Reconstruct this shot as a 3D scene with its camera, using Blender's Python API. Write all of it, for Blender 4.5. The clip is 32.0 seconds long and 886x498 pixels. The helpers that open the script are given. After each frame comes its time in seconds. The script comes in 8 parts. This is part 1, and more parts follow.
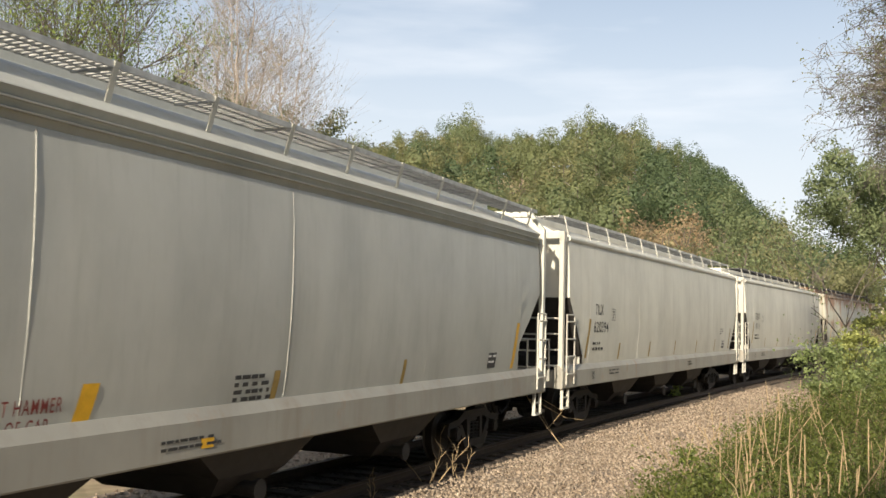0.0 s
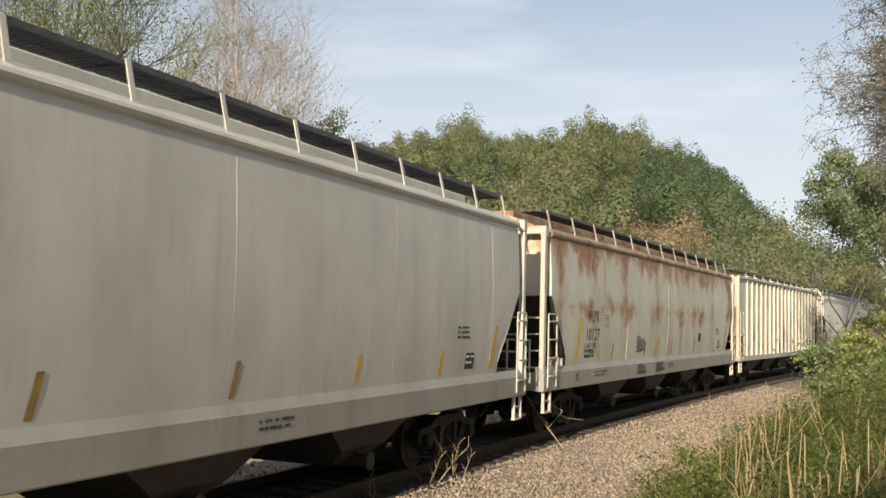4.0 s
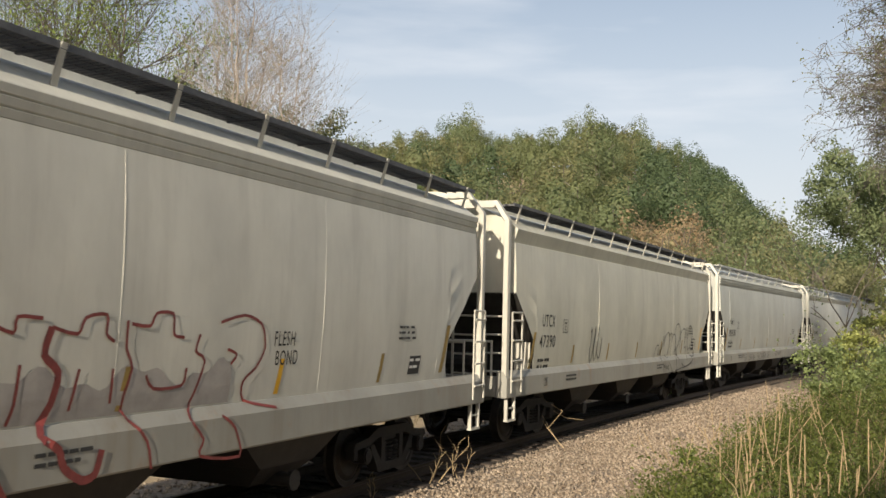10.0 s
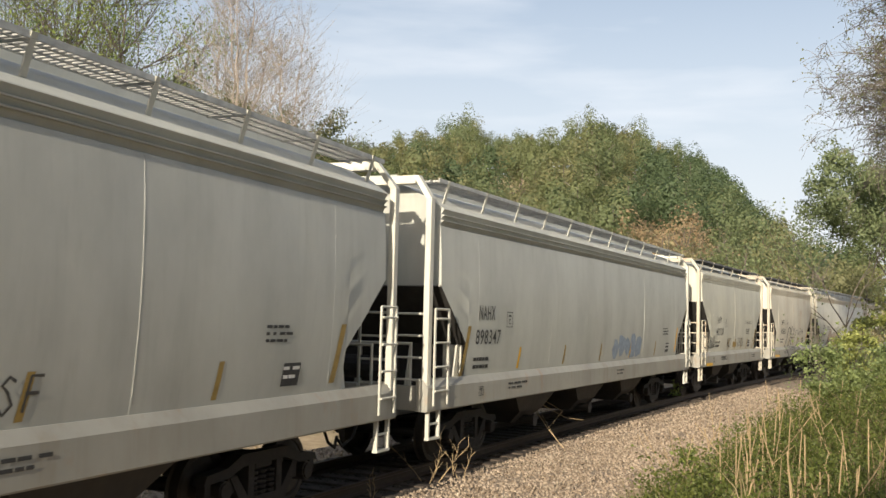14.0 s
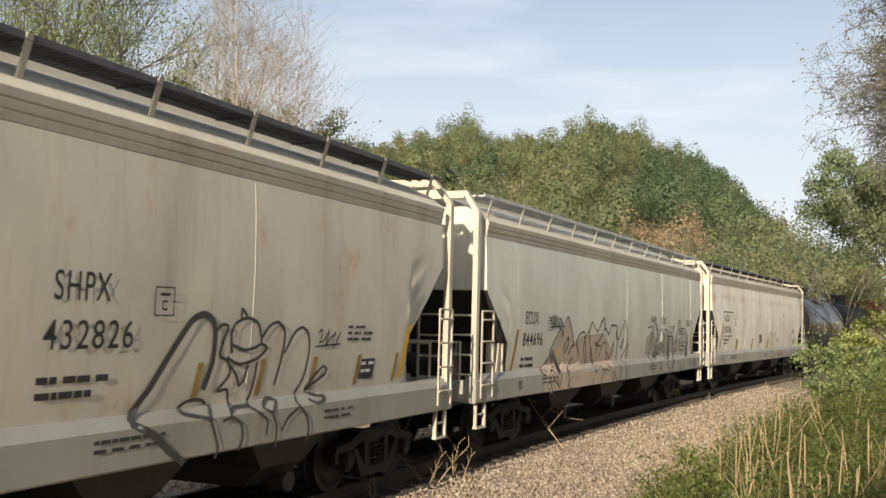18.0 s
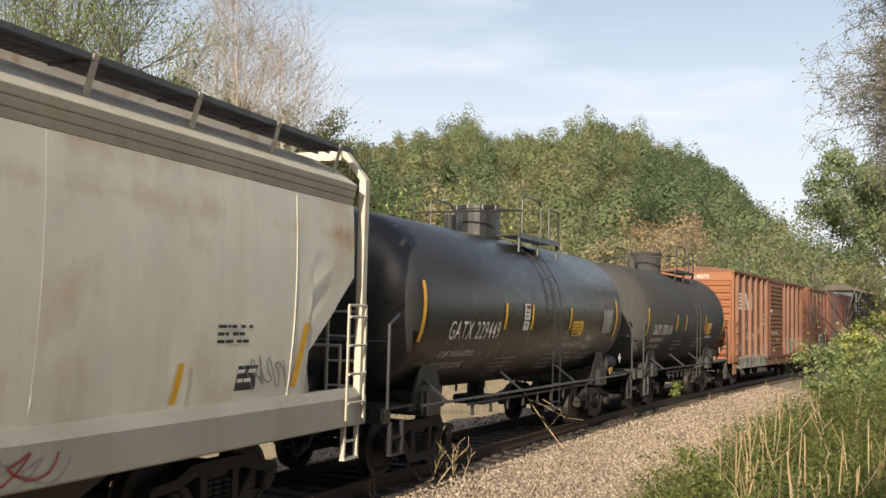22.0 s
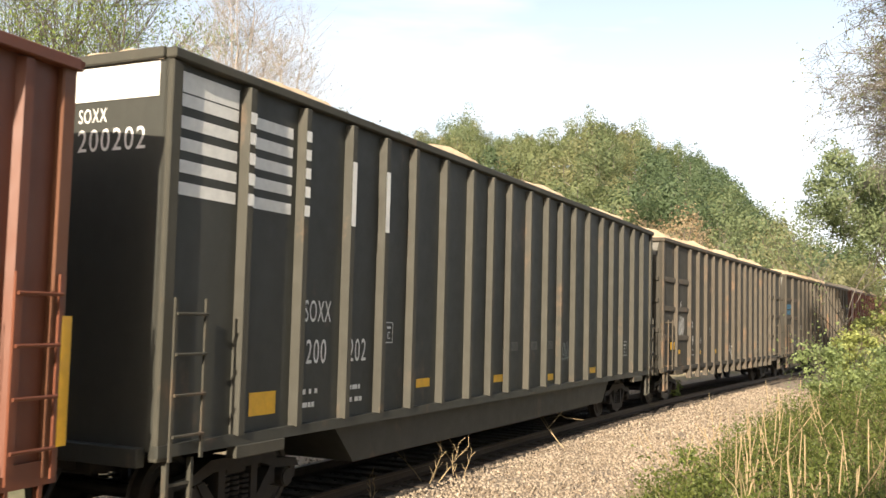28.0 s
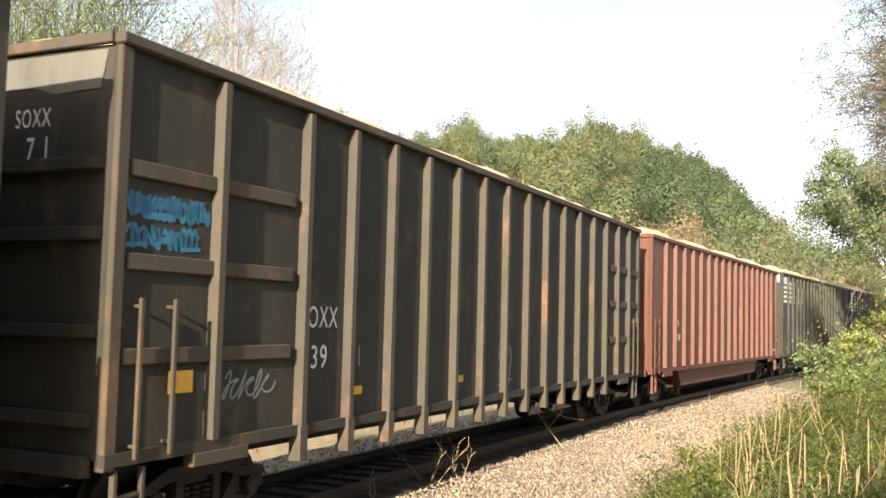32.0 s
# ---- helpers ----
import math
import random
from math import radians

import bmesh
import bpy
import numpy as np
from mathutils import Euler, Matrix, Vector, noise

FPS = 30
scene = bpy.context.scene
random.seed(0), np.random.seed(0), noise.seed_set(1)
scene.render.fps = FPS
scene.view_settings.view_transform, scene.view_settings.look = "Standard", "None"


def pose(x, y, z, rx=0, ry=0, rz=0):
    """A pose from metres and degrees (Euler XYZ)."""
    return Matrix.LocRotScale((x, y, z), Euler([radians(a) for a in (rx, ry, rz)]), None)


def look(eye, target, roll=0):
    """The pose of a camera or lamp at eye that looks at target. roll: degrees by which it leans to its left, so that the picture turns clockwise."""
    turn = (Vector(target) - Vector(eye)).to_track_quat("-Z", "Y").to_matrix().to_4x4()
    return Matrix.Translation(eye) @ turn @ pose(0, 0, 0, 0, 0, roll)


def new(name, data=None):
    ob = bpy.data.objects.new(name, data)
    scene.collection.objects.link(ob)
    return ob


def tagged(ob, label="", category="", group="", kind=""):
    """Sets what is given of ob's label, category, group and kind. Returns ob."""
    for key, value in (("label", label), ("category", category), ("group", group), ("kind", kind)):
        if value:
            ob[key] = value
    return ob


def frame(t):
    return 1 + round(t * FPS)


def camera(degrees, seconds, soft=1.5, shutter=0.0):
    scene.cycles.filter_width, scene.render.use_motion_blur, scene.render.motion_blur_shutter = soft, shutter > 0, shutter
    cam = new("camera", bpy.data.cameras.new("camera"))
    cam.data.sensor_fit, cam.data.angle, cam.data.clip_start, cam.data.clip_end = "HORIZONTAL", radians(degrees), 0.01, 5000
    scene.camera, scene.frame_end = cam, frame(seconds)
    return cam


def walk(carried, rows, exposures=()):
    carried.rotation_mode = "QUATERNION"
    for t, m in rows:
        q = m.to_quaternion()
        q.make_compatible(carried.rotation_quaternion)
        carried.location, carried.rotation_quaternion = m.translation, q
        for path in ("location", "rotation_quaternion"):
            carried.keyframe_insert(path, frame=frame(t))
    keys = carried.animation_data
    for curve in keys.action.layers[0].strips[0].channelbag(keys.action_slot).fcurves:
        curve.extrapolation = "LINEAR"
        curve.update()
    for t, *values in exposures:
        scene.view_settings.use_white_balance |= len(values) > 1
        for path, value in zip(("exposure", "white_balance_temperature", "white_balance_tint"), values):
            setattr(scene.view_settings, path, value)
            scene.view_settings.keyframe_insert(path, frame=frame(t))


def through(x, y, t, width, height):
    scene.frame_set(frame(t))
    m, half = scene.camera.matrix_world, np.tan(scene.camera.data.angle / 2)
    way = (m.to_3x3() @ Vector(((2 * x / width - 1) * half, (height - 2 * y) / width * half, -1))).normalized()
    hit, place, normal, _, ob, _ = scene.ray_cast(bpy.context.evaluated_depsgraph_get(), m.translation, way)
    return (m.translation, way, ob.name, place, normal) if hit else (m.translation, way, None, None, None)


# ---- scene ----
EYE = (0.0, 0.0, 2.46)
PITCH, ROLL = 4.12, 1.43
cam = camera(49.5, 32.0, soft=1.5, shutter=0.06)
HOLD = look(EYE, (0.0, math.cos(radians(PITCH)), 2.46 + math.sin(radians(PITCH))), ROLL)
walk(cam, [(0.0, HOLD), (32.0, HOLD)],
     exposures=[(0.0, 0.56, 6500, 10), (2.0, 0.38, 6500, 10), (7.0, 0.46, 6500, 10), (10.0, 0.34, 6500, 10), (13.0, 0.5, 6500, 10), (21.6, 0.5, 6500, 10), (23.0, 1.04, 6550, 10), (25.0, 1.16, 6600, 10), (28.0, 1.15, 6600, 10), (32.0, 1.36, 6600, 10)])

# ---- light: low spring sun from behind the camera, hazy sky ----
SUN_EL, SUN_AZ = 19.0, 17.8
world = bpy.data.worlds.new("world")
scene.world = world
world.use_nodes = True
wn = world.node_tree
sky = wn.nodes.new("ShaderNodeTexSky")
sky.sky_type, sky.sun_disc = "NISHITA", False
sky.sun_elevation, sky.sun_rotation = radians(SUN_EL), radians(180 + SUN_AZ)
sky.air_density, sky.dust_density, sky.ozone_density = 1.0, 4.0, 1.0
wn.nodes["Background"].inputs["Strength"].default_value = 0.107
# spring haze whitens the sky, most of all low down, with faint streaks of cirrus
geo_w = wn.nodes.new("ShaderNodeTexCoord")
sep = wn.nodes.new("ShaderNodeSeparateXYZ")
wn.links.new(geo_w.outputs["Generated"], sep.inputs[0])
haze = wn.nodes.new("ShaderNodeMapRange")
haze.inputs["From Min"].default_value, haze.inputs["From Max"].default_value = 0.04, 0.42
haze.inputs["To Min"].default_value, haze.inputs["To Max"].default_value = 0.95, 0.12
wn.links.new(sep.outputs["Z"], haze.inputs["Value"])
mpw = wn.nodes.new("ShaderNodeMapping")
mpw.inputs["Scale"].default_value = (1.6, 1.6, 9.0)
wn.links.new(geo_w.outputs["Generated"], mpw.inputs["Vector"])
cir = wn.nodes.new("ShaderNodeTexNoise")
cir.inputs["Scale"].default_value, cir.inputs["Detail"].default_value = 2.4, 6.0
wn.links.new(mpw.outputs["Vector"], cir.inputs["Vector"])
cm = wn.nodes.new("ShaderNodeMapRange")
cm.inputs["From Min"].default_value, cm.inputs["From Max"].default_value = 0.5, 0.75
cm.inputs["To Min"].default_value, cm.inputs["To Max"].default_value = 0.0, 0.3
wn.links.new(cir.outputs["Fac"], cm.inputs["Value"])
both = wn.nodes.new("ShaderNodeMath")
both.operation, both.use_clamp = "ADD", True
wn.links.new(haze.outputs[0], both.inputs[0])
wn.links.new(cm.outputs[0], both.inputs[1])
veil = wn.nodes.new("ShaderNodeMix")
veil.data_type = "RGBA"
veil.inputs[7].default_value = (6.2, 6.5, 6.9, 1)
wn.links.new(both.outputs[0], veil.inputs[0])
wn.links.new(sky.outputs[0], veil.inputs[6])
wn.links.new(veil.outputs[2], wn.nodes["Background"].inputs["Color"])
sun_data = bpy.data.lights.new("sun", "SUN")
sun_data.energy, sun_data.angle, sun_data.color = 5.0, radians(0.6), (1.0, 0.885, 0.71)
sun = new("sun", sun_data)
travel = Vector((math.sin(radians(SUN_AZ)) * math.cos(radians(SUN_EL)),
                 math.cos(radians(SUN_AZ)) * math.cos(radians(SUN_EL)), -math.sin(radians(SUN_EL))))
sun.matrix_world = look((0, -20, 40), Vector((0, -20, 40)) + travel)

# ---- the railway line: a curve easing out into a straight ----
STEP = 0.5
S_TAB = np.arange(-420.0, 560.0, STEP)
K_TAB = np.where(S_TAB < 0, 0.0042 * np.clip(1 + S_TAB / 80.0, 0, 1), np.clip(0.0042 - 5.02e-5 * S_TAB, 0, 1))
_z = int(np.argmin(abs(S_TAB)))
TH_TAB = np.cumsum(K_TAB) * STEP
TH_TAB += 0.38149 - TH_TAB[_z]
X_TAB, Y_TAB = np.cumsum(np.sin(TH_TAB)) * STEP, np.cumsum(np.cos(TH_TAB)) * STEP
X_TAB += -7.604 * math.cos(0.38149) - X_TAB[_z]
Y_TAB += 7.604 * math.sin(0.38149) - Y_TAB[_z]


def line(s, o=0.0):
    """Plan point of the line at arc length s, o metres towards the camera's side, and its heading."""
    th = np.interp(s, S_TAB, TH_TAB)
    return (np.interp(s, S_TAB, X_TAB) + o * np.cos(th), np.interp(s, S_TAB, Y_TAB) - o * np.sin(th), th)


T_TAB = np.linspace(0, 32, 321)
V_TAB = np.interp(T_TAB, [0, 8, 16, 24, 32], [10.44, 10.41, 10.64, 10.82, 10.77])
D_TAB = np.concatenate([[0], np.cumsum((V_TAB[1:] + V_TAB[:-1]) * 0.05)])


def gone(t):
    return float(np.interp(t, T_TAB, D_TAB))


def car_pose(u, a, t):
    """Pose of a car whose middle lies u metres back in the train, trucks a metres from it."""
    s = u - gone(t)
    x1, y1, _ = line(s - a)
    x2, y2, _ = line(s + a)
    return pose((x1 + x2) / 2, (y1 + y2) / 2, 0, 0, 0, math.degrees(math.atan2(y2 - y1, x2 - x1)))


# ---- mesh helpers ----
class Mb:
    """Collects vertices and faces for one mesh."""

    def __init__(self):
        self.v, self.f = [], []

    def add(self, vs, fs):
        n = len(self.v)
        self.v += [tuple(p) for p in vs]
        self.f += [tuple(i + n for i in q) for q in fs]
        return self

    def box(self, x0, x1, y0, y1, z0, z1, b=0.0):
        if b <= 0:
            return self.add([(x, y, z) for x in (x0, x1) for y in (y0, y1) for z in (z0, z1)],
                            [(0, 1, 3, 2), (4, 6, 7, 5), (0, 4, 5, 1), (2, 3, 7, 6), (0, 2, 6, 4), (1, 5, 7, 3)])
        bm = bmesh.new()
        bmesh.ops.create_cube(bm, size=1)
        for v in bm.verts:
            v.co = Vector(((x0 + x1) / 2 + v.co.x * (x1 - x0), (y0 + y1) / 2 + v.co.y * (y1 - y0), (z0 + z1) / 2 + v.co.z * (z1 - z0)))
        bmesh.ops.bevel(bm, geom=bm.edges[:], offset=b, segments=1, affect="EDGES")
        bm.verts.index_update()
        self.add([v.co for v in bm.verts], [[v.index for v in f.verts] for f in bm.faces])
        bm.free()
        return self

    def rod(self, p, q, r, n=6, r2=None):
        p, q = Vector(p), Vector(q)
        d = (q - p).normalized()
        a = d.orthogonal().normalized()
        b = d.cross(a)
        r2 = r if r2 is None else r2
        ring = [(math.cos(2 * math.pi * i / n), math.sin(2 * math.pi * i / n)) for i in range(n)]
        vs = [p + a * (c * r) + b * (s * r) for c, s in ring] + [q + a * (c * r2) + b * (s * r2) for c, s in ring]
        fs = [(i, (i + 1) % n, n + (i + 1) % n, n + i) for i in range(n)] + [tuple(range(n))[::-1], tuple(range(n, 2 * n))]
        return self.add(vs, fs)

    def path(self, pts, r, n=6):
        """One bent rod through the points."""
        pts = [Vector(p) for p in pts]
        up, rings = None, []
        for i, p in enumerate(pts):
            a = (p - pts[i - 1]).normalized() if i else None
            b = (pts[i + 1] - p).normalized() if i < len(pts) - 1 else None
            d = ((a or b) + (b or a)).normalized()
            up = d.orthogonal().normalized() if up is None else (up - d * up.dot(d)).normalized()
            k = r / max(0.5, math.sqrt(max(0.01, (1 + (a or b).dot(b or a)) / 2)))
            w = d.cross(up)
            rings.append([p + up * (k * math.cos(2 * math.pi * j / n)) + w * (k * math.sin(2 * math.pi * j / n)) for j in range(n)])
        return self.loft(rings)

    def loft(self, rings, closed=True, caps=True):
        n, m = len(rings), len(rings[0])
        vs = [p for ring in rings for p in ring]
        fs = []
        for i in range(n - 1):
            for j in range(m if closed else m - 1):
                k = (j + 1) % m
                fs.append((i * m + j, i * m + k, (i + 1) * m + k, (i + 1) * m + j))
        if caps and closed:
            fs += [tuple(range(m))[::-1], tuple(range((n - 1) * m, n * m))]
        return self.add(vs, fs)

    def prism(self, poly, axis, a, b):
        """A flat outline of (u, w) pairs thickened along axis from a to b."""
        if axis == "x":
            rings = [[(c, u, w) for u, w in poly] for c in (a, b)]
        elif axis == "y":
            rings = [[(u, c, w) for u, w in poly] for c in (a, b)]
        else:
            rings = [[(u, w, c) for u, w in poly] for c in (a, b)]
        return self.loft(rings)

    def mesh(self, name, mat=None, smooth=False):
        me = bpy.data.meshes.new(name)
        me.from_pydata(self.v, [], self.f)
        me.update()
        bm = bmesh.new()
        bm.from_mesh(me)
        bmesh.ops.recalc_face_normals(bm, faces=bm.faces)
        bm.to_mesh(me)
        bm.free()
        if mat:
            me.materials.append(mat)
        if smooth:
            me.shade_smooth()
            me.set_sharp_from_angle(angle=radians(35))
        return me


def part(name, mb, mat, parent, label="", smooth=False, at=None):
    """Links a mesh (or the collected faces) as one object under a thing or a part."""
    me = mb if isinstance(mb, bpy.types.Mesh) else mb.mesh(name, mat, smooth)
    ob = new(name, me)
    ob.parent = parent
    if at is not None:
        ob.matrix_basis = at
    return tagged(ob, label)


def raw_mesh(name, verts, faces, mats, index=None, normals=None):
    me = bpy.data.meshes.new(name)
    verts, faces = np.asarray(verts, np.float32), np.asarray(faces, np.int32)
    k = faces.shape[1]
    me.vertices.add(len(verts))
    me.vertices.foreach_set("co", verts.ravel())
    me.loops.add(faces.size)
    me.loops.foreach_set("vertex_index", faces.ravel())
    me.polygons.add(len(faces))
    me.polygons.foreach_set("loop_start", np.arange(0, faces.size, k, dtype=np.int32))
    for m in mats:
        me.materials.append(m)
    if index is not None:
        me.polygons.foreach_set("material_index", np.asarray(index, np.int32))
    me.update(calc_edges=True)
    if normals is not None:
        me.shade_smooth()
        me.normals_split_custom_set_from_vertices(np.asarray(normals, float).tolist())
    return me


# ---- materials ----
def tree_of(name):
    m = bpy.data.materials.new(name)
    m.use_nodes = True
    return m, m.node_tree, m.node_tree.nodes["Principled BSDF"]


def noise_at(nt, scale, detail=4.0, stretch=(1, 1, 1), rough=0.6, coord="Object"):
    tc = nt.nodes.new("ShaderNodeTexCoord")
    mp = nt.nodes.new("ShaderNodeMapping")
    mp.inputs["Scale"].default_value = stretch
    nz = nt.nodes.new("ShaderNodeTexNoise")
    nz.inputs["Scale"].default_value, nz.inputs["Detail"].default_value, nz.inputs["Roughness"].default_value = scale, detail, rough
    nt.links.new(tc.outputs[coord], mp.inputs["Vector"])
    nt.links.new(mp.outputs["Vector"], nz.inputs["Vector"])
    return nz.outputs["Fac"]


def ramp(nt, fac, *stops):
    r = nt.nodes.new("ShaderNodeValToRGB")
    while len(r.color_ramp.elements) < len(stops):
        r.color_ramp.elements.new(0.5)
    for e, (at, c) in zip(r.color_ramp.elements, stops):
        e.position = at
        e.color = (*c, 1) if len(c) == 3 else c
    nt.links.new(fac, r.inputs["Fac"])
    return r.outputs["Color"]


def mix(nt, fac, a, b, mode="MIX"):
    m = nt.nodes.new("ShaderNodeMix")
    m.data_type, m.blend_type = "RGBA", mode
    for sock, v in ((m.inputs[0], fac), (m.inputs[6], a), (m.inputs[7], b)):
        if isinstance(v, (int, float)):
            sock.default_value = v
        elif isinstance(v, tuple):
            sock.default_value = (*v, 1)
        else:
            nt.links.new(v, sock)
    return m.outputs[2]


def maths(nt, op, a, b):
    m = nt.nodes.new("ShaderNodeMath")
    m.operation = op
    for sock, v in zip(m.inputs, (a, b)):
        if isinstance(v, (int, float)):
            sock.default_value = v
        else:
            nt.links.new(v, sock)
    return m.outputs[0]


def bump(nt, bs, height, strength=0.3, distance=0.02):
    b = nt.nodes.new("ShaderNodeBump")
    b.inputs["Strength"].default_value, b.inputs["Distance"].default_value = strength, distance
    nt.links.new(height, b.inputs["Height"])
    nt.links.new(b.outputs["Normal"], bs.inputs["Normal"])


def paint(name, col, rough=0.45, rust=0.0, dirt=0.35, rust_col=(0.16, 0.055, 0.022), dirt_col=(0.12, 0.10, 0.08), metal=0.0, seed=0.0, top_rust=False, belt=(2.8, 0.55, 0.2), high_from=3.25):
    """Old vehicle paint: grain, long rain streaks, patches of dirt and rust."""
    m, nt, bs = tree_of(name)
    dark = tuple(c * 0.82 for c in col)
    base = mix(nt, ramp(nt, noise_at(nt, 1.1, 5, (1, 1, 0.6)), (0.35, (0, 0, 0)), (0.7, (1, 1, 1))), col, dark)
    streak = ramp(nt, noise_at(nt, 2.2 + seed, 5, (1, 1, 0.09)), (0.52, (0, 0, 0)), (0.78, (1, 1, 1)))
    fine = ramp(nt, noise_at(nt, 9.0, 4, (1, 1, 0.12)), (0.55, (0, 0, 0)), (0.75, (1, 1, 1)))
    f = maths(nt, "MULTIPLY", maths(nt, "ADD", streak, maths(nt, "MULTIPLY", fine, 0.45)), dirt)
    c = mix(nt, f, base, dirt_col)
    if rust > 0:
        big = noise_at(nt, 0.9 + seed, 6, (1, 1, 0.55), 0.68)
        if top_rust:
            tco = nt.nodes.new("ShaderNodeTexCoord")
            sp = nt.nodes.new("ShaderNodeSeparateXYZ")
            nt.links.new(tco.outputs["Object"], sp.inputs[0])
            run = noise_at(nt, 1.5, 5, (1, 1, 0.2))
            high = nt.nodes.new("ShaderNodeMapRange")
            high.inputs["From Min"].default_value, high.inputs["From Max"].default_value = high_from, 4.25
            high.inputs["To Min"].default_value, high.inputs["To Max"].default_value = 0.0, 0.185
            nt.links.new(sp.outputs["Z"], high.inputs["Value"])
            ring = maths(nt, "MULTIPLY", maths(nt, "MAXIMUM", maths(nt, "SUBTRACT", belt[1], maths(nt, "ABSOLUTE", maths(nt, "SUBTRACT", sp.outputs["Z"], belt[0]), 0.0)), 0.0), belt[2])
            big = maths(nt, "ADD", maths(nt, "ADD", maths(nt, "MULTIPLY", noise_at(nt, 1.05, 7, (1, 1, 0.8), 0.66), 0.72), maths(nt, "MULTIPLY", run, 0.28)), maths(nt, "ADD", high.outputs[0], ring))
            c = mix(nt, maths(nt, "MULTIPLY", ramp(nt, big, (0.52, (0, 0, 0)), (0.68, (1, 1, 1))), 0.6), c, (0.46, 0.31, 0.15))
        edge = (0.60 + (0.72 - rust) * 0.25, 0.72 + (0.72 - rust) * 0.25) if top_rust else (0.62 - 0.2 * rust, 0.74 - 0.14 * rust)
        patch = ramp(nt, big, (edge[0], (0, 0, 0)), (edge[1], (1, 1, 1)))
        tone = ramp(nt, noise_at(nt, 7.0, 5), (0.3, tuple(k * 0.7 for k in rust_col)), (0.7, tuple(k * 1.9 for k in rust_col)))
        c = mix(nt, maths(nt, "MULTIPLY", patch, min(1.0, 0.55 + 0.4 * rust)), c, tone)
    nt.links.new(c, bs.inputs["Base Color"])
    rr = maths(nt, "ADD", maths(nt, "MULTIPLY", noise_at(nt, 5.0), 0.25), rough - 0.12)
    nt.links.new(rr, bs.inputs["Roughness"])
    bs.inputs["Metallic"].default_value = metal
    bump(nt, bs, maths(nt, "ADD", noise_at(nt, 1.6, 2), maths(nt, "MULTIPLY", noise_at(nt, 60, 3), 0.06)), 0.13, 0.03)
    return m


def plain(name, col, rough=0.6, metal=0.0, vary=0.25, scale=8.0):
    m, nt, bs = tree_of(name)
    lo, hi = tuple(c * (1 - vary) for c in col), tuple(min(1, c * (1 + vary)) for c in col)
    nt.links.new(ramp(nt, noise_at(nt, scale, 5), (0.3, lo), (0.7, hi)), bs.inputs["Base Color"])
    bs.inputs["Roughness"].default_value, bs.inputs["Metallic"].default_value = rough, metal
    bump(nt, bs, noise_at(nt, scale * 4, 3), 0.2, 0.01)
    return m


def foliage(name, lo, hi, scale=0.13, through=0.35, spread=0.75):
    """Leaves: each leaf varies, and so do whole trees; some light passes."""
    m, nt, bs = tree_of(name)
    geo = nt.nodes.new("ShaderNodeNewGeometry")
    leaf = ramp(nt, geo.outputs["Random Per Island"], (0.0, tuple(c * spread for c in lo)), (1.0, hi))
    c = mix(nt, ramp(nt, noise_at(nt, scale, 3), (0.35, (0, 0, 0)), (0.65, (1, 1, 1))), leaf, mix(nt, 0.5, leaf, lo))
    nt.links.new(c, bs.inputs["Base Color"])
    bs.inputs["Roughness"].default_value = 0.6
    tr = nt.nodes.new("ShaderNodeBsdfTranslucent")
    nt.links.new(c, tr.inputs["Color"])
    ms = nt.nodes.new("ShaderNodeMixShader")
    ms.inputs[0].default_value = through
    nt.links.new(bs.outputs[0], ms.inputs[1])
    nt.links.new(tr.outputs[0], ms.inputs[2])
    nt.links.new(ms.outputs[0], nt.nodes["Material Output"].inputs["Surface"])
    return m


GREY = paint("grey_car_paint", (0.465, 0.472, 0.432), 0.42, 0.0, 0.22)
GREY_WARM = paint("warm_grey_car_paint", (0.55, 0.535, 0.45), 0.45, 0.0, 0.25, seed=0.3)
GREY_PALE = paint("pale_grey_car_paint", (0.59, 0.58, 0.51), 0.45, 0.0, 0.2, seed=0.5)
GREY_BRIGHT = paint("chalky_grey_car_paint", (0.65, 0.635, 0.56), 0.5, 0.0, 0.2, seed=0.25)
GREY_STAINED = paint("stained_grey_car_paint", (0.62, 0.58, 0.48), 0.5, 0.2, 0.45, (0.34, 0.2, 0.09), (0.36, 0.25, 0.14), seed=0.7)
GREY_RUSTY = paint("rusty_grey_car_paint", (0.55, 0.545, 0.46), 0.5, 0.86, 0.34, (0.19, 0.077, 0.023), (0.31, 0.22, 0.115), seed=0.15, top_rust=True)
GREY_EAVE = paint("rust_stained_pale_car_paint", (0.74, 0.71, 0.62), 0.5, 0.5, 0.22, (0.30, 0.15, 0.055), (0.36, 0.27, 0.16), seed=0.35, top_rust=True, belt=(3.5, 0.22, 0.5), high_from=3.75)
ROOF_RUSTY = paint("rusted_roof_paint", (0.40, 0.33, 0.235), 0.7, 0.95, 0.4, (0.15, 0.062, 0.026), seed=0.4)
WHITE = paint("white_car_paint", (0.54, 0.52, 0.455), 0.45, 0.0, 0.25, seed=0.2)
WHITE_RUSTY = paint("stained_white_car_paint", (0.51, 0.47, 0.385), 0.5, 0.3, 0.3, (0.26, 0.12, 0.045), seed=0.4)
POST_CREAM = paint("cream_post_paint", (0.53, 0.48, 0.375), 0.55, 0.2, 0.4, (0.28, 0.15, 0.07), (0.30, 0.23, 0.15), seed=0.6)
BLACK = paint("black_tank_paint", (0.026, 0.0265, 0.027), 0.3, 0.0, 0.16, dirt_col=(0.07, 0.065, 0.06))
BLACK_DULL = paint("dull_black_tank_paint", (0.042, 0.042, 0.039), 0.85, 0.0, 0.25, dirt_col=(0.1, 0.09, 0.08))
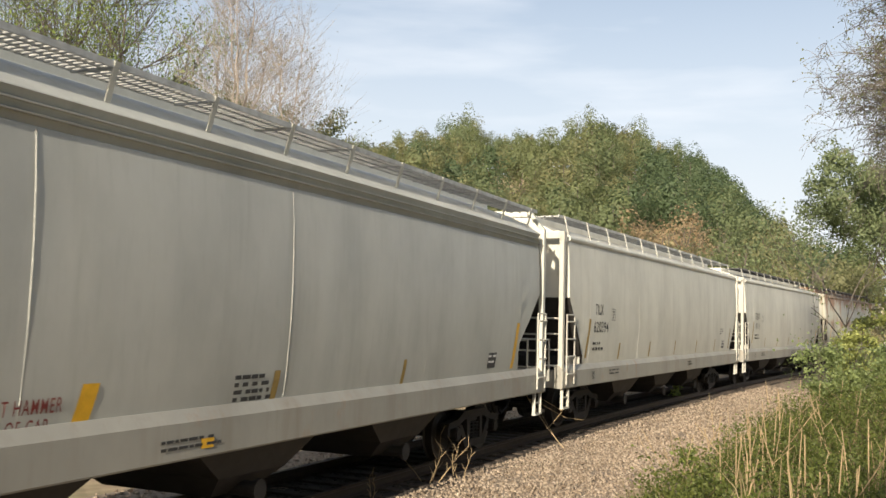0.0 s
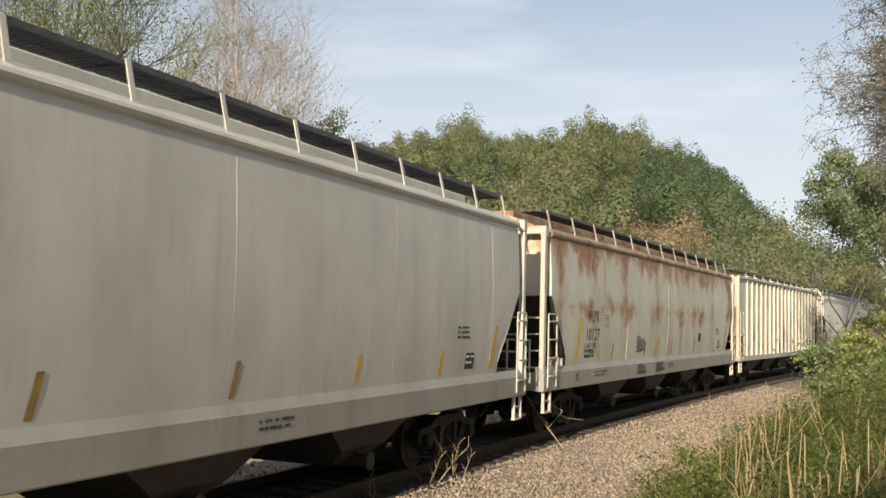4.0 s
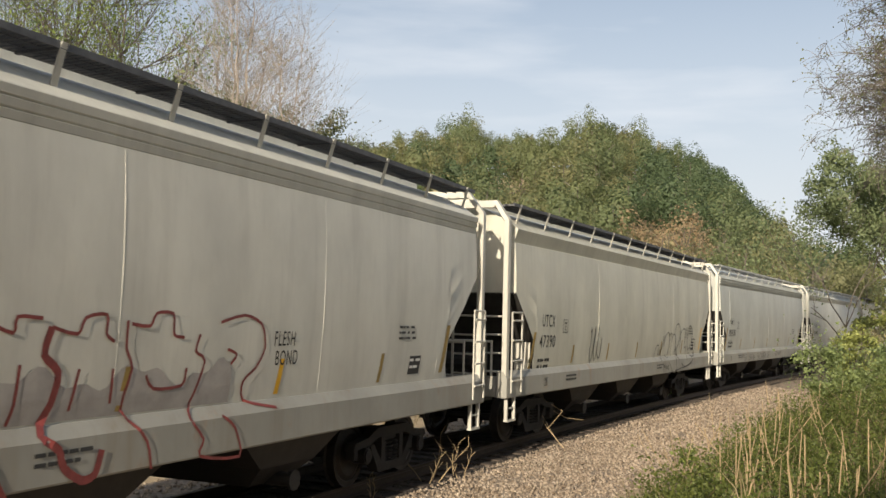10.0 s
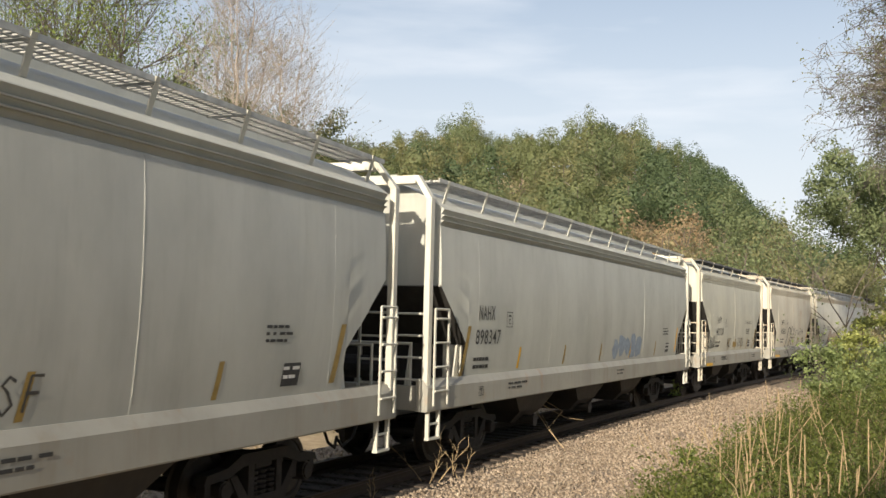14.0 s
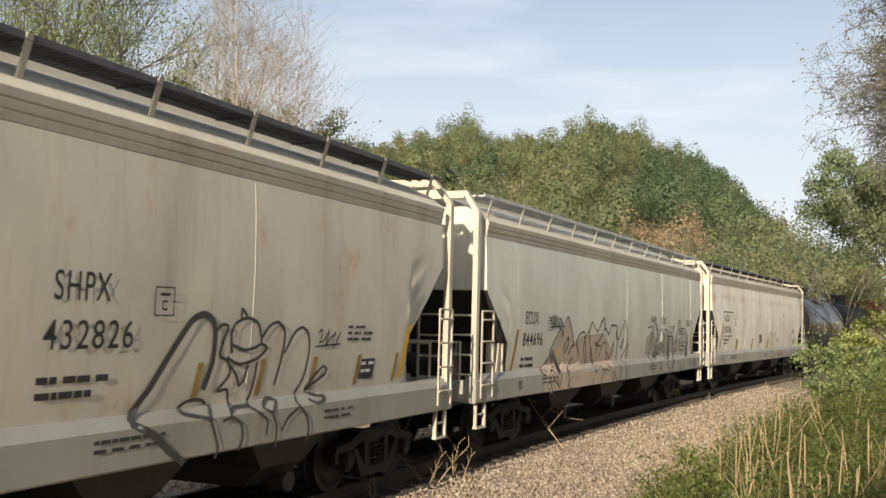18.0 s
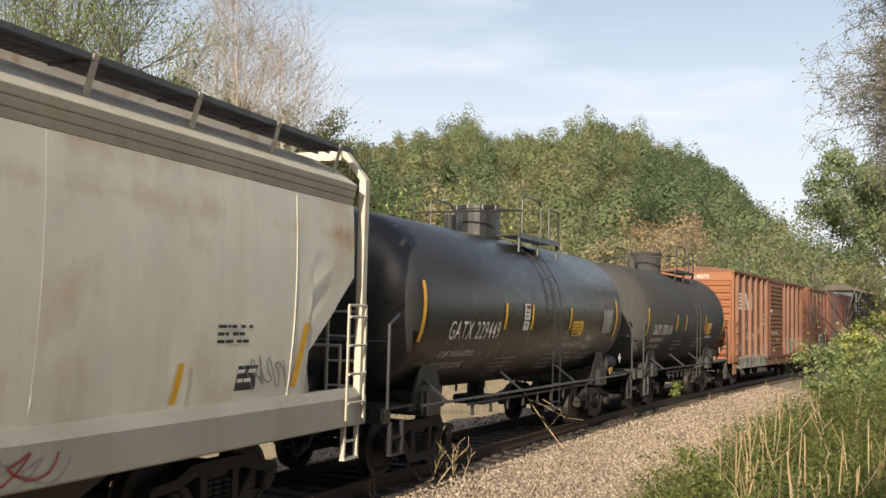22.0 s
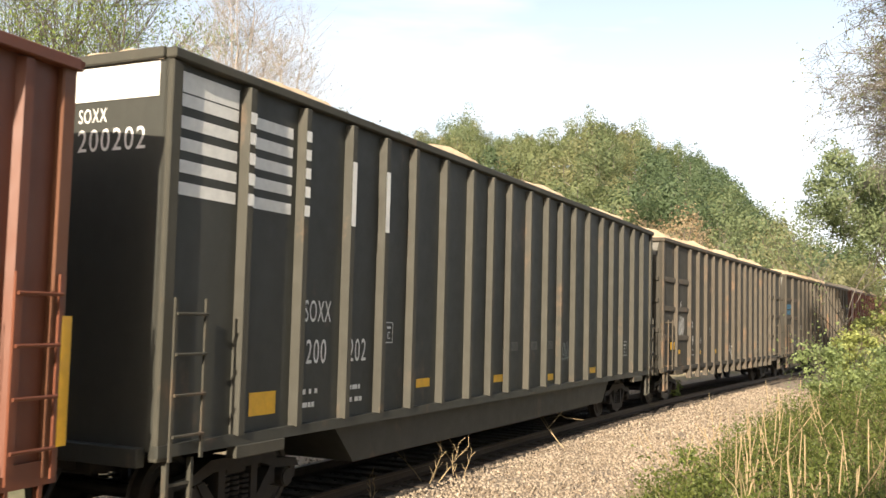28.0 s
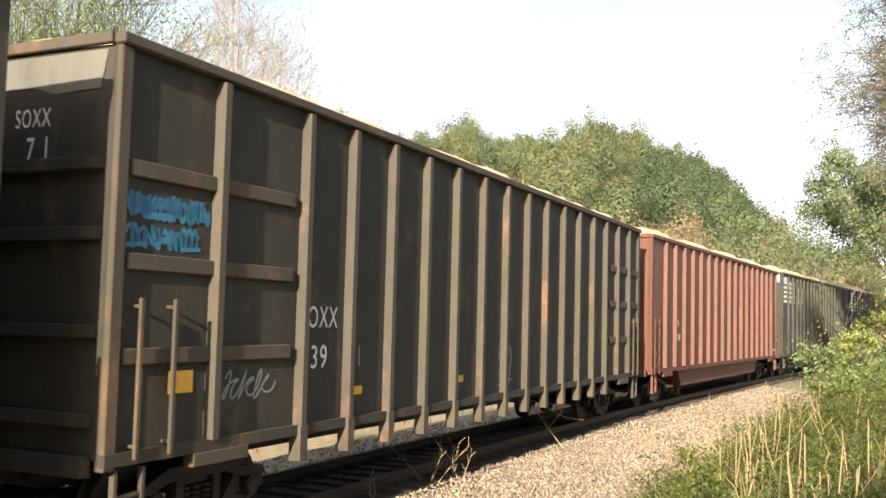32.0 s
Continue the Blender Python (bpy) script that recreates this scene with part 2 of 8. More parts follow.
OXIDE = paint("oxide_red_car_paint", (0.155, 0.06, 0.027), 0.6, 0.0, 0.35, dirt_col=(0.075, 0.032, 0.022))
OXIDE_DARK = paint("dark_oxide_red_car_paint", (0.15, 0.045, 0.02), 0.55, 0.0, 0.35, dirt_col=(0.09, 0.05, 0.04))
CHIP_BLACK = paint("weathered_black_car_paint", (0.033, 0.0335, 0.027), 0.62, 0.08, 0.3, (0.1, 0.062, 0.038), (0.055, 0.051, 0.044))
CHIP_RIB = paint("dusty_black_rib_paint", (0.046, 0.043, 0.032), 0.75, 0.16, 0.3, (0.13, 0.075, 0.04), (0.10, 0.082, 0.06))
CHIP_BROWN_RIB = paint("rusty_brown_rib_paint", (0.066, 0.053, 0.037), 0.75, 0.3, 0.35, (0.15, 0.08, 0.04), (0.12, 0.09, 0.06))
CHIP_BROWN = paint("brown_dusted_black_car_paint", (0.035, 0.031, 0.023), 0.8, 0.2, 0.4, (0.09, 0.055, 0.032), (0.075, 0.06, 0.042), seed=0.2)
CHIP_WHITE = paint("worn_white_band_paint", (0.14, 0.133, 0.115), 0.7, 0.3, 0.45, (0.05, 0.05, 0.045), (0.07, 0.07, 0.065))
CHIP_RED = paint("faded_red_gondola_paint", (0.125, 0.042, 0.024), 0.6, 0.2, 0.35)
STEEL = plain("dirty_running_gear_steel", (0.02, 0.017, 0.0145), 0.8, 0.1)
WHEEL = plain("worn_wheel_steel", (0.03, 0.025, 0.021), 0.6, 0.4)
RAIL = plain("rail_steel", (0.055, 0.038, 0.027), 0.6, 0.4)
GRATE = plain("galvanised_grating", (0.42, 0.42, 0.40), 0.5, 0.3)
GRATE_DARK = plain("dark_grating", (0.10, 0.10, 0.105), 0.6, 0.3)
YELLOW = plain("yellow_reflective_tape", (0.72, 0.40, 0.02), 0.4, 0, 0.12)
OCHRE = plain("faded_yellow_tape", (0.30, 0.20, 0.05), 0.6, 0, 0.3)
INK = plain("black_lettering", (0.03, 0.03, 0.03), 0.6)
INK_RED = plain("red_lettering", (0.2, 0.04, 0.035), 0.6)
INK_WHITE = plain("white_lettering", (0.68, 0.67, 0.64), 0.5, 0, 0.1)
CHIPS = plain("wood_chips", (0.58, 0.42, 0.26), 0.9, 0, 0.3, 5.0)
TIE = plain("weathered_tie_wood", (0.055, 0.042, 0.032), 0.9, 0, 0.4, 6.0)
BARK = plain("grey_bark", (0.11, 0.093, 0.075), 0.9, 0, 0.35, 3.0)
BARK_PALE = plain("pale_bark", (0.30, 0.258, 0.22), 0.85, 0, 0.35, 1.5)
TWIG = plain("brown_twigs", (0.13, 0.112, 0.095), 0.9, 0, 0.3, 2.0)
STRAW = plain("dry_stalks", (0.31, 0.23, 0.13), 0.85, 0, 0.25, 4.0)
# near-black bay paint: grime, and the shade under the car put into the colour
SHADED_BAY = paint("grimy_shaded_bay_paint", (0.03, 0.027, 0.024), 0.7, 0.0, 0.4, dirt_col=(0.04, 0.033, 0.026))
SILL = paint("dirty_sill_paint", (0.32, 0.312, 0.275), 0.5, 0.12, 0.5, (0.24, 0.13, 0.06), (0.20, 0.16, 0.11))
# one black for grime and for the shade under the hold
GRIME_SHADE = plain("black_grime_and_shade", (0.022, 0.02, 0.018), 0.9, 0, 0.4, 5.0)
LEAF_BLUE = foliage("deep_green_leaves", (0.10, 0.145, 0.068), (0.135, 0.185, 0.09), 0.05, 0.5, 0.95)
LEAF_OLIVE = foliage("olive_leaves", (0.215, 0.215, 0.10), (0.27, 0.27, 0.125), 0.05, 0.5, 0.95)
LEAF_HILL = foliage("hill_tree_leaves", (0.175, 0.205, 0.09), (0.225, 0.255, 0.115), 0.05, 0.5, 0.95)
LEAF_SAGE = foliage("dull_hill_leaves", (0.15, 0.185, 0.085), (0.19, 0.23, 0.105), 0.05, 0.5, 0.95)
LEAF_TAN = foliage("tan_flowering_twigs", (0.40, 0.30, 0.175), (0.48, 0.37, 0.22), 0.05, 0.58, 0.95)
LEAF_PALE = foliage("pale_new_leaves", (0.19, 0.25, 0.09), (0.30, 0.36, 0.145), 0.13, 0.45)
LEAF_FRESH = foliage("fresh_grey_green_leaves", (0.175, 0.225, 0.105), (0.265, 0.315, 0.155), 0.13, 0.48)
LEAF = foliage("spring_leaves", (0.17, 0.225, 0.055), (0.28, 0.345, 0.09))
LEAF_DARK = foliage("dark_leaves", (0.10, 0.16, 0.05), (0.17, 0.24, 0.075))
LEAF_MUTED = foliage("muted_olive_leaves", (0.15, 0.165, 0.07), (0.22, 0.235, 0.10))
LEAF_YELLOW = foliage("yellow_green_leaves", (0.23, 0.26, 0.07), (0.35, 0.375, 0.11))
LEAF_BUD = foliage("budding_leaves", (0.24, 0.215, 0.11), (0.35, 0.31, 0.165))
GRASS_DRY = foliage("dead_grass_blades", (0.185, 0.145, 0.074), (0.30, 0.235, 0.125), 0.6)
GRASS = foliage("grass_blades", (0.083, 0.113, 0.021), (0.165, 0.19, 0.043), 0.6)
WEED = foliage("weed_leaves", (0.082, 0.112, 0.022), (0.185, 0.21, 0.05), 0.7, 0.45)

# ---- ground: one sheet from the track bed to the wooded hill ----
def smooth01(t):
    t = np.clip(t, 0, 1)
    return t * t * (3 - 2 * t)


RIDGE_A = [-3.0, -0.8, -0.45, -0.2, -0.09, 0.02, 0.07, 0.16, 0.22, 0.25, 0.30, 0.36, 0.5, 3.0]
RIDGE_Z = [20, 30, 36, 38, 36, 43, 40, 44, 40, 37, 31, 14, 7, 6]


def track_offset(x, y):
    """Signed distance from the line (camera's side positive) and the arc length."""
    x, y = np.asarray(x, float), np.asarray(y, float)
    sel = slice(0, len(S_TAB), 8)
    d2 = (x[..., None] - X_TAB[sel]) ** 2 + (y[..., None] - Y_TAB[sel]) ** 2
    i = np.argmin(d2, -1)
    th = TH_TAB[sel][i]
    dx, dy = x - X_TAB[sel][i], y - Y_TAB[sel][i]
    return dx * np.cos(th) - dy * np.sin(th), S_TAB[sel][i]


def ground_z(x, y):
    x, y = np.asarray(x, float), np.asarray(y, float)
    o, s = track_offset(x, y)
    z = np.full(np.shape(x), -0.42)
    # bed under the ballast, low bank on the camera's side, verge on the far side
    z = z - 0.18 * (np.abs(o) < 2.6)
    bank = smooth01((o - 3.6) / 3.2) * (0.25 + 1.1 * (1 - smooth01((s - 4) / 10.0)) * (s > -60))
    z = np.where(o > 0, z + bank, z)
    a = x / np.maximum(y, 1.0)
    r = np.interp(a, RIDGE_A, RIDGE_Z)
    z = z + r * smooth01((y - 62) / 200.0) * (y > 0)
    z = z + 0.05 * np.sin(x * 0.9 + 1) * np.sin(y * 0.7)
    return z


gx = np.unique(np.concatenate([np.linspace(-40, 50, 121), np.linspace(-200, 200, 81), np.sign(np.linspace(-1, 1, 41)) * (np.linspace(-1, 1, 41) ** 2) * 2400]))
gy = np.unique(np.concatenate([np.linspace(-30, 70, 131), np.linspace(-120, 330, 91), np.linspace(-1, 1, 41) * np.abs(np.linspace(-1, 1, 41)) * 2400]))
GX, GY = np.meshgrid(gx, gy)
GZ = ground_z(GX.ravel(), GY.ravel()).reshape(GX.shape)
idx = np.arange(GX.size).reshape(GX.shape)
quads = np.stack([idx[:-1, :-1], idx[:-1, 1:], idx[1:, 1:], idx[1:, :-1]], -1).reshape(-1, 4)
m_ground, nt, bs = tree_of("ground_soil_and_grass")
soil = ramp(nt, noise_at(nt, 3.0, 6), (0.3, (0.27, 0.20, 0.12)), (0.7, (0.45, 0.35, 0.22)))
green = ramp(nt, noise_at(nt, 5.0, 6), (0.3, (0.05, 0.085, 0.02)), (0.7, (0.12, 0.15, 0.04)))
nt.links.new(mix(nt, ramp(nt, noise_at(nt, 0.16, 5), (0.52, (0, 0, 0)), (0.68, (1, 1, 1))), soil, green), bs.inputs["Base Color"])
bs.inputs["Roughness"].default_value = 0.95
bump(nt, bs, noise_at(nt, 12, 5), 0.6, 0.05)
ground = new("ground", raw_mesh("ground", np.stack([GX, GY, GZ], -1).reshape(-1, 3), quads, [m_ground]))
tagged(ground, "trackside ground of dry soil and green grass", "ground", kind="structure")

# ---- track: ballast, ties, rails ----
m_ballast, nt, bs = tree_of("crushed_stone_ballast")
geo = nt.nodes.new("ShaderNodeNewGeometry")
nt.links.new(ramp(nt, geo.outputs["Random Per Island"], (0.0, (0.155, 0.115, 0.08)), (0.5, (0.30, 0.235, 0.17)), (1.0, (0.42, 0.345, 0.265))), bs.inputs["Base Color"])
bs.inputs["Roughness"].default_value = 0.9
bump(nt, bs, noise_at(nt, 40, 4), 0.5, 0.02)
m_bed, nt, bs = tree_of("ballast_bed")
vo = nt.nodes.new("ShaderNodeTexVoronoi")
vo.inputs["Scale"].default_value = 16
tc = nt.nodes.new("ShaderNodeTexCoord")
nt.links.new(tc.outputs["Object"], vo.inputs["Vector"])
nt.links.new(mix(nt, 0.35, ramp(nt, noise_at(nt, 9, 5), (0.3, (0.23, 0.175, 0.125)), (0.7, (0.41, 0.33, 0.245))), ramp(nt, vo.outputs["Color"], (0.2, (0.35, 0.35, 0.35)), (0.8, (1, 1, 1))), "MULTIPLY"), bs.inputs["Base Color"])
bs.inputs["Roughness"].default_value = 0.95
bump(nt, bs, vo.outputs["Distance"], 0.9, 0.05)


def bed_z(o):
    """Height of the ballast across the line."""
    return np.interp(np.abs(o), [0, 1.35, 1.9, 2.9, 4.6], [-0.24, -0.22, -0.27, -0.33, -0.44])


bs_s = np.concatenate([np.arange(-70, 90, 1.0), np.arange(90, 330, 6.0)])
bo = np.array([-3.3, -3.0, -2.6, -1.9, -1.35, -0.6, 0, 0.6, 1.35, 1.9, 2.9, 3.8, 4.8])
rows = []
for s in bs_s:
    x, y, th = line(s, bo)
    rows.append(np.stack([x, y, bed_z(bo) - 0.15 * ((bo > 4.5) | (bo < -3.1)) + 0.02 * np.sin(s * 1.7 + bo * 3)], -1))
rows = np.array(rows)
ii = np.arange(rows.shape[0] * rows.shape[1]).reshape(rows.shape[:2])
bed_faces = np.stack([ii[:-1, :-1], ii[:-1, 1:], ii[1:, 1:], ii[1:, :-1]], -1).reshape(-1, 4)
bed = tagged(new("ballast", raw_mesh("ballast", rows.reshape(-1, 3), bed_faces, [m_bed])), "bed of tan crushed stone ballast under the track", "ballast", kind="structure")

# loose stones lying on the bed where the camera looks
rng = np.random.default_rng(5)
STONE = np.array([(1, 0, 0), (-1, 0, 0), (0, 1, 0), (0, -1, 0), (0, 0, 1), (0, 0, -1)], float)
STONE_F = np.array([(0, 2, 4), (2, 1, 4), (1, 3, 4), (3, 0, 4), (2, 0, 5), (1, 2, 5), (3, 1, 5), (0, 3, 5)])


def scatter_stones(n, s0, s1, o0, o1, size):
    s = rng.uniform(s0, s1, n)
    o = rng.uniform(o0, o1, n)
    x, y, _ = line(s, o)
    base = np.stack([x, y, bed_z(o) + rng.uniform(-0.012, 0.02, n)], -1)
    v = STONE[None] + rng.normal(0, 0.28, (n, 6, 3))
    v *= rng.uniform(0.5, 1.0, (n, 1, 3)) * rng.uniform(size * 0.6, size, (n, 1, 1))
    a = rng.uniform(0, 6.28, n)
    c, q = np.cos(a)[:, None], np.sin(a)[:, None]
    v = np.stack([v[..., 0] * c - v[..., 1] * q, v[..., 0] * q + v[..., 1] * c, v[..., 2]], -1) + base[:, None]
    f = STONE_F[None] + (np.arange(n) * 6)[:, None, None]
    return v.reshape(-1, 3), f.reshape(-1, 3)


sv, sf = [], []
for args in ((15000, 8, 24, 1.32, 4.4, 0.05), (9000, 24, 46, 1.32, 4.2, 0.06), (2500, 6, 40, -3.0, -1.3, 0.06)):
    v, f = scatter_stones(*args)
    sf.append(f + sum(len(k) for k in sv))
    sv.append(v)
tagged(part("ballast_stone", raw_mesh("ballast_stone", np.concatenate(sv), np.concatenate(sf), [m_ballast]), None, bed), "loose tan ballast stones", kind="stuff")

# grease-stained stone between and beside the rails, darkened further for the train's shade
m_stain_shade, nt, bs = tree_of("grease_and_shade_ballast")
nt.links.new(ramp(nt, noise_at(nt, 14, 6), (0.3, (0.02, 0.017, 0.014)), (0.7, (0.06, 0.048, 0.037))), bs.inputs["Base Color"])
bs.inputs["Roughness"].default_value = 0.9
bump(nt, bs, noise_at(nt, 30, 4), 0.8, 0.04)
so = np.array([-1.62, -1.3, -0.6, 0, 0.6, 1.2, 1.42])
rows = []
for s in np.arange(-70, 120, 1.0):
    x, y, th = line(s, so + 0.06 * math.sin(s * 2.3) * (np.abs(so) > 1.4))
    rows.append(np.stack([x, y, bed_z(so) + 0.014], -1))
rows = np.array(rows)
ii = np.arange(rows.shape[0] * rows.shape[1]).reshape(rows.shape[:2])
tagged(part("stain_shade_strip", raw_mesh("stain_shade_strip", rows.reshape(-1, 3), np.stack([ii[:-1, :-1], ii[:-1, 1:], ii[1:, 1:], ii[1:, :-1]], -1).reshape(-1, 4), [m_stain_shade]), None, bed), "stone under the rails, dark with grease and painted train shade")
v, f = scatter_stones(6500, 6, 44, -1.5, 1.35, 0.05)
tagged(part("stain_shade_stone", raw_mesh("stain_shade_stone", v + np.array([0, 0, 0.012]), f, [m_stain_shade]), None, bed), "ballast stones coloured dark for grease and train shade", kind="stuff")

RAIL_O = 0.755
rail_profile = [(-0.075, -0.18), (0.075, -0.18), (0.075, -0.165), (0.012, -0.14), (0.012, -0.05), (0.036, -0.035), (0.036, -0.003), (-0.036, -0.003), (-0.036, -0.035), (-0.012, -0.05), (-0.012, -0.14), (-0.075, -0.165)]
for side in (RAIL_O, -RAIL_O):
    rings = []
    for s in np.concatenate([np.arange(-80, 100, 2.0), np.arange(100, 520, 20.0)]):
        x, y, th = line(s, side)
        rings.append([(x + a * math.cos(th), y - a * math.sin(th), z) for a, z in rail_profile])
    tagged(new("rail", Mb().loft(rings).mesh("rail", RAIL)), "worn steel rail with rusty sides", "rail", "running rails", kind="structure")
tie_mesh = Mb().box(-0.115, 0.115, -1.3, 1.3, -0.34, -0.185, 0.012).mesh("tie", TIE)
ties = tagged(new("tie_row"), "row of weathered wooden railway ties", "railway tie", kind="structure")
for i in range(118):
    s = -6 + i * 0.55
    x, y, th = line(s)
    part("tie", tie_mesh, None, ties, at=pose(x, y, random.uniform(-0.012, 0.01), 0, 0, 90 - math.degrees(th) + random.uniform(-1.2, 1.2)))

# ---- plants ----
def leaf_cards(centres, size, rs, out=None, wild=0.45):
    """Four-sided leaves at the given points, turned at random or, with out, facing roughly that way."""
    n = len(centres)
    a = rs.normal(0, 1, (n, 3))
    b = rs.normal(0, 1, (n, 3))
    if out is not None:
        k = out + rs.normal(0, wild, (n, 3))
        k /= np.linalg.norm(k, axis=1)[:, None]
        a -= k * (a * k).sum(1)[:, None]
        b = np.cross(k, a)
    a /= np.linalg.norm(a, axis=1)[:, None]
    b -= a * (a * b).sum(1)[:, None]
    b /= np.linalg.norm(b, axis=1)[:, None]
    w = (size * rs.uniform(0.6, 1.25, n))[:, None]
    fold = np.cross(a, b) * w * 0.15
    v = np.stack([centres - a * w * 0.5, centres + b * w * 0.33 + fold, centres + a * w * 0.5, centres - b * w * 0.33 + fold], 1)
    return v.reshape(-1, 3), np.arange(n * 4).reshape(-1, 4)


class Wood:
    """Grows tapered limbs; keeps the points where leaves sit."""

    def __init__(self, seed):
        self.r = random.Random(seed)
        self.mb, self.tips = Mb(), []

    def limb(self, p, d, length, rad, level, spread=0.55, lift=0.12, kids=3, min_level=0, droop=0.0):
        r, segs = self.r, 4 if level > 1 else 3
        p, d = Vector(p), Vector(d).normalized()
        pts = [p]
        for i in range(segs):
            d = (d + Vector((r.gauss(0, 0.11), r.gauss(0, 0.11), r.gauss(0, 0.07) + lift * 0.3 - droop * (i + 1) * 0.25))).normalized()
            q = p + d * (length / segs)
            self.mb.rod(p, q, rad * (1 - 0.16 * i), 6 if level > 1 else 3, rad * (1 - 0.16 * (i + 1)))
            p = q
            pts.append(p)
            if level <= 1:
                self.tips.append(p.copy())
        if level <= min_level:
            return
        n = kids + (1 if r.random() < 0.4 else 0)
        for i in range(n):
            at = pts[-1] if i == 0 else pts[r.randint(max(1, segs - 2), segs)] if level > 2 else pts[r.randint(1, segs)]
            k = 0.18 if i == 0 else spread
            side = Vector((r.gauss(0, 1), r.gauss(0, 1), r.gauss(0, 0.35))).normalized()
            self.limb(at, d * (1 - k * 0.35) + side * k + Vector((0, 0, lift)), length * r.uniform(0.62, 0.85), rad * (0.66 if i == 0 else 0.58), level - 1, spread, lift, kids, min_level, droop)


def tree(name, x, y, h, seed, leaf_mat, label, n_leaf=2500, leaf=0.22, bark=None, levels=4, spread=0.55, puff=0.9, trunk=None, kids=3, lean=(0, 0), droop=0.0, z=None, category="tree", twig=None, group=""):
    """A tapered trunk with limbs and a crown of single leaves gathered round the twigs."""
    z = float(ground_z(x, y)) if z is None else z
    rs = np.random.default_rng(seed)
    w = Wood(seed)
    w.limb((0, 0, -0.15), (lean[0], lean[1], 1), h * 0.36, trunk or h * 0.017, levels, spread, 0.16, kids, 0, droop)
    # balance the crown over the foot of the trunk
    top = max(p.z for p in w.tips)
    mz = sum(p.z for p in w.tips) / len(w.tips)
    mx, my = sum(p.x for p in w.tips) / len(w.tips) / mz, sum(p.y for p in w.tips) / len(w.tips) / mz
    mx, my = mx - lean[0], my - lean[1]
    w.mb.v = [(p[0] - mx * p[2], p[1] - my * p[2], p[2]) for p in w.mb.v]
    for p in w.tips:
        p.x, p.y = p.x - mx * p.z, p.y - my * p.z
    k = h / top
    me = w.mb.mesh("trunk", bark or BARK)
    ob = tagged(new(name, None), label, category, group)
    ob.matrix_basis = pose(x, y, z, 0, 0, 0)
    t = part("trunk", me, None, ob)
    t.scale = (k, k, k)
    if n_leaf:
        tips = np.array([tuple(p) for p in w.tips]) * k
        tips = tips[tips[:, 2] > h * 0.1]
        c = tips[rs.integers(0, len(tips), n_leaf)] + rs.normal(0, puff * 0.5, (n_leaf, 3))
        c[:, 2] = np.maximum(c[:, 2], 0.15)
        v, f = leaf_cards(c, leaf, rs)
        part("crown", raw_mesh("crown", v, f, [leaf_mat]), None, ob)
    return ob


def leader_tree(name, x, y, h, seed, leaf_mat, label, n_leaf, leaf, bark, reach=0.3, limbs=17, trunk=0.24, puff=0.35, lean=(0, 0), first=0.28, steep=(0.7, 1.5), spread=0.6, lift=0.14, kids=3):
    """A tree with one straight leader and rising side limbs that fork into fine twigs."""
    rs = np.random.default_rng(seed)
    w = Wood(seed)
    r = w.r
    p, pts = Vector((0, 0, -0.2)), []
    for i in range(12):
        q = p + Vector((r.gauss(lean[0] * h / 12, 0.1), r.gauss(lean[1] * h / 12, 0.1), h * 0.97 / 12))
        w.mb.rod(p, q, trunk * (1 - i / 13), 7, trunk * (1 - (i + 1) / 13))
        pts.append(q)
        p = q
    for i in range(limbs):
        k = first + (0.97 - first) * i / (limbs - 1)
        a = i * 2.4 + r.uniform(-0.5, 0.5)
        base = pts[min(11, int(k * 12) - 1)]
        rise = r.uniform(*steep)
        w.limb(base, (math.cos(a), math.sin(a), rise), h * reach * (1.15 - 0.75 * k) * r.uniform(0.6, 0.95) * 0.62, trunk * (0.42 - 0.25 * k), 3, spread, lift, kids)
    ob = tagged(new(name), label, "tree")
    ob.matrix_basis = pose(x, y, float(ground_z(x, y)))
    part("trunk", w.mb, bark, ob)
    tips = np.array([tuple(p) for p in w.tips])
    c = tips[rs.integers(0, len(tips), n_leaf)] + rs.normal(0, puff, (n_leaf, 3))
    v, f = leaf_cards(c, leaf, rs)
    part("crown", raw_mesh("crown", v, f, [leaf_mat]), None, ob)
    return ob


def crown_points(cx, cy, cz, rx, rz, n, rs):
    """Points on a lumpy crown: several overlapping shells, none a plain ball."""
    lumps = rs.integers(6, 10)
    lc = rs.normal(0, 1, (lumps, 3))
    lc /= np.linalg.norm(lc, axis=1)[:, None]
    lc *= rs.uniform(0.25, 0.75, (lumps, 1)) * np.array([rx, rx, rz])
    k = rs.integers(0, lumps, n)
    d = rs.normal(0, 1, (n, 3))
    d /= np.linalg.norm(d, axis=1)[:, None]
    p = lc[k] + d * (rs.uniform(0.3, 0.58, lumps)[k] * rs.uniform(0.7, 1.05, n))[:, None] * np.array([rx, rx, rz])
    out = p / np.array([rx, rx, rz]) * 0.6 + d * 0.7
    return p + np.array([cx, cy, cz]), out / np.linalg.norm(out, axis=1)[:, None]


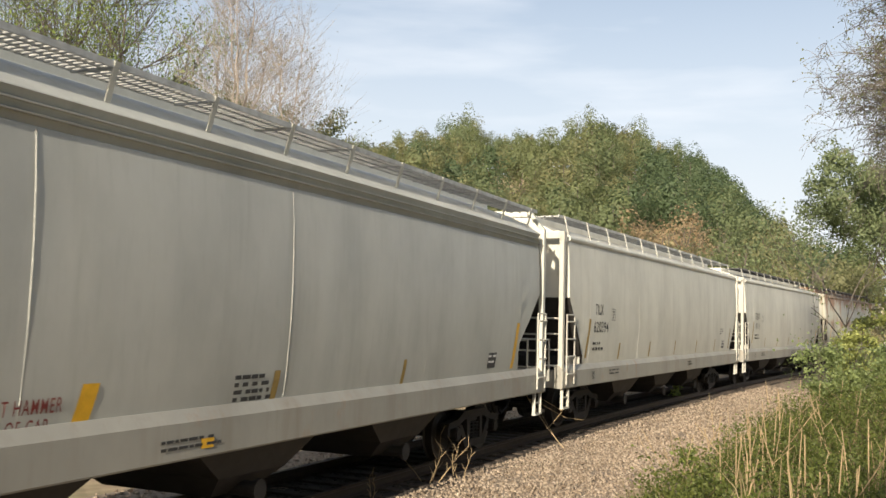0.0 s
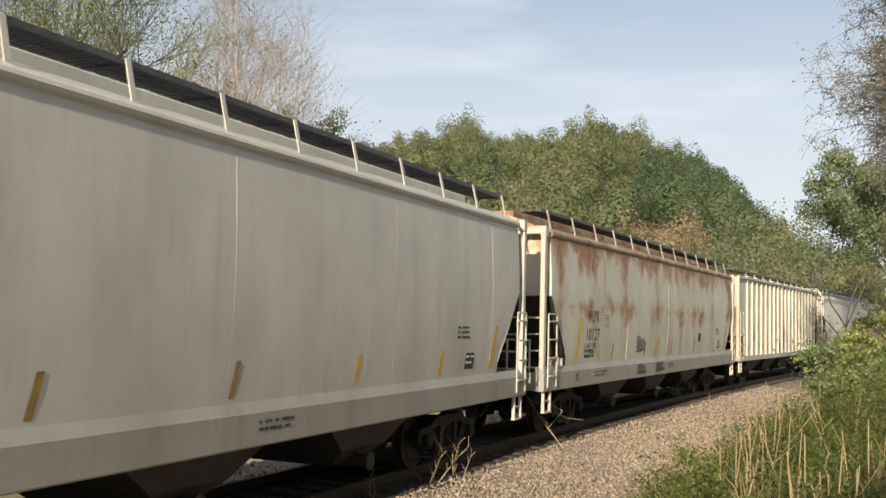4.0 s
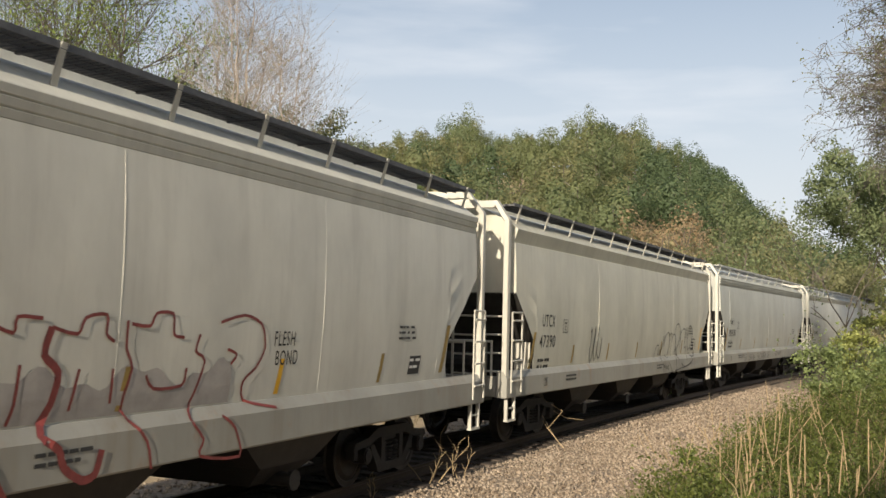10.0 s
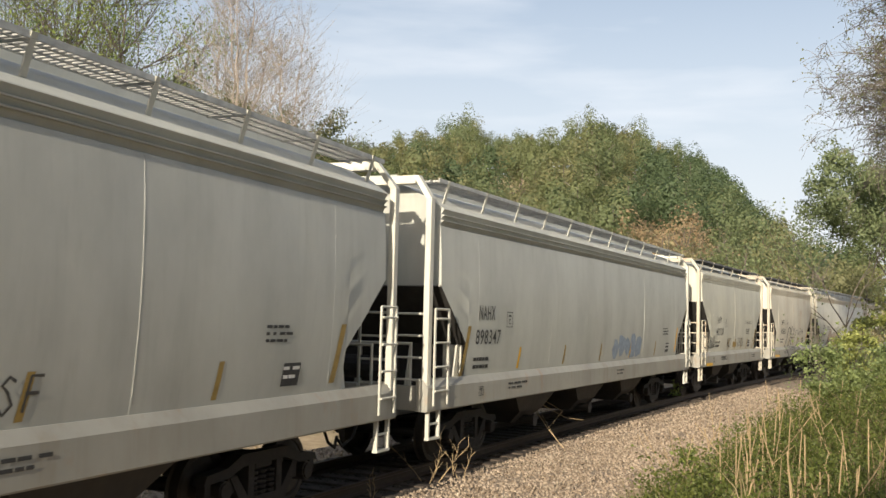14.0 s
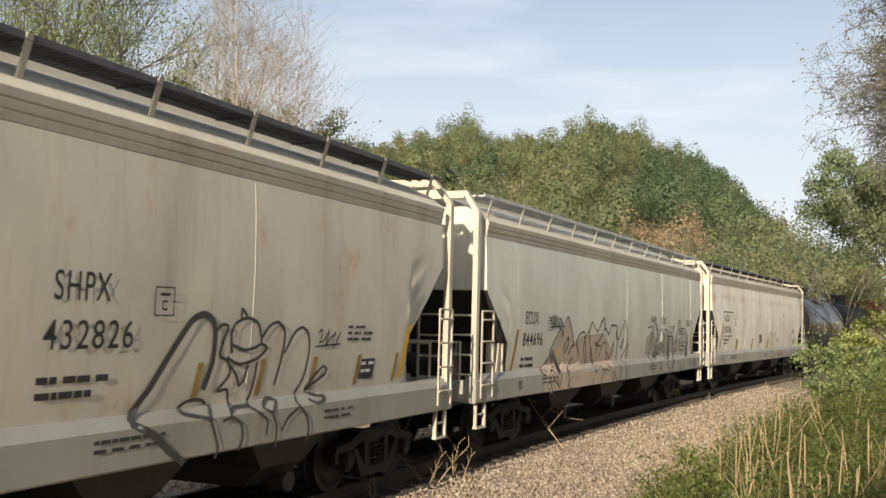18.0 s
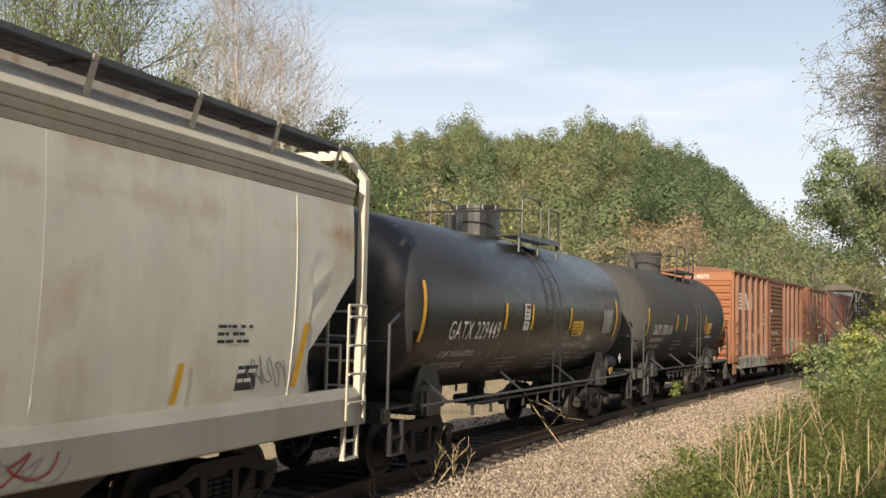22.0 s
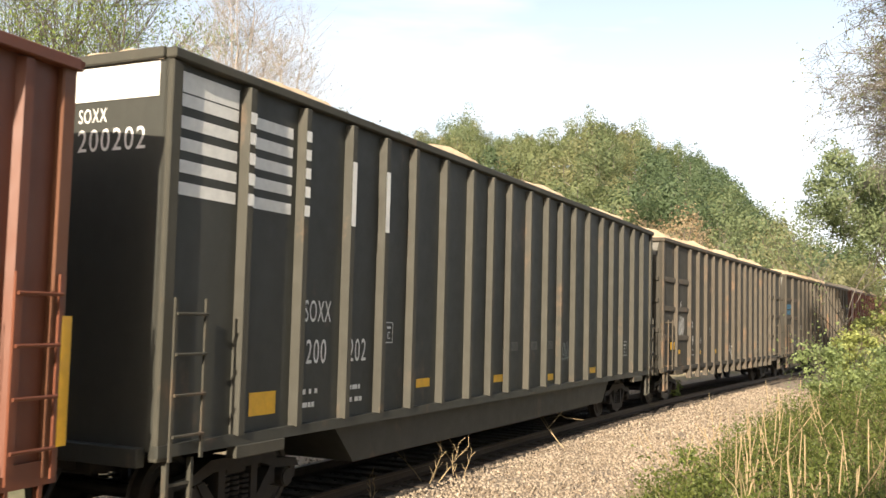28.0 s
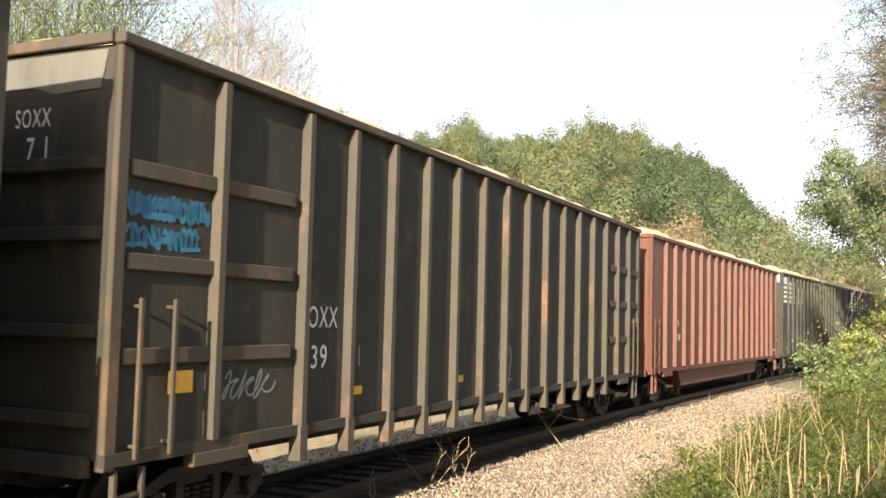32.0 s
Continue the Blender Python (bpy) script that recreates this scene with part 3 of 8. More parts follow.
def woods(name, spots, mats, label, rs, per=700, leaf=0.62):
    """Far woodland: every tree a stem and a crown of leaf clumps, in one mesh."""
    V, F, M, N, n0 = [], [], [], [], 0
    stems, pale = Mb(), Mb()
    for (x, y, z, h, rx, m) in spots:
        far_ = y > 95
        p, out = crown_points(x, y, z + h * 0.62, rx, h * 0.42, int(per * (1.5 if not far_ and y > 0 else 1.5)), rs)
        v, f = leaf_cards(p, leaf * (1.0 if y < 30 else 0.42 if y < 75 else 0.7 if far_ else 0.5), rs, out, 0.16)
        V.append(v)
        F.append(f[:, ::-1] + n0)
        n0 += len(v)
        turn = out + rs.normal(0, 0.1, out.shape)
        N.append(np.repeat(turn / np.linalg.norm(turn, axis=1)[:, None], 4, 0))
        M.append(np.full(len(f), m))
        stems.rod((x, y, z - 0.5), (x + rs.normal(0, 0.4), y, z + h * 0.75), h * 0.014, 4, h * 0.006)
        if y > 60 and y < 200 and (m == 3 and rs.random() < 0.4 or rs.random() < 0.05):
            for _ in range(8):
                a = rs.uniform(0, 6.28)
                b = h * rs.uniform(0.35, 0.75)
                pale.rod((x, y - rx * 0.5, z + b), (x + math.cos(a) * rx * 0.7, y - rx * 0.8 + math.sin(a) * rx * 0.3, z + b + h * 0.16), h * 0.007, 3, h * 0.003)
    ob = new(name, raw_mesh(name, np.concatenate(V), np.concatenate(F), mats, np.concatenate(M), np.concatenate(N)))
    part("stem", stems, BARK, ob)
    if pale.v:
        part("bare_limb", pale, BARK_PALE, ob)
    return tagged(ob, label, "woodland", kind="stuff")


rs = np.random.default_rng(11)
spots = []
for i in range(1500):
    y = 66 + 235 * rs.random() ** 0.8
    a = rs.uniform(-0.52, 0.44)
    x = a * y
    if any((x - q[0]) ** 2 + (y - q[1]) ** 2 < (0.55 * (q[4] + 4)) ** 2 for q in spots[-400:]):
        continue
    h = rs.uniform(9, 14.5) * (0.8 if y < 90 else 1) * (rs.uniform(0.65, 1.08) if y > 170 else 1)
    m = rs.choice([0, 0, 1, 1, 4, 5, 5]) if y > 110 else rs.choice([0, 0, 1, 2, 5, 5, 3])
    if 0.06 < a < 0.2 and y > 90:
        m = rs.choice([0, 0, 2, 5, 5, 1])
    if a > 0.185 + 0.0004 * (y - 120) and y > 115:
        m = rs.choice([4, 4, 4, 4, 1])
    if 0.2 < a < 0.29 and y < 85:
        h *= 0.6
    if 0.195 < a < 0.29 and 80 < y < 122:
        m, h = 6, rs.uniform(8.5, 10.5)
    spots.append((x, y, float(ground_z(x, y)), h, rs.uniform(2.8, 4.6), m))
# low growth at the foot of the slope and along the far verge
for i in range(420):
    y = rs.uniform(44, 110)
    x = rs.uniform(-0.5, 0.4) * y
    o_, s_ = track_offset(x, y)
    if o_ > -9:
        continue
    spots.append((x, y, float(ground_z(x, y)) - 0.6, rs.uniform(3.0, 6.5), rs.uniform(1.6, 2.8), rs.choice([0, 0, 1, 2, 2, 3])))
for k in range(7):
    y, a = 82 + 3.0 * (k % 3), 0.208 + 0.01 * k
    spots.append((a * y, y, float(ground_z(a * y, y)), 8.8 + 0.7 * (k * 5 % 4), 2.6, 6))
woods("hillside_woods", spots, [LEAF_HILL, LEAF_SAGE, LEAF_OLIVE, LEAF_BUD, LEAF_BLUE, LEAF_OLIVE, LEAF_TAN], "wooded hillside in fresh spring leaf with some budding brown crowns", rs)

# the unseen wooded bank that closes the place behind the camera, along both sides of the line,
# added out of view to hold skylight off the near cars
spots = []
for i in range(150):
    a = rs.uniform(1.15, 5.2)
    d = rs.uniform(17, 34)
    x, y = d * math.sin(a), d * math.cos(a)
    o_, s_ = track_offset(x, y)
    if -7 < o_ < 5.5:
        continue
    # trees between the sun and the line stay low enough to leave the cars in the sun
    way = np.arange(2.0, 120.0, 2.0)
    across = track_offset(x + travel.x * way / math.cos(radians(SUN_EL)), y + travel.y * way / math.cos(radians(SUN_EL)))[0]
    free = way[np.argmax(across < 7.5)] if o_ > 0 and (across < 7.5).any() else 99.0
    h = min(rs.uniform(9, 13), math.tan(radians(SUN_EL)) * free * 0.8 - 0.8)
    if h < 4:
        continue
    spots.append((x, y, float(ground_z(x, y)), h, rs.uniform(2.6, 4.0) * min(1, h / 8), rs.choice([0, 1, 1, 2])))
woods("unseen_bank_woods", spots, [LEAF, LEAF_DARK, LEAF_YELLOW], "unseen leafy woods added opposite the hillside to block skylight", rs, 260, 2.2)


def crown_tree(name, x, y, h, rx, seed, leaf_mat, label, n=5200, leaf=0.3, bark=None, low=0.25, group="", category="tree", stem=0.016):
    """A tree whose leaf masses hang round its limbs in lumps with gaps between."""
    rs = np.random.default_rng(seed)
    ob = tree(name, x, y, h * 0.93, seed, leaf_mat, label, n // 5, leaf, bark or BARK, 4, 0.65, 0.8, h * (0.005 if category == "bush" else stem), 3, category=category, group=group)
    lumps = rs.normal(0, 1, (11, 3))
    lumps /= np.linalg.norm(lumps, axis=1)[:, None]
    lumps *= rs.uniform(0.45, 0.8, (11, 1))
    pts, outs = [], []
    for l in lumps:
        c = np.array([l[0] * rx, l[1] * rx, h * (low + (1 - low) * (0.5 + 0.5 * l[2]))])
        q, out = crown_points(c[0], c[1], c[2], rx * rs.uniform(0.32, 0.5), h * rs.uniform(0.09, 0.15), n // 12, rs)
        pts.append(q)
        outs.append(out)
    v, f = leaf_cards(np.concatenate(pts), leaf, rs, np.concatenate(outs))
    part("crown", raw_mesh("crown", v, f, [leaf_mat]), None, ob)
    return ob


# trees behind the line, each by its bearing, distance and height
def spot(b, d):
    return b * d, d


def grown(b, d, e):
    """Height of a tree whose top stands e above the eye per metre of distance."""
    x, y = spot(b, d)
    return 2.46 + e * d - float(ground_z(x, y))


def fan_tree(name, x, y, h, seed, label, wide, leaders=8, trunk=0.2):
    """A nearly leafless tree: leaders rising in a narrow fan, feathered with fine ascending twigs."""
    rs = np.random.default_rng(seed)
    w = Wood(seed)
    r = w.r
    fork = h * 0.55
    w.mb.rod((0, 0, -0.2), (0.05, 0, fork), trunk, 8, trunk * 0.75)
    for i in range(leaders):
        a, out = i * 2.4 + r.uniform(-0.4, 0.4), wide * math.sqrt((i + 0.5) / leaders)
        top = h * (1.0 - 0.28 * (i / leaders) ** 1.5 * r.uniform(0.6, 1.2))
        p = Vector((0.05, 0, fork * r.uniform(0.75, 1.0)))
        for k in range(9):
            t = (k + 1) / 9
            bow = t ** 0.75
            q = Vector((math.cos(a) * out * bow + r.gauss(0, 0.09), math.sin(a) * out * bow + r.gauss(0, 0.09), fork + (top - fork) * t))
            w.mb.rod(p, q, trunk * 0.5 * (1 - 0.85 * k / 9), 5, trunk * 0.5 * (1 - 0.85 * (k + 1) / 9))
            p = q
            for _ in range(3):
                b_ = r.uniform(0, 6.28)
                w.limb(q, (math.cos(b_), math.sin(b_), r.uniform(0.5, 1.3)), h * 0.125 * (1.2 - 0.75 * t) * r.uniform(0.6, 1.2), trunk * 0.1, 2, 0.6, 0.12, 3)
    ob = tagged(new(name), label, "tree")
    ob.matrix_basis = pose(x, y, float(ground_z(x, y)))
    part("trunk", w.mb, BARK_PALE, ob)
    tips = np.array([tuple(p) for p in w.tips])
    v, f = leaf_cards(tips[rs.integers(0, len(tips), 900)] + rs.normal(0, 0.12, (900, 3)), 0.08, rs)
    part("crown", raw_mesh("crown", v, f, [LEAF_BUD]), None, ob)


for b, d, e, sd, tr, wide in ((-0.217, 39.5, 0.36, 3, 0.15, 1.5), (-0.165, 38.5, 0.30, 8, 0.10, 1.2), (-0.24, 50, 0.325, 9, 0.13, 0.9)):
    x, y = spot(b, d)
    fan_tree("bare_sycamore", x, y, grown(b, d, e), sd, "tall pale-barked sycamore, almost leafless, behind the line", wide, 4, tr)
for b, d, e, sd, m, lab in ((-0.39, 46, 0.40, 5, LEAF_DARK, "tall tree in thin new leaf behind the line"), (-0.352, 44, 0.35, 15, LEAF, "tall tree in thin green leaf behind the line"), (-0.45, 48, 0.37, 16, LEAF_YELLOW, "tall tree in thin yellow-green leaf behind the line"), (-0.42, 44, 0.34, 22, LEAF, "tall tree in new leaf behind the line")):
    x, y = spot(b, d)
    leader_tree("leafing_tree", x, y, grown(b, d, e), sd, m, lab, 9000, 0.125, BARK, 0.45, 19, 0.22, 0.45)
for i, (b, d, e, rx, m, lab) in enumerate((
        (-0.44, 44, 0.27, 3.4, LEAF, "green leafy tree behind the line"),
        (-0.375, 46, 0.28, 3.2, LEAF_YELLOW, "yellow-green leafy tree behind the line"),
        (-0.325, 48, 0.255, 3.0, LEAF, "green leafy tree behind the line"),
        (-0.285, 56, 0.275, 3.2, LEAF_DARK, "dense dark green tree behind the line"),
        (-0.262, 52, 0.245, 3.0, LEAF, "green leafy tree behind the line"),
        (-0.276, 41, 0.276, 2.0, LEAF_DARK, "dense dark green tree behind the line"),
        (-0.25, 46, 0.265, 2.9, LEAF_MUTED, "dull olive tree in small leaf behind the line"),
        (-0.205, 45, 0.254, 2.9, LEAF_MUTED, "dull olive tree in small leaf behind the line"),
        (-0.165, 45, 0.242, 2.9, LEAF_MUTED, "dull olive tree in small leaf behind the line"),
        (-0.125, 46, 0.215, 2.9, LEAF_MUTED, "low olive tree in small leaf behind the line"),
        (-0.2, 54, 0.235, 3.2, LEAF_DARK, "olive green tree behind the line"),
        (-0.155, 57, 0.215, 2.8, LEAF_DARK, "olive green tree behind the line"),
        (-0.125, 60, 0.18, 2.6, LEAF_DARK, "dark leafy tree behind the line"))):
    x, y = spot(b, d)
    crown_tree("leafing_tree", x, y, grown(b, d, e), rx, 117 + i, m, lab, 13000, 0.14, stem=0.009)
for i, (b, d, e, rx, m) in enumerate(((-0.43, 38, 0.2, 2.6, LEAF), (-0.37, 38, 0.18, 2.6, LEAF_YELLOW), (-0.32, 39, 0.185, 2.5, LEAF), (-0.265, 40, 0.17, 2.5, LEAF_YELLOW), (-0.21, 42, 0.16, 2.5, LEAF_DARK), (-0.16, 44, 0.15, 2.4, LEAF), (-0.11, 46, 0.14, 2.4, LEAF_BUD), (-0.06, 50, 0.135, 2.4, LEAF_DARK), (-0.01, 53, 0.125, 2.4, LEAF_BUD), (0.045, 56, 0.105, 2.3, LEAF), (0.1, 60, 0.095, 2.3, LEAF_YELLOW), (0.16, 64, 0.09, 2.3, LEAF_BUD), (0.235, 72, 0.105, 3.0, LEAF_BUD), (0.27, 78, 0.12, 3.2, LEAF_SAGE), (0.3, 82, 0.118, 3, LEAF_SAGE), (0.325, 86, 0.098, 2.4, LEAF_SAGE), (0.345, 88, 0.066, 1.8, LEAF_SAGE), (0.375, 90, 0.04, 3.0, LEAF_YELLOW), (0.40, 94, 0.05, 3.6, LEAF_YELLOW), (0.43, 98, 0.062, 3.8, LEAF_MUTED), (0.455, 100, 0.078, 4, LEAF_YELLOW), (-0.09, 55, 0.165, 2.6, LEAF), (-0.03, 62, 0.15, 2.6, LEAF), (0.02, 66, 0.14, 2.6, LEAF_DARK))):
    x, y = spot(b, d)
    crown_tree("shrub", x, y, grown(b, d, e), rx, 140 + i, m, "leafy trackside shrub in spring growth behind the line", 3600, 0.24, low=0.08, group="shrubs behind the line", category="shrub")


# a tree with hanging twigs whose trunk stands beyond the view
def weeping_tree(x, y, seed, label):
    r = random.Random(seed)
    rs = np.random.default_rng(seed)
    z = float(ground_z(x, y))
    wood, tips = Mb(), []
    wood.rod((0, 0, -0.2), (0.1, 0, 5.5), 0.24, 8, 0.17)
    wood.rod((0.1, 0, 5.5), (0.0, 0.1, 13.5), 0.17, 8, 0.05)
    for i in range(190):
        b = r.uniform(6.8, 13.4)
        a = r.gauss(3.3, 1.0)
        l = r.uniform(1.2, 3.1) * (1.15 - 0.3 * abs(b - 8.5) / 5)
        p = Vector((0.05, 0, b))
        d = Vector((math.cos(a), math.sin(a), r.uniform(0.3, 1.3)))
        for k in range(5):
            q = p + d.normalized() * (l / 5)
            wood.rod(p, q, 0.02 * (1 - k * 0.16), 4, 0.02 * (1 - (k + 1) * 0.16))
            d += Vector((r.gauss(0, 0.18), r.gauss(0, 0.18), r.gauss(0, 0.15) - 0.3))
            p = q
            if k < 1:
                continue
            for _ in range(9):
                t = q.copy()
                e = Vector((r.gauss(0, 0.7), r.gauss(0, 0.7), r.gauss(0.1, 0.5)))
                for m in range(4):
                    u = t + e.normalized() * r.uniform(0.1, 0.2)
                    wood.rod(t, u, 0.0065, 3, 0.005)
                    e = Vector((e.x * 0.85 + r.gauss(0, 0.25), e.y * 0.85 + r.gauss(0, 0.25), e.z - 0.22))
                    t = u
                    tips.append(tuple(t))
    ob = tagged(new("drooping_tree"), label, "tree")
    ob.matrix_basis = pose(x, y, z)
    part("trunk", wood, TWIG, ob)
    tips = np.array(tips)
    c = tips[rs.integers(0, len(tips), 13000)] + rs.normal(0, 0.09, (13000, 3))
    v, f = leaf_cards(c, 0.075, rs)
    part("crown", raw_mesh("crown", v, f, [LEAF_MUTED]), None, ob)


weeping_tree(13.0, 25.0, 61, "tall tree with drooping brown twigs and few leaves")
crown_tree("leafy_tree", 21.5, 52, 13.2, 3.9, 63, LEAF_FRESH, "round tree in full light green leaf beside the line", 15000, 0.17, low=0.52, stem=0.005)
crown_tree("leafy_tree", 26.6, 55, 15, 3.4, 67, LEAF_PALE, "light green tree in spring leaf beside the line", 11000, 0.24, low=0.3)
tree("bare_sapling", 24.6, 66, 8.6, 65, LEAF_BUD, "small bare grey sapling far along the line", 60, 0.1, BARK_PALE, 5, 0.5, 0.4, 0.1)
for i, (px, py, h, rx, m) in enumerate([(10.5, 26.8, 2.6, 0.9, LEAF_PALE), (10.4, 24.2, 1.7, 0.8, LEAF_PALE), (13.2, 31, 2.9, 1.2, LEAF_YELLOW), (14.6, 33, 2.7, 1.4, LEAF_PALE), (17.2, 37, 3.1, 1.9, LEAF_BUD), (20.0, 41, 3.9, 2.2, LEAF_YELLOW), (12.4, 26.5, 2.2, 1.0, LEAF_PALE), (21.4, 41, 6.2, 2.2, LEAF_MUTED), (24.4, 47, 6.6, 2.2, LEAF_YELLOW), (14.8, 27.5, 4.6, 1.6, LEAF_BUD), (27.8, 53, 7.4, 2.4, LEAF_MUTED), (13.6, 24, 2.9, 1.3, LEAF_PALE)]):
    crown_tree("bush", px, py, h, rx, 180 + i, m, "leafy bush with brown twigs beside the ballast", 2300 if h < 3.2 else 9000, 0.10 if h < 3.2 else 0.15, TWIG, 0.06, "bushes beside the ballast", "bush")


# weeds and dry stalks in front
def weed_spots(n, box_, rs):
    x, y = rs.uniform(box_[0], box_[1], n), rs.uniform(box_[2], box_[3], n)
    o, s = track_offset(x, y)
    keep = o > 4.0 + 1.2 * smooth01((y - 12.5) / 5) + 0.4 * np.sin(x * 2.1) * np.cos(y * 1.7) + 0.3 * rs.normal(0, 1, n)
    return x[keep], y[keep]


def blades(x, y, h, w, rs, lean=0.35):
    """Narrow grass blades, each bent once."""
    n = len(x)
    z = ground_z(x, y)
    a = rs.uniform(0, 6.28, n)
    d = np.stack([np.cos(a), np.sin(a), np.zeros(n)], -1)
    l = rs.normal(0, lean, (n, 2))
    b0 = np.stack([x, y, z], -1)
    b1 = b0 + np.stack([l[:, 0] * h * 0.35, l[:, 1] * h * 0.35, h * 0.6], -1)
    b2 = b0 + np.stack([l[:, 0] * h, l[:, 1] * h, h * 0.95], -1)
    ww = (w * rs.uniform(0.6, 1.3, n))[:, None]
    v = np.stack([b0 - d * ww, b0 + d * ww, b1 + d * ww * 0.8, b1 - d * ww * 0.8, b2 + d * ww * 0.15, b2 - d * ww * 0.15], 1).reshape(-1, 3)
    i = np.arange(n)[:, None] * 6
    return v, np.concatenate([i + np.array([[0, 1, 2, 3]]), i + np.array([[3, 2, 4, 5]])])


rs = np.random.default_rng(31)
x, y = weed_spots(11000, (2.8, 14.5, 9.0, 27.0), rs)
tall = 0.5 + 0.5 * smooth01((x - 0.28 * y - 1.0) / 3.0)
tall = tall * (0.65 + 0.7 * np.abs(np.sin(x * 1.9 + 0.7 * y) * np.cos(y * 1.3)))
half_ = int(len(x) * 0.6)
v, f = blades(x[half_:], y[half_:], tall[half_:] * rs.uniform(0.6, 1.5, len(x) - half_), 0.009, rs, 0.5)
tagged(new("dead_grass", raw_mesh("dead_grass", v, f, [GRASS_DRY])), "dead straw-coloured grass blades among the green", "grass", kind="stuff")
x, y, tall = x[:half_], y[:half_], tall[:half_]
v, f = blades(x, y, tall * rs.uniform(0.5, 1.35, len(x)), 0.010, rs, 0.45)
tagged(new("grass", raw_mesh("grass", v, f, [GRASS])), "tall bright green grass on the bank", "grass", kind="stuff")
x, y = weed_spots(2000, (2.8, 14.0, 9.0, 26.0), rs)
tall = (0.72 + 0.55 * smooth01((x - 0.28 * y - 1.0) / 3.0)) * rs.uniform(0.3, 1.4, len(x))
z = ground_z(x, y)
pts = []
for k in range(85):
    q = rs.uniform(0.1, 1.0, len(x)) ** 0.8
    r_ = (0.07 + 0.11 * (1 - q)) * (0.6 + tall)
    lean_ = np.sin(x * 7.1) * 0.2 * q * tall
    pts.append(np.stack([x + rs.normal(0, 1, len(x)) * r_ + lean_, y + rs.normal(0, 1, len(x)) * r_, z + tall * q], -1))
v, f = leaf_cards(np.concatenate(pts), 0.055, rs)
tagged(new("weeds", raw_mesh("weeds", v, f, [WEED])), "leafy yellow-green weeds crowding the bank", "weeds", kind="stuff")
x, y = rs.uniform(-16, 4, 5200), rs.uniform(8, 40, 5200)
o, s = track_offset(x, y)
k_ = (o < -3.6) & (o > -14) & (np.sin(x * 0.8) * np.cos(y * 0.6) + 0.25 * rs.normal(0, 1, len(x)) > 0.05)
v, f = blades(x[k_], y[k_], rs.uniform(0.15, 0.5, int(k_.sum())), 0.012, rs, 0.5)
tagged(new("verge_grass", raw_mesh("verge_grass", v, f, [GRASS_DRY])), "tufts of dry straw-coloured grass on the far verge", "grass", kind="stuff")
rs = np.random.default_rng(33)
stalks = Mb()
for i in range(190):
    x, y = rs.uniform(3.4, 11.5), rs.uniform(10, 23)
    o, s = track_offset(x, y)
    if o < 4.3 or x / y > 0.47:
        continue
    z = float(ground_z(x, y))
    h = rs.uniform(0.7, 1.5)
    l = rs.normal(0, 0.12, 2) if rs.random() < 0.65 else rs.normal(0, 0.5, 2)
    w_ = rs.uniform(0.005, 0.013)
    stalks.rod((x, y, z), (x + l[0] * h, y + l[1] * h, z + h), w_, 4, w_ * 0.6)
    if rs.random() < 0.4:
        stalks.rod((x + l[0] * h * 0.6, y + l[1] * h * 0.6, z + h * 0.6), (x + l[0] * h + rs.normal(0, 0.25), y, z + h * rs.uniform(0.7, 0.95)), 0.006, 3, 0.004)
for b, d, n in ((0.29, 13.5, 3), (0.335, 12.0, 4), (0.403, 10.5, 9), (0.345, 15.5, 3), (0.43, 12.5, 3)):
    for i in range(n):
        x, y = b * d + rs.normal(0, 0.22), d + rs.normal(0, 0.25)
        z, h = float(ground_z(x, y)), rs.uniform(0.85, 1.4)
        stalks.rod((x, y, z), (x + rs.normal(0, 0.12), y + rs.normal(0, 0.1), z + h), 0.011, 5, 0.007)
tagged(new("dry_stalks", stalks.mesh("dry_stalks", STRAW)), "dry straw-coloured weed stalks standing among the green", "dry stalks", kind="stuff")


def dead_shrub(x, y, z, h, seed, n, label, spread=0.5):
    r = random.Random(seed)
    mb = Mb()
    for i in range(n):
        p, d = Vector((r.gauss(0, 0.06), r.gauss(0, 0.06), -0.05)), Vector((r.gauss(0, spread), r.gauss(0, 0.3), 1))
        for k in range(5):
            q = p + d.normalized() * h / 5 * r.uniform(0.7, 1.2)
            mb.rod(p, q, 0.011 - k * 0.0015, 4, 0.0095 - k * 0.0015)
            if k > 0:
                e = d + Vector((r.choice((-1, 1)) * r.uniform(0.5, 1.1), r.gauss(0, 0.4), 0.2))
                mb.rod(q, q + e.normalized() * h * 0.18, 0.007, 3, 0.004)
            p = q
            d += Vector((r.gauss(0, 0.2), r.gauss(0, 0.2), 0))
    ob = new("dead_shrub", mb.mesh("dead_shrub", STRAW))
    ob.matrix_basis = pose(x, y, z)
    tagged(ob, label, "shrub", "dead shrubs by the track")


dead_shrub(-0.1, 15.9, -0.3, 0.95, 5, 5, "leafless dead shrub on the ballast beside the ties")
dead_shrub(0.35, 16.4, -0.3, 0.8, 6, 3, "small leafless dead shrub on the ballast", 0.35)
dead_shrub(-0.95, 14.4, -0.3, 0.5, 7, 2, "few thin dead stems on the ballast", 0.3)
mb = Mb()
mb.path([(2.75, 20.6, -0.33), (2.35, 20.9, 0.15), (1.95, 21.2, 0.75), (1.85, 21.3, 0.92)], 0.013, 4)
mb.path([(2.35, 20.9, 0.15), (2.7, 21.2, 0.5), (2.3, 21.5, 0.72)], 0.009, 4)
mb.path([(1.95, 21.2, 0.75), (2.3, 21.4, 0.6), (2.85, 21.8, 0.3), (3.3, 22.2, 0.22)], 0.010, 4)
mb.path([(2.5, 20.8, -0.02), (2.2, 20.7, 0.45)], 0.007, 3)
tagged(new("fallen_branch", mb.mesh("fallen_branch", STRAW)), "dry fallen branch propped on the ballast", "branch")
rs = np.random.default_rng(37)
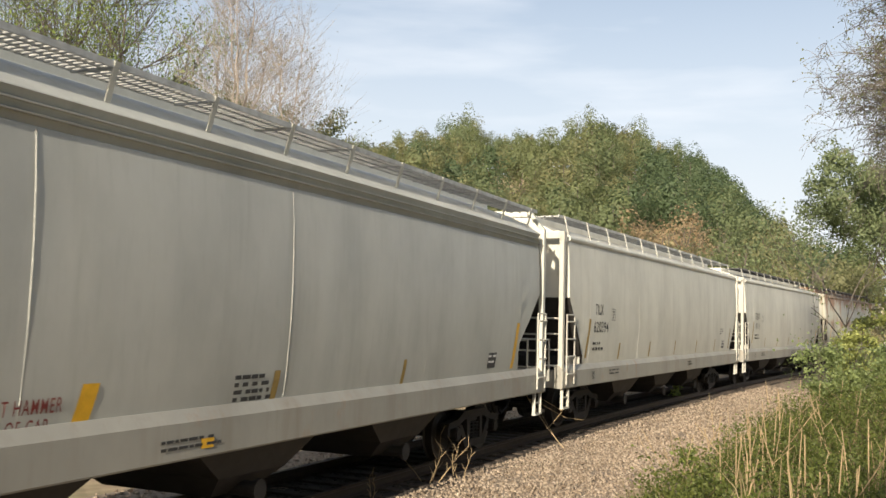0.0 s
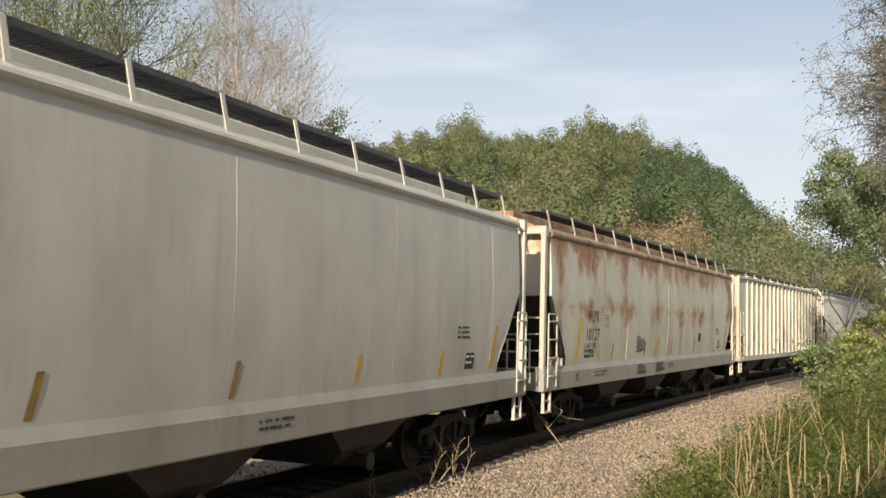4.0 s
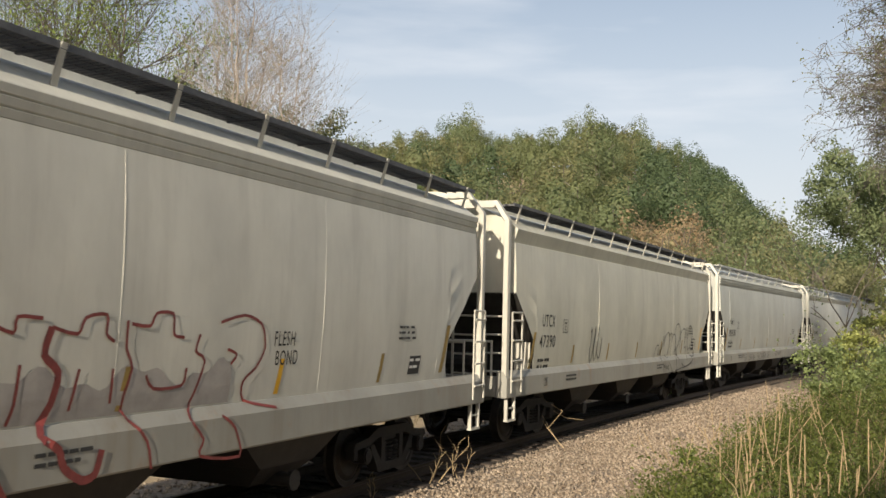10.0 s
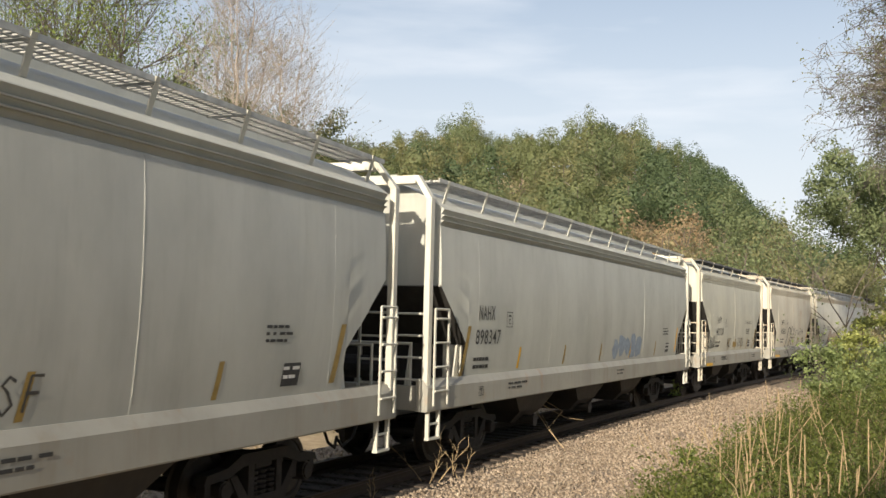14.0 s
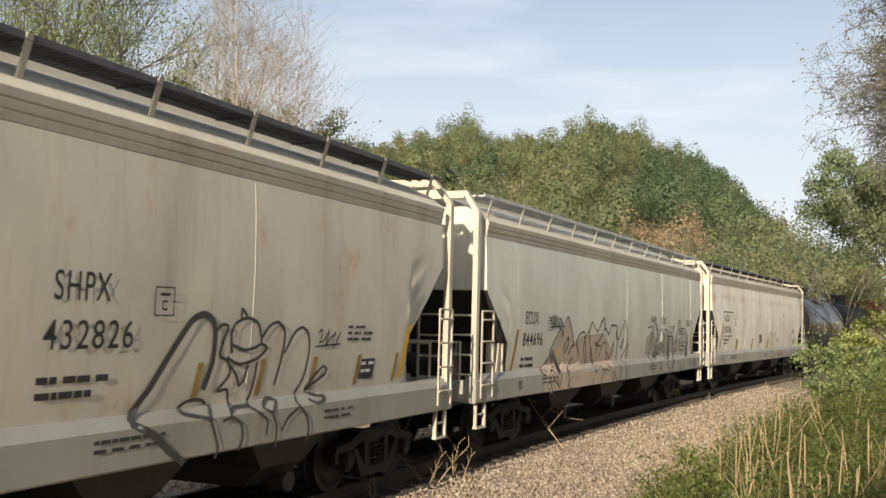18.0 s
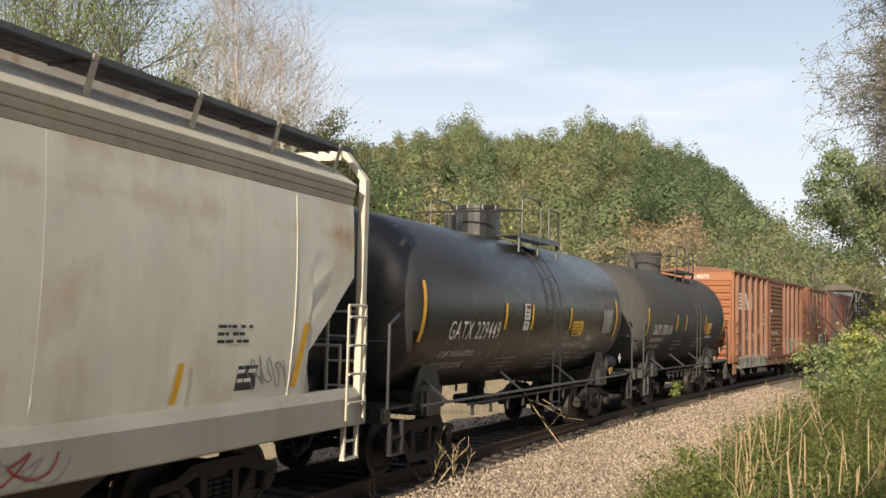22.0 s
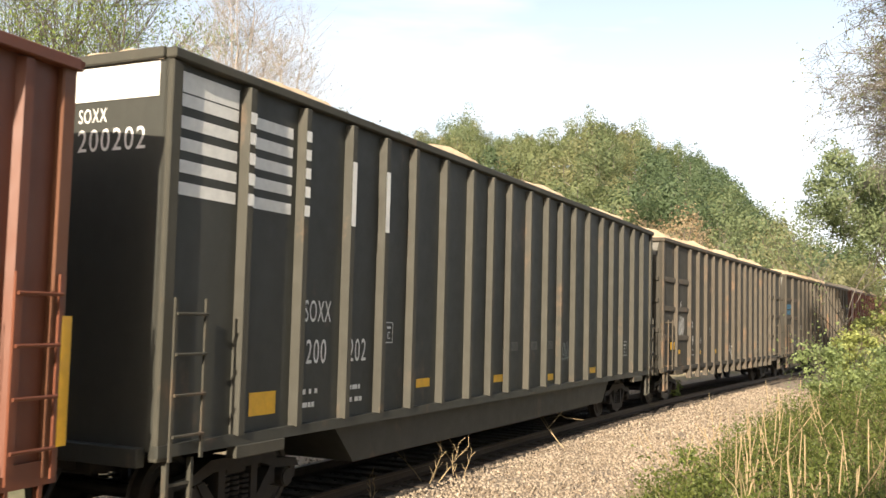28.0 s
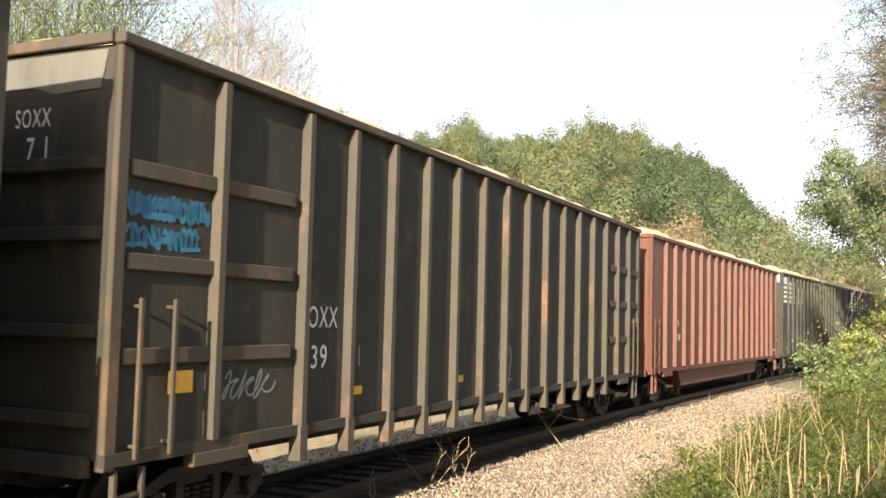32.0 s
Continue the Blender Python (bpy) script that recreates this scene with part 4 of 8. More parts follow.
for (px, py, h, n) in ((8.1, 33.2, 0.75, 90), (5.0, 19.6, 0.35, 60)):
    ob = tagged(new("young_plant"), "small bright green leafy plant on the ballast edge", "plant", "young plants by the track")
    z0 = float(bed_z(track_offset(px, py)[0])) - 0.02
    ob.matrix_basis = pose(px, py, z0)
    mb = Mb().rod((0, 0, -0.05), (0.02, 0, h), 0.01, 4, 0.005)
    part("stem", mb, STRAW, ob)
    q = rs.uniform(0.35, 1.05, n)
    v, f = leaf_cards(np.stack([rs.normal(0, 0.11, n), rs.normal(0, 0.11, n), h * q], -1), 0.12, rs)
    part("leaf_tuft", raw_mesh("leaf_tuft", v, f, [LEAF]), None, ob)

# ---- rolling stock: x along the car (towards its rear), -y the camera's side, z from rail top ----
def wheel_mesh():
    mb, n = Mb(), 28
    prof = [(0.02, 0.05), (0.08, 0.07), (0.10, 0.30), (0.07, 0.37), (0.085, 0.385), (0.085, 0.455), (-0.03, 0.462), (-0.05, 0.49), (-0.065, 0.485), (-0.065, 0.38), (0.03, 0.36), (0.03, 0.1)]
    rings = []
    for i in range(n + 1):
        a = 2 * math.pi * i / n
        rings.append([(r * math.cos(a), -w, r * math.sin(a)) for w, r in prof])
    return mb.loft(rings, True, False).mesh("wheel", WHEEL)


def wheelset_mesh():
    mb = Mb()
    mb.rod((0, -1.08, 0), (0, 1.08, 0), 0.075, 10)
    for s in (-1, 1):
        mb.rod((0, s * 0.92, 0), (0, s * 1.13, 0), 0.12, 12)
        for k in range(3):
            a = k * 2.094
            mb.rod((0.07 * math.cos(a), s * 1.12, 0.07 * math.sin(a)), (0.07 * math.cos(a), s * 1.15, 0.07 * math.sin(a)), 0.02, 6)
    return mb.mesh("axle", WHEEL)


def frame_mesh():
    """Cast truck side frame: top member, dropped bottom member, spring window, pedestals."""
    mb = Mb()
    mb.prism([(-1.22, 0.56), (-1.16, 0.66), (-0.78, 0.70), (-0.5, 0.82), (0.5, 0.82), (0.78, 0.70), (1.16, 0.66), (1.22, 0.56), (0.78, 0.58), (0.45, 0.68), (-0.45, 0.68), (-0.78, 0.58)], "y", -1.08, -0.92)
    mb.prism([(-0.72, 0.58), (-0.60, 0.60), (-0.34, 0.30), (0.34, 0.30), (0.60, 0.60), (0.72, 0.58), (0.44, 0.17), (-0.44, 0.17)], "y", -1.08, -0.92)
    for s in (-1, 1):
        mb.box(s * 0.30 - 0.06, s * 0.30 + 0.06, -1.08, -0.93, 0.28, 0.70)
        mb.prism([(s * 0.74, 0.40), (s * 0.62, 0.40), (s * 0.62, 0.62), (s * 0.74, 0.62)], "y", -1.06, -0.94)
        mb.box(s * 1.12 - 0.05, s * 1.12 + 0.05, -1.06, -0.94, 0.42, 0.6)
        mb.rod((s * 0.89, -1.15, 0.46), (s * 0.89, -0.98, 0.46), 0.10, 12)
    for k in range(3):
        for j in range(5):
            mb.rod((-0.18 + 0.18 * k, -1.0, 0.31 + j * 0.06), (-0.18 + 0.18 * k, -1.0, 0.345 + j * 0.06), 0.075, 8)
    return mb.mesh("side_frame", STEEL)


def bolster_mesh():
    mb = Mb()
    mb.box(-0.2, 0.2, -1.05, 1.05, 0.60, 0.78, 0.03)
    mb.rod((0, 0, 0.7), (0, 0, 0.9), 0.2, 12)
    for s in (-1, 1):
        mb.box(s * 0.42 - 0.04, s * 0.42 + 0.04, -0.9, 0.9, 0.36, 0.46)
    return mb.mesh("truck", STEEL)


WHEEL_ME, AXLE_ME, FRAME_ME, BOLSTER_ME = wheel_mesh(), wheelset_mesh(), frame_mesh(), bolster_mesh()
ROLLING = []


def truck(car, x, turning=False):
    t = part("truck", BOLSTER_ME, None, car, "dirty cast-steel truck with two axles", at=pose(x, 0, 0))
    part("side_frame", FRAME_ME, None, t)
    part("side_frame", FRAME_ME, None, t, at=pose(0, 0, 0, 0, 0, 180))
    for ax in (-0.89, 0.89):
        a = part("axle", AXLE_ME, None, t, at=pose(ax, 0, 0.46))
        w1 = part("wheel", WHEEL_ME, None, t, at=pose(ax, -0.74, 0.46))
        w2 = part("wheel", WHEEL_ME, None, t, at=pose(ax, 0.74, 0.46, 0, 0, 180))
        if turning:
            ROLLING.append((a, ax, 0.0, 1))
        ROLLING.append((w1, ax, -0.74, 1))


def coupler(car, xe):
    s = 1 if xe > 0 else -1
    mb = Mb()
    mb.box(min(xe - s * 0.5, xe + s * 0.35), max(xe - s * 0.5, xe + s * 0.35), -0.09, 0.09, 0.76, 0.96, 0.02)
    mb.box(min(xe + s * 0.30, xe + s * 0.56), max(xe + s * 0.30, xe + s * 0.56), -0.14, 0.16, 0.72, 1.0, 0.04)
    mb.path([(xe, -0.35, 0.85), (xe + s * 0.2, -0.36, 0.55), (xe + s * 0.45, -0.33, 0.45), (xe + s * 0.58, -0.3, 0.6)], 0.025)
    part("coupler", mb, STEEL, car, "rusty knuckle coupler with air hose")


CARS = []


def car_root(name, label, category, uf, ur, a, group=""):
    ob = tagged(new(name), label, category, group)
    CARS.append((ob, (uf + ur) / 2, a))
    return ob, (ur - uf)


def ladder(mb, x0, x1, y, z0, z1, n, r=0.018):
    """Grab-iron ladder in the plane of a car side."""
    for x in (x0, x1):
        mb.box(x - 0.02, x + 0.02, y - 0.012, y + 0.012, z0, z1)
    for i in range(n):
        z = z0 + (i + 0.6) * (z1 - z0) / n
        mb.rod((x0, y - 0.02, z), (x1, y - 0.02, z), r, 6)
    return mb


def end_ladder(mb, x, y0, y1, z0, z1, n, r=0.018):
    for y in (y0, y1):
        mb.box(x - 0.012, x + 0.012, y - 0.02, y + 0.02, z0, z1)
    for i in range(n):
        z = z0 + (i + 0.6) * (z1 - z0) / n
        mb.rod((x, y0, z), (x, y1, z), r, 6)
    return mb


def stirrup(mb, x, y, z, w=0.36, drop=0.42):
    mb.box(x - w / 2 - 0.02, x - w / 2 + 0.02, y - 0.03, y + 0.03, z - drop, z)
    mb.box(x + w / 2 - 0.02, x + w / 2 + 0.02, y - 0.03, y + 0.03, z - drop, z)
    mb.box(x - w / 2 - 0.02, x + w / 2 + 0.02, y - 0.04, y + 0.04, z - drop - 0.035, z - drop)
    mb.box(x - w / 2, x + w / 2, y - 0.015, y + 0.015, z - drop * 0.5 - 0.015, z - drop * 0.5 + 0.015)


def letters(car, text, x, z, h, mat, prof, name="lettering", squeeze=0.72, label=""):
    """Stencilled writing laid on the camera's side of a car; x is the left edge."""
    cu = bpy.data.curves.new("lettering", "FONT")
    cu.body, cu.size, cu.offset, cu.space_character = text, h * 1.5, h * 0.004, 1.16
    tmp = bpy.data.objects.new("lettering", cu)
    scene.collection.objects.link(tmp)
    bpy.context.view_layer.update()
    me = bpy.data.meshes.new_from_object(tmp.evaluated_get(bpy.context.evaluated_depsgraph_get()))
    bpy.data.objects.remove(tmp)
    bpy.data.curves.remove(cu)
    bm = bmesh.new()
    bm.from_mesh(me)
    for v in bm.verts:
        zz = z + v.co.y
        v.co = Vector((x + v.co.x * squeeze * 0.88, -(prof(zz) + 0.007), zz))
    bm.to_mesh(me)
    bm.free()
    me.materials.clear()
    me.materials.append(mat)
    return part(name, me, mat, car, label or "stencilled lettering")


def bars(car, x, z, w, rows_, mat, prof, h=0.045, gap=0.085, seed=1, name="small_print", label="rows of small stencilled print"):
    """Writing too small to read: broken bars of its size."""
    r = random.Random(seed)
    mb = Mb()
    for i in range(rows_):
        xx, zz = x, z - i * gap
        end = x + w * r.uniform(0.65, 1.0)
        while xx < end:
            l = r.uniform(0.05, 0.16)
            y = -(prof(zz) + 0.006)
            y2 = -(prof(zz + h) + 0.006)
            mb.add([(xx, y, zz), (xx + l, y, zz), (xx + l, y2, zz + h), (xx, y2, zz + h)], [(0, 1, 2, 3)])
            xx += l + r.choice([0.018, 0.018, 0.07])
    return tagged(part(name, mb, mat, car, label), kind="stuff")


def patch(car, x0, x1, z0, z1, mat, prof, name="reflective_strip", label="", n=4, slant=0.0, lift=0.005):
    """A flat strip that follows the side's curve."""
    mb = Mb()
    for i in range(n):
        za, zb = z0 + (z1 - z0) * i / n, z0 + (z1 - z0) * (i + 1) / n
        sa, sb = slant * i / n, slant * (i + 1) / n
        mb.add([(x0 + sa, -(prof(za) + lift), za), (x1 + sa, -(prof(za) + lift), za), (x1 + sb, -(prof(zb) + lift), zb), (x0 + sb, -(prof(zb) + lift), zb)], [(0, 1, 2, 3)])
    return part(name, mb, mat, car, label)


HOPPERS = {
    # side curve (z, half width), height where the band under the eave begins, and the band's outline from below upwards
    "round": dict(prof=[(1.3, 1.43), (1.7, 1.49), (2.3, 1.535), (2.9, 1.55), (3.5, 1.535), (3.93, 1.505)], top=3.93,
                  band=[(1.46, 3.9), (1.475, 3.925), (1.515, 4.005), (1.545, 4.012), (1.548, 4.024), (1.495, 4.04), (1.53, 4.092), (1.556, 4.1), (1.558, 4.112), (1.505, 4.128), (1.556, 4.2)]),
    "ribband": dict(prof=[(1.3, 1.43), (1.7, 1.49), (2.3, 1.535), (2.9, 1.55), (3.5, 1.535), (3.93, 1.505)], top=3.93,
                    band=[(1.45, 3.9), (1.48, 3.925), (1.505, 3.94), (1.522, 4.008), (1.502, 4.02), (1.524, 4.036), (1.54, 4.1), (1.52, 4.112), (1.542, 4.128), (1.556, 4.2)]),
    "flatband": dict(prof=[(1.3, 1.43), (1.7, 1.49), (2.3, 1.535), (2.9, 1.55), (3.5, 1.535), (3.93, 1.505)], top=3.93,
                     band=[(1.45, 3.9), (1.465, 3.93), (1.556, 4.195)]),
    "plainband": dict(prof=[(1.3, 1.45), (1.7, 1.50), (2.3, 1.54), (2.9, 1.55), (3.5, 1.535), (4.24, 1.495)], top=4.24, band=[(1.42, 4.2), (1.50, 4.225), (1.535, 4.25), (1.548, 4.29), (1.535, 4.33)]),
}


def covered_hopper(uf, ur, label, body_mat, style="round", trim=None, grate=None, roof_mat=None, post_slant=True, cut=(1.06, 2.96, 2.02), a=None, seed=0, bays=3, seams=5, sill_mat=None):
    """A covered hopper car with curved sides, cut-away lower ends, end posts and roof walk."""
    a = a or (ur - uf) / 2 - 2.6
    car, L = car_root("covered_hopper_car", label, "freight car", uf, ur, a, "covered hopper cars of the train")
    trim, roof_mat, grate, sill_mat = trim or body_mat, roof_mat or body_mat, grate or GRATE, sill_mat or SILL
    st = HOPPERS[style]
    pz, py = [p[0] for p in st["prof"]], [p[1] for p in st["prof"]]
    prof = lambda z: float(np.interp(z, pz, py))
    h, r = L / 2, random.Random(seed + int(uf))
    xb = h - 0.42
    inset, zc, zl = cut
    # shell: wide plates, slightly buckled between their seams
    seam_x = [-xb + inset + 0.4 + (2 * xb - 2 * inset - 0.8) * i / (seams - 1) for i in range(seams)]
    nx = int((2 * xb - 2 * inset) / 0.16)
    xs = sorted(set([-xb, -xb + 0.5, -xb + inset * 0.5, -xb + inset, xb - inset, xb - inset * 0.5, xb - 0.5, xb, -xb + inset + 0.02, xb - inset - 0.02] + [-xb + inset + k * (2 * xb - 2 * inset) / nx for k in range(1, nx)]))
    dents = [(r.uniform(-xb + 1.4, xb - 1.4), r.uniform(1.7, 3.7), r.uniform(0.16, 0.55), r.uniform(-0.0075, 0.003)) for _ in range(24)]
    rings = []
    for x in xs:
        e = xb - abs(x)
        zb = 1.22 if e > inset + 0.01 else zc + (zl - zc) * min(1, e / inset)
        side = []
        for k in range(15):
            z = zb + (st["top"] - zb) * k / 14
            y = prof(z)
            for dx, dz, dr, dd in dents:
                y += dd * math.exp(-((x - dx) / dr) ** 2 - ((z - dz) / (dr * 2.6)) ** 2)
            side.append((y, z))
        roof = [(1.45, st["top"] + 0.02), (1.42, 4.2), (1.22, 4.41), (0.9, 4.58), (0.5, 4.71), (0, 4.77)]
        half = side + roof
        rings.append([(x, -y, z) for y, z in half] + [(x, y, z) for y, z in half[-2::-1]])
    part("body", Mb().loft(rings, False, False).add(rings[0], [tuple(range(len(rings[0])))]).add(rings[-1], [tuple(range(len(rings[-1])))]), body_mat, car, smooth=True)
    part("slope_sheet", Mb().loft([[ring[0], ring[-1], (ring[-1][0], ring[-1][1], ring[-1][2] + 0.02), (ring[0][0], ring[0][1], ring[0][2] + 0.02)] for ring in rings]), GRIME_SHADE, car, "slope sheets under the hold, black for grime and shade")
    for q in seam_x:
        for s in (-1, 1):
            bead = [[(q + dx, s * (prof(z) + dy), z) for dx, dy in ((-0.004, -0.006), (-0.0015, 0.001), (0.0015, 0.001), (0.004, -0.006))] for z in np.linspace(1.5, st["top"] - 0.02, 12)]
            part("weld_seam", Mb().loft(bead), body_mat, car, smooth=True)
    # band under the eave and the sloping roof edge above it
    slope = [(1.545, 4.215), (1.40, 4.315), (1.25, 4.425)] if style != "plainband" else [(1.5, 4.36), (1.4, 4.4), (1.25, 4.475)]
    prof_band = st["band"] + slope + [(1.1, 4.46), (1.1, 4.3), (1.42, st["band"][0][1])]
    for s in (-1, 1):
        part("top_chord", Mb().loft([[(x, s * y, z) for y, z in prof_band] for x in (-xb + 0.02, xb - 0.02)]), roof_mat, car, smooth=False)
    part("hatch_coaming", Mb().box(-xb + 0.3, xb - 0.3, -0.5, 0.5, 4.6, 4.85, 0.02), roof_mat, car)
    # sill
    for s in (-1, 1):
        sec = [(1.36, 1.01), (1.55, 1.01), (1.565, 1.03), (1.565, 1.38), (1.48, 1.50), (1.36, 1.50)]
        part("side_sill", Mb().loft([[(x, s * y, z) for y, z in sec] for x in (-h, h)]), sill_mat, car)
    # ends
    for s in (-1, 1):
        xe = s * h
        mb = Mb().box(min(xe, xe - s * 0.12), max(xe, xe - s * 0.12), -1.355, 1.355, 1.02, 1.40, 0.01)
        mb.box(min(xe - s * 0.12, xe - s * 2.2), max(xe - s * 0.12, xe - s * 2.2), -0.3, 0.3, 0.78, 1.16)
        part("end_sill", mb, sill_mat, car)
        coupler(car, xe)
        truck(car, s * a)
        # bulkhead under the slope sheet and its stiffeners
        xi = s * (xb - inset + 0.06)
        # middle coloured black for shade; the wings keep the lit trim colour
        mb = Mb().box(min(xi, xi - s * 0.03), max(xi, xi - s * 0.03), -1.1, 1.1, 1.3, zl)
        bh = part("bulkhead", mb, GRIME_SHADE, car)
        for yy in (-1.27, 1.27):
            part("bulkhead_wing", Mb().box(min(xi, xi - s * 0.03), max(xi, xi - s * 0.03), yy - 0.17, yy + 0.17, 1.3, zl), trim, car)
        for yy in (-1.38, -0.5, 0.5, 1.38):
            part("gusset", Mb().prism([(xi + s * 0.003, 1.3), (xi + s * 0.22, 1.3), (xi + s * 0.06, zl), (xi + s * 0.003, zl)], "y", yy - 0.012, yy + 0.012), trim, bh)
        mb = Mb().rod((xe - s * 0.75, -0.55, 1.62), (xe - s * 0.75, 0.55, 1.62), 0.2, 12).box(min(xe - s * 0.4, xe - s * 0.65), max(xe - s * 0.4, xe - s * 0.65), 0.5, 0.95, 1.35, 1.8, 0.02)
        part("brake_gear", mb, STEEL, car)
        for y in (-1, 1):
            mb = Mb().box(min(xe - s * 0.02, xe - s * 0.15), max(xe - s * 0.02, xe - s * 0.15), y * 1.49 - 0.05, y * 1.49 + 0.05, 1.0, 4.33, 0.008)
            if post_slant:
                mb.loft([[(xe - s * k, y * 1.49 - 0.05 + q * 0.1, 4.33) for k, q in ((0.02, 0), (0.15, 0), (0.15, 1), (0.02, 1))],
                         [(xe - s * k, y * 1.2 - 0.05 + q * 0.1, 4.72) for k, q in ((0.1, 0), (0.22, 0), (0.22, 1), (0.1, 1))]])
            else:
                mb.box(min(xe - s * 0.02, xe - s * 0.2), max(xe - s * 0.02, xe - s * 0.2), y * 1.49 - 0.06, y * 1.49 + 0.06, 4.2, 4.42, 0.008)
            part("end_post", mb, trim, car)
            lm = ladder(Mb(), xe - s * 0.14, xe - s * 0.62, y * 1.60, 1.1, 2.6, 4)
            lm.rod((xe - s * 0.14, y * 1.6, 2.6), (xe - s * 0.62, y * 1.6, 2.6), 0.018)
            part("ladder", lm, trim, car, "steel grab-iron ladder")
            mb = Mb()
            stirrup(mb, xe - s * 0.32, y * 1.5, 1.02)
            part("sill_step", mb, trim, car)
        part("end_ladder", end_ladder(Mb(), xe + s * 0.02, 0.85, 1.28, 1.4, 4.3, 9), trim, car)
        lm = Mb().box(xe - s * 0.02 - 0.012, xe - s * 0.02 + 0.012, -0.97, -0.93, 1.15, 2.55)
        for k in range(4):
            lm.path([(xe - s * 0.05, -1.45, 1.5 + 0.34 * k), (xe + s * 0.03, -1.42, 1.5 + 0.34 * k), (xe + s * 0.03, -0.95, 1.5 + 0.34 * k)], 0.017)
        part("end_ladder", lm, trim, car)
        z_top = 4.68 if post_slant else 4.36
        w = 1.2 if post_slant else 1.42
        part("roof_end_beam", Mb().box(min(xe - s * 0.1, xe - s * 0.26), max(xe - s * 0.1, xe - s * 0.26), -w, w, z_top - 0.09, z_top + 0.04), trim, car)
        bg = Mb()
        bg.path([(xe - s * 0.1, -1.2, 1.36), (xe - s * 0.1, -1.2, 2.05), (xe - s * 0.1, 1.2, 2.05), (xe - s * 0.1, 1.2, 1.36)], 0.022)
        part("end_handrail", bg, trim, car)
    # roof walk
    zt, walk_in, walk_out = (4.82, 0.72, 1.25) if style == "plainband" else (4.69, 0.93, 1.46)
    for s in (-1, 1):
        y0, y1 = s * walk_in, s * walk_out
        mb = Mb()
        n = int((2 * xb) / 0.085)
        for i in range(n):
            x = -xb + 0.1 + i * (2 * xb - 0.2) / n
            mb.box(x, x + (0.05 if grate == GRATE_DARK else 0.024), min(y0, y1), max(y0, y1), zt - 0.03, zt)
        for k in range(4):
            y = y0 + (y1 - y0) * k / 3
            mb.box(-xb, xb, y - 0.008, y + 0.008, zt - 0.034, zt - 0.004)
        ob = part("roof_walk", mb, grate, car, "open steel grating walkway")
        mb = Mb().box(-xb, xb, y1 - 0.012, y1 + 0.012, zt - 0.05, zt + 0.012)
        part("walk_edge", mb, grate, car)
        n = int(L / 1.45)
        for i in range(n):
            x = -xb + 0.35 + i * (2 * xb - 0.7) / (n - 1)
            foot = 4.335 if walk_out > 1.3 else 4.4
            mb = Mb().loft([[(x - 0.035, y1 + s * 0.012, zt + 0.01), (x + 0.035, y1 + s * 0.012, zt + 0.01), (x + 0.035, y1 + s * 0.028, zt + 0.01), (x - 0.035, y1 + s * 0.028, zt + 0.01)],
                            [(x - 0.035, s * 1.365, foot), (x + 0.035, s * 1.365, foot), (x + 0.035, s * 1.381, foot), (x - 0.035, s * 1.381, foot)]])
            part("walk_bracket", mb, trim, car)
            part("walk_bearer", Mb().box(x - 0.02, x + 0.02, min(y0, y1), max(y0, y1), zt - 0.05, zt - 0.032), grate, car)
    # discharge bays
    span = 2 * a - 2.3
    for i in range(bays):
        x = -span / 2 + span * (i + 0.5) / bays
        w = span / bays * 0.41
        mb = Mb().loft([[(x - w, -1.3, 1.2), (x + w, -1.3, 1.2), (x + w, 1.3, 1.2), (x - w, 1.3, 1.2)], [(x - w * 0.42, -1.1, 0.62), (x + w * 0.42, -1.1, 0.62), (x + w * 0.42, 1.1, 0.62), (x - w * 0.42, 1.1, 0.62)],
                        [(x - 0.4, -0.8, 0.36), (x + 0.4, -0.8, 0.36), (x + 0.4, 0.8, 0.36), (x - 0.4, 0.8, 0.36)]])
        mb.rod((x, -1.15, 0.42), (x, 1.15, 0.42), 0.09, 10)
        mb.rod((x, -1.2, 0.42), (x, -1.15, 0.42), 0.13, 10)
        part("discharge_bay", mb, SHADED_BAY, car)
    part("centre_sill", Mb().box(-h + 0.5, h - 0.5, -0.25, 0.25, 0.72, 1.0), STEEL, car)
    car["half"] = h
    return car, prof, h


def side_prof(prof):
    """The outline seen from the side: the sill stands proud of the sheet."""
    return lambda z: 1.568 if z < 1.38 else (1.568 - (z - 1.38) * 0.68 if z < 1.5 else prof(z))


def strokes(mb, pts, w, prof, lift):
    """A flat painted line through (x, z) points, one unbroken ribbon."""
    pts = [p for k, p in enumerate(pts) if k == 0 or math.hypot(p[0] - pts[k - 1][0], p[1] - pts[k - 1][1]) > 1e-4]
    if len(pts) < 2:
        return
    n, ring = len(pts), []
    shut = math.hypot(pts[0][0] - pts[-1][0], pts[0][1] - pts[-1][1]) < 1e-4
    for k in range(n):
        a = pts[k - 1] if k else (pts[-2] if shut else pts[0])
        b = pts[k + 1] if k < n - 1 else (pts[1] if shut else pts[-1])
        dx, dz = b[0] - a[0], b[1] - a[1]
        d = math.hypot(dx, dz) or 1.0
        ring.append((pts[k][0] - dz / d * w / 2, pts[k][1] + dx / d * w / 2))
        ring.append((pts[k][0] + dz / d * w / 2, pts[k][1] - dx / d * w / 2))
    mb.add([(x, -(prof(z) + 0.003 + lift * 0.4), z) for x, z in ring], [(2 * k, 2 * k + 1, 2 * k + 3, 2 * k + 2) for k in range(n - 1)])


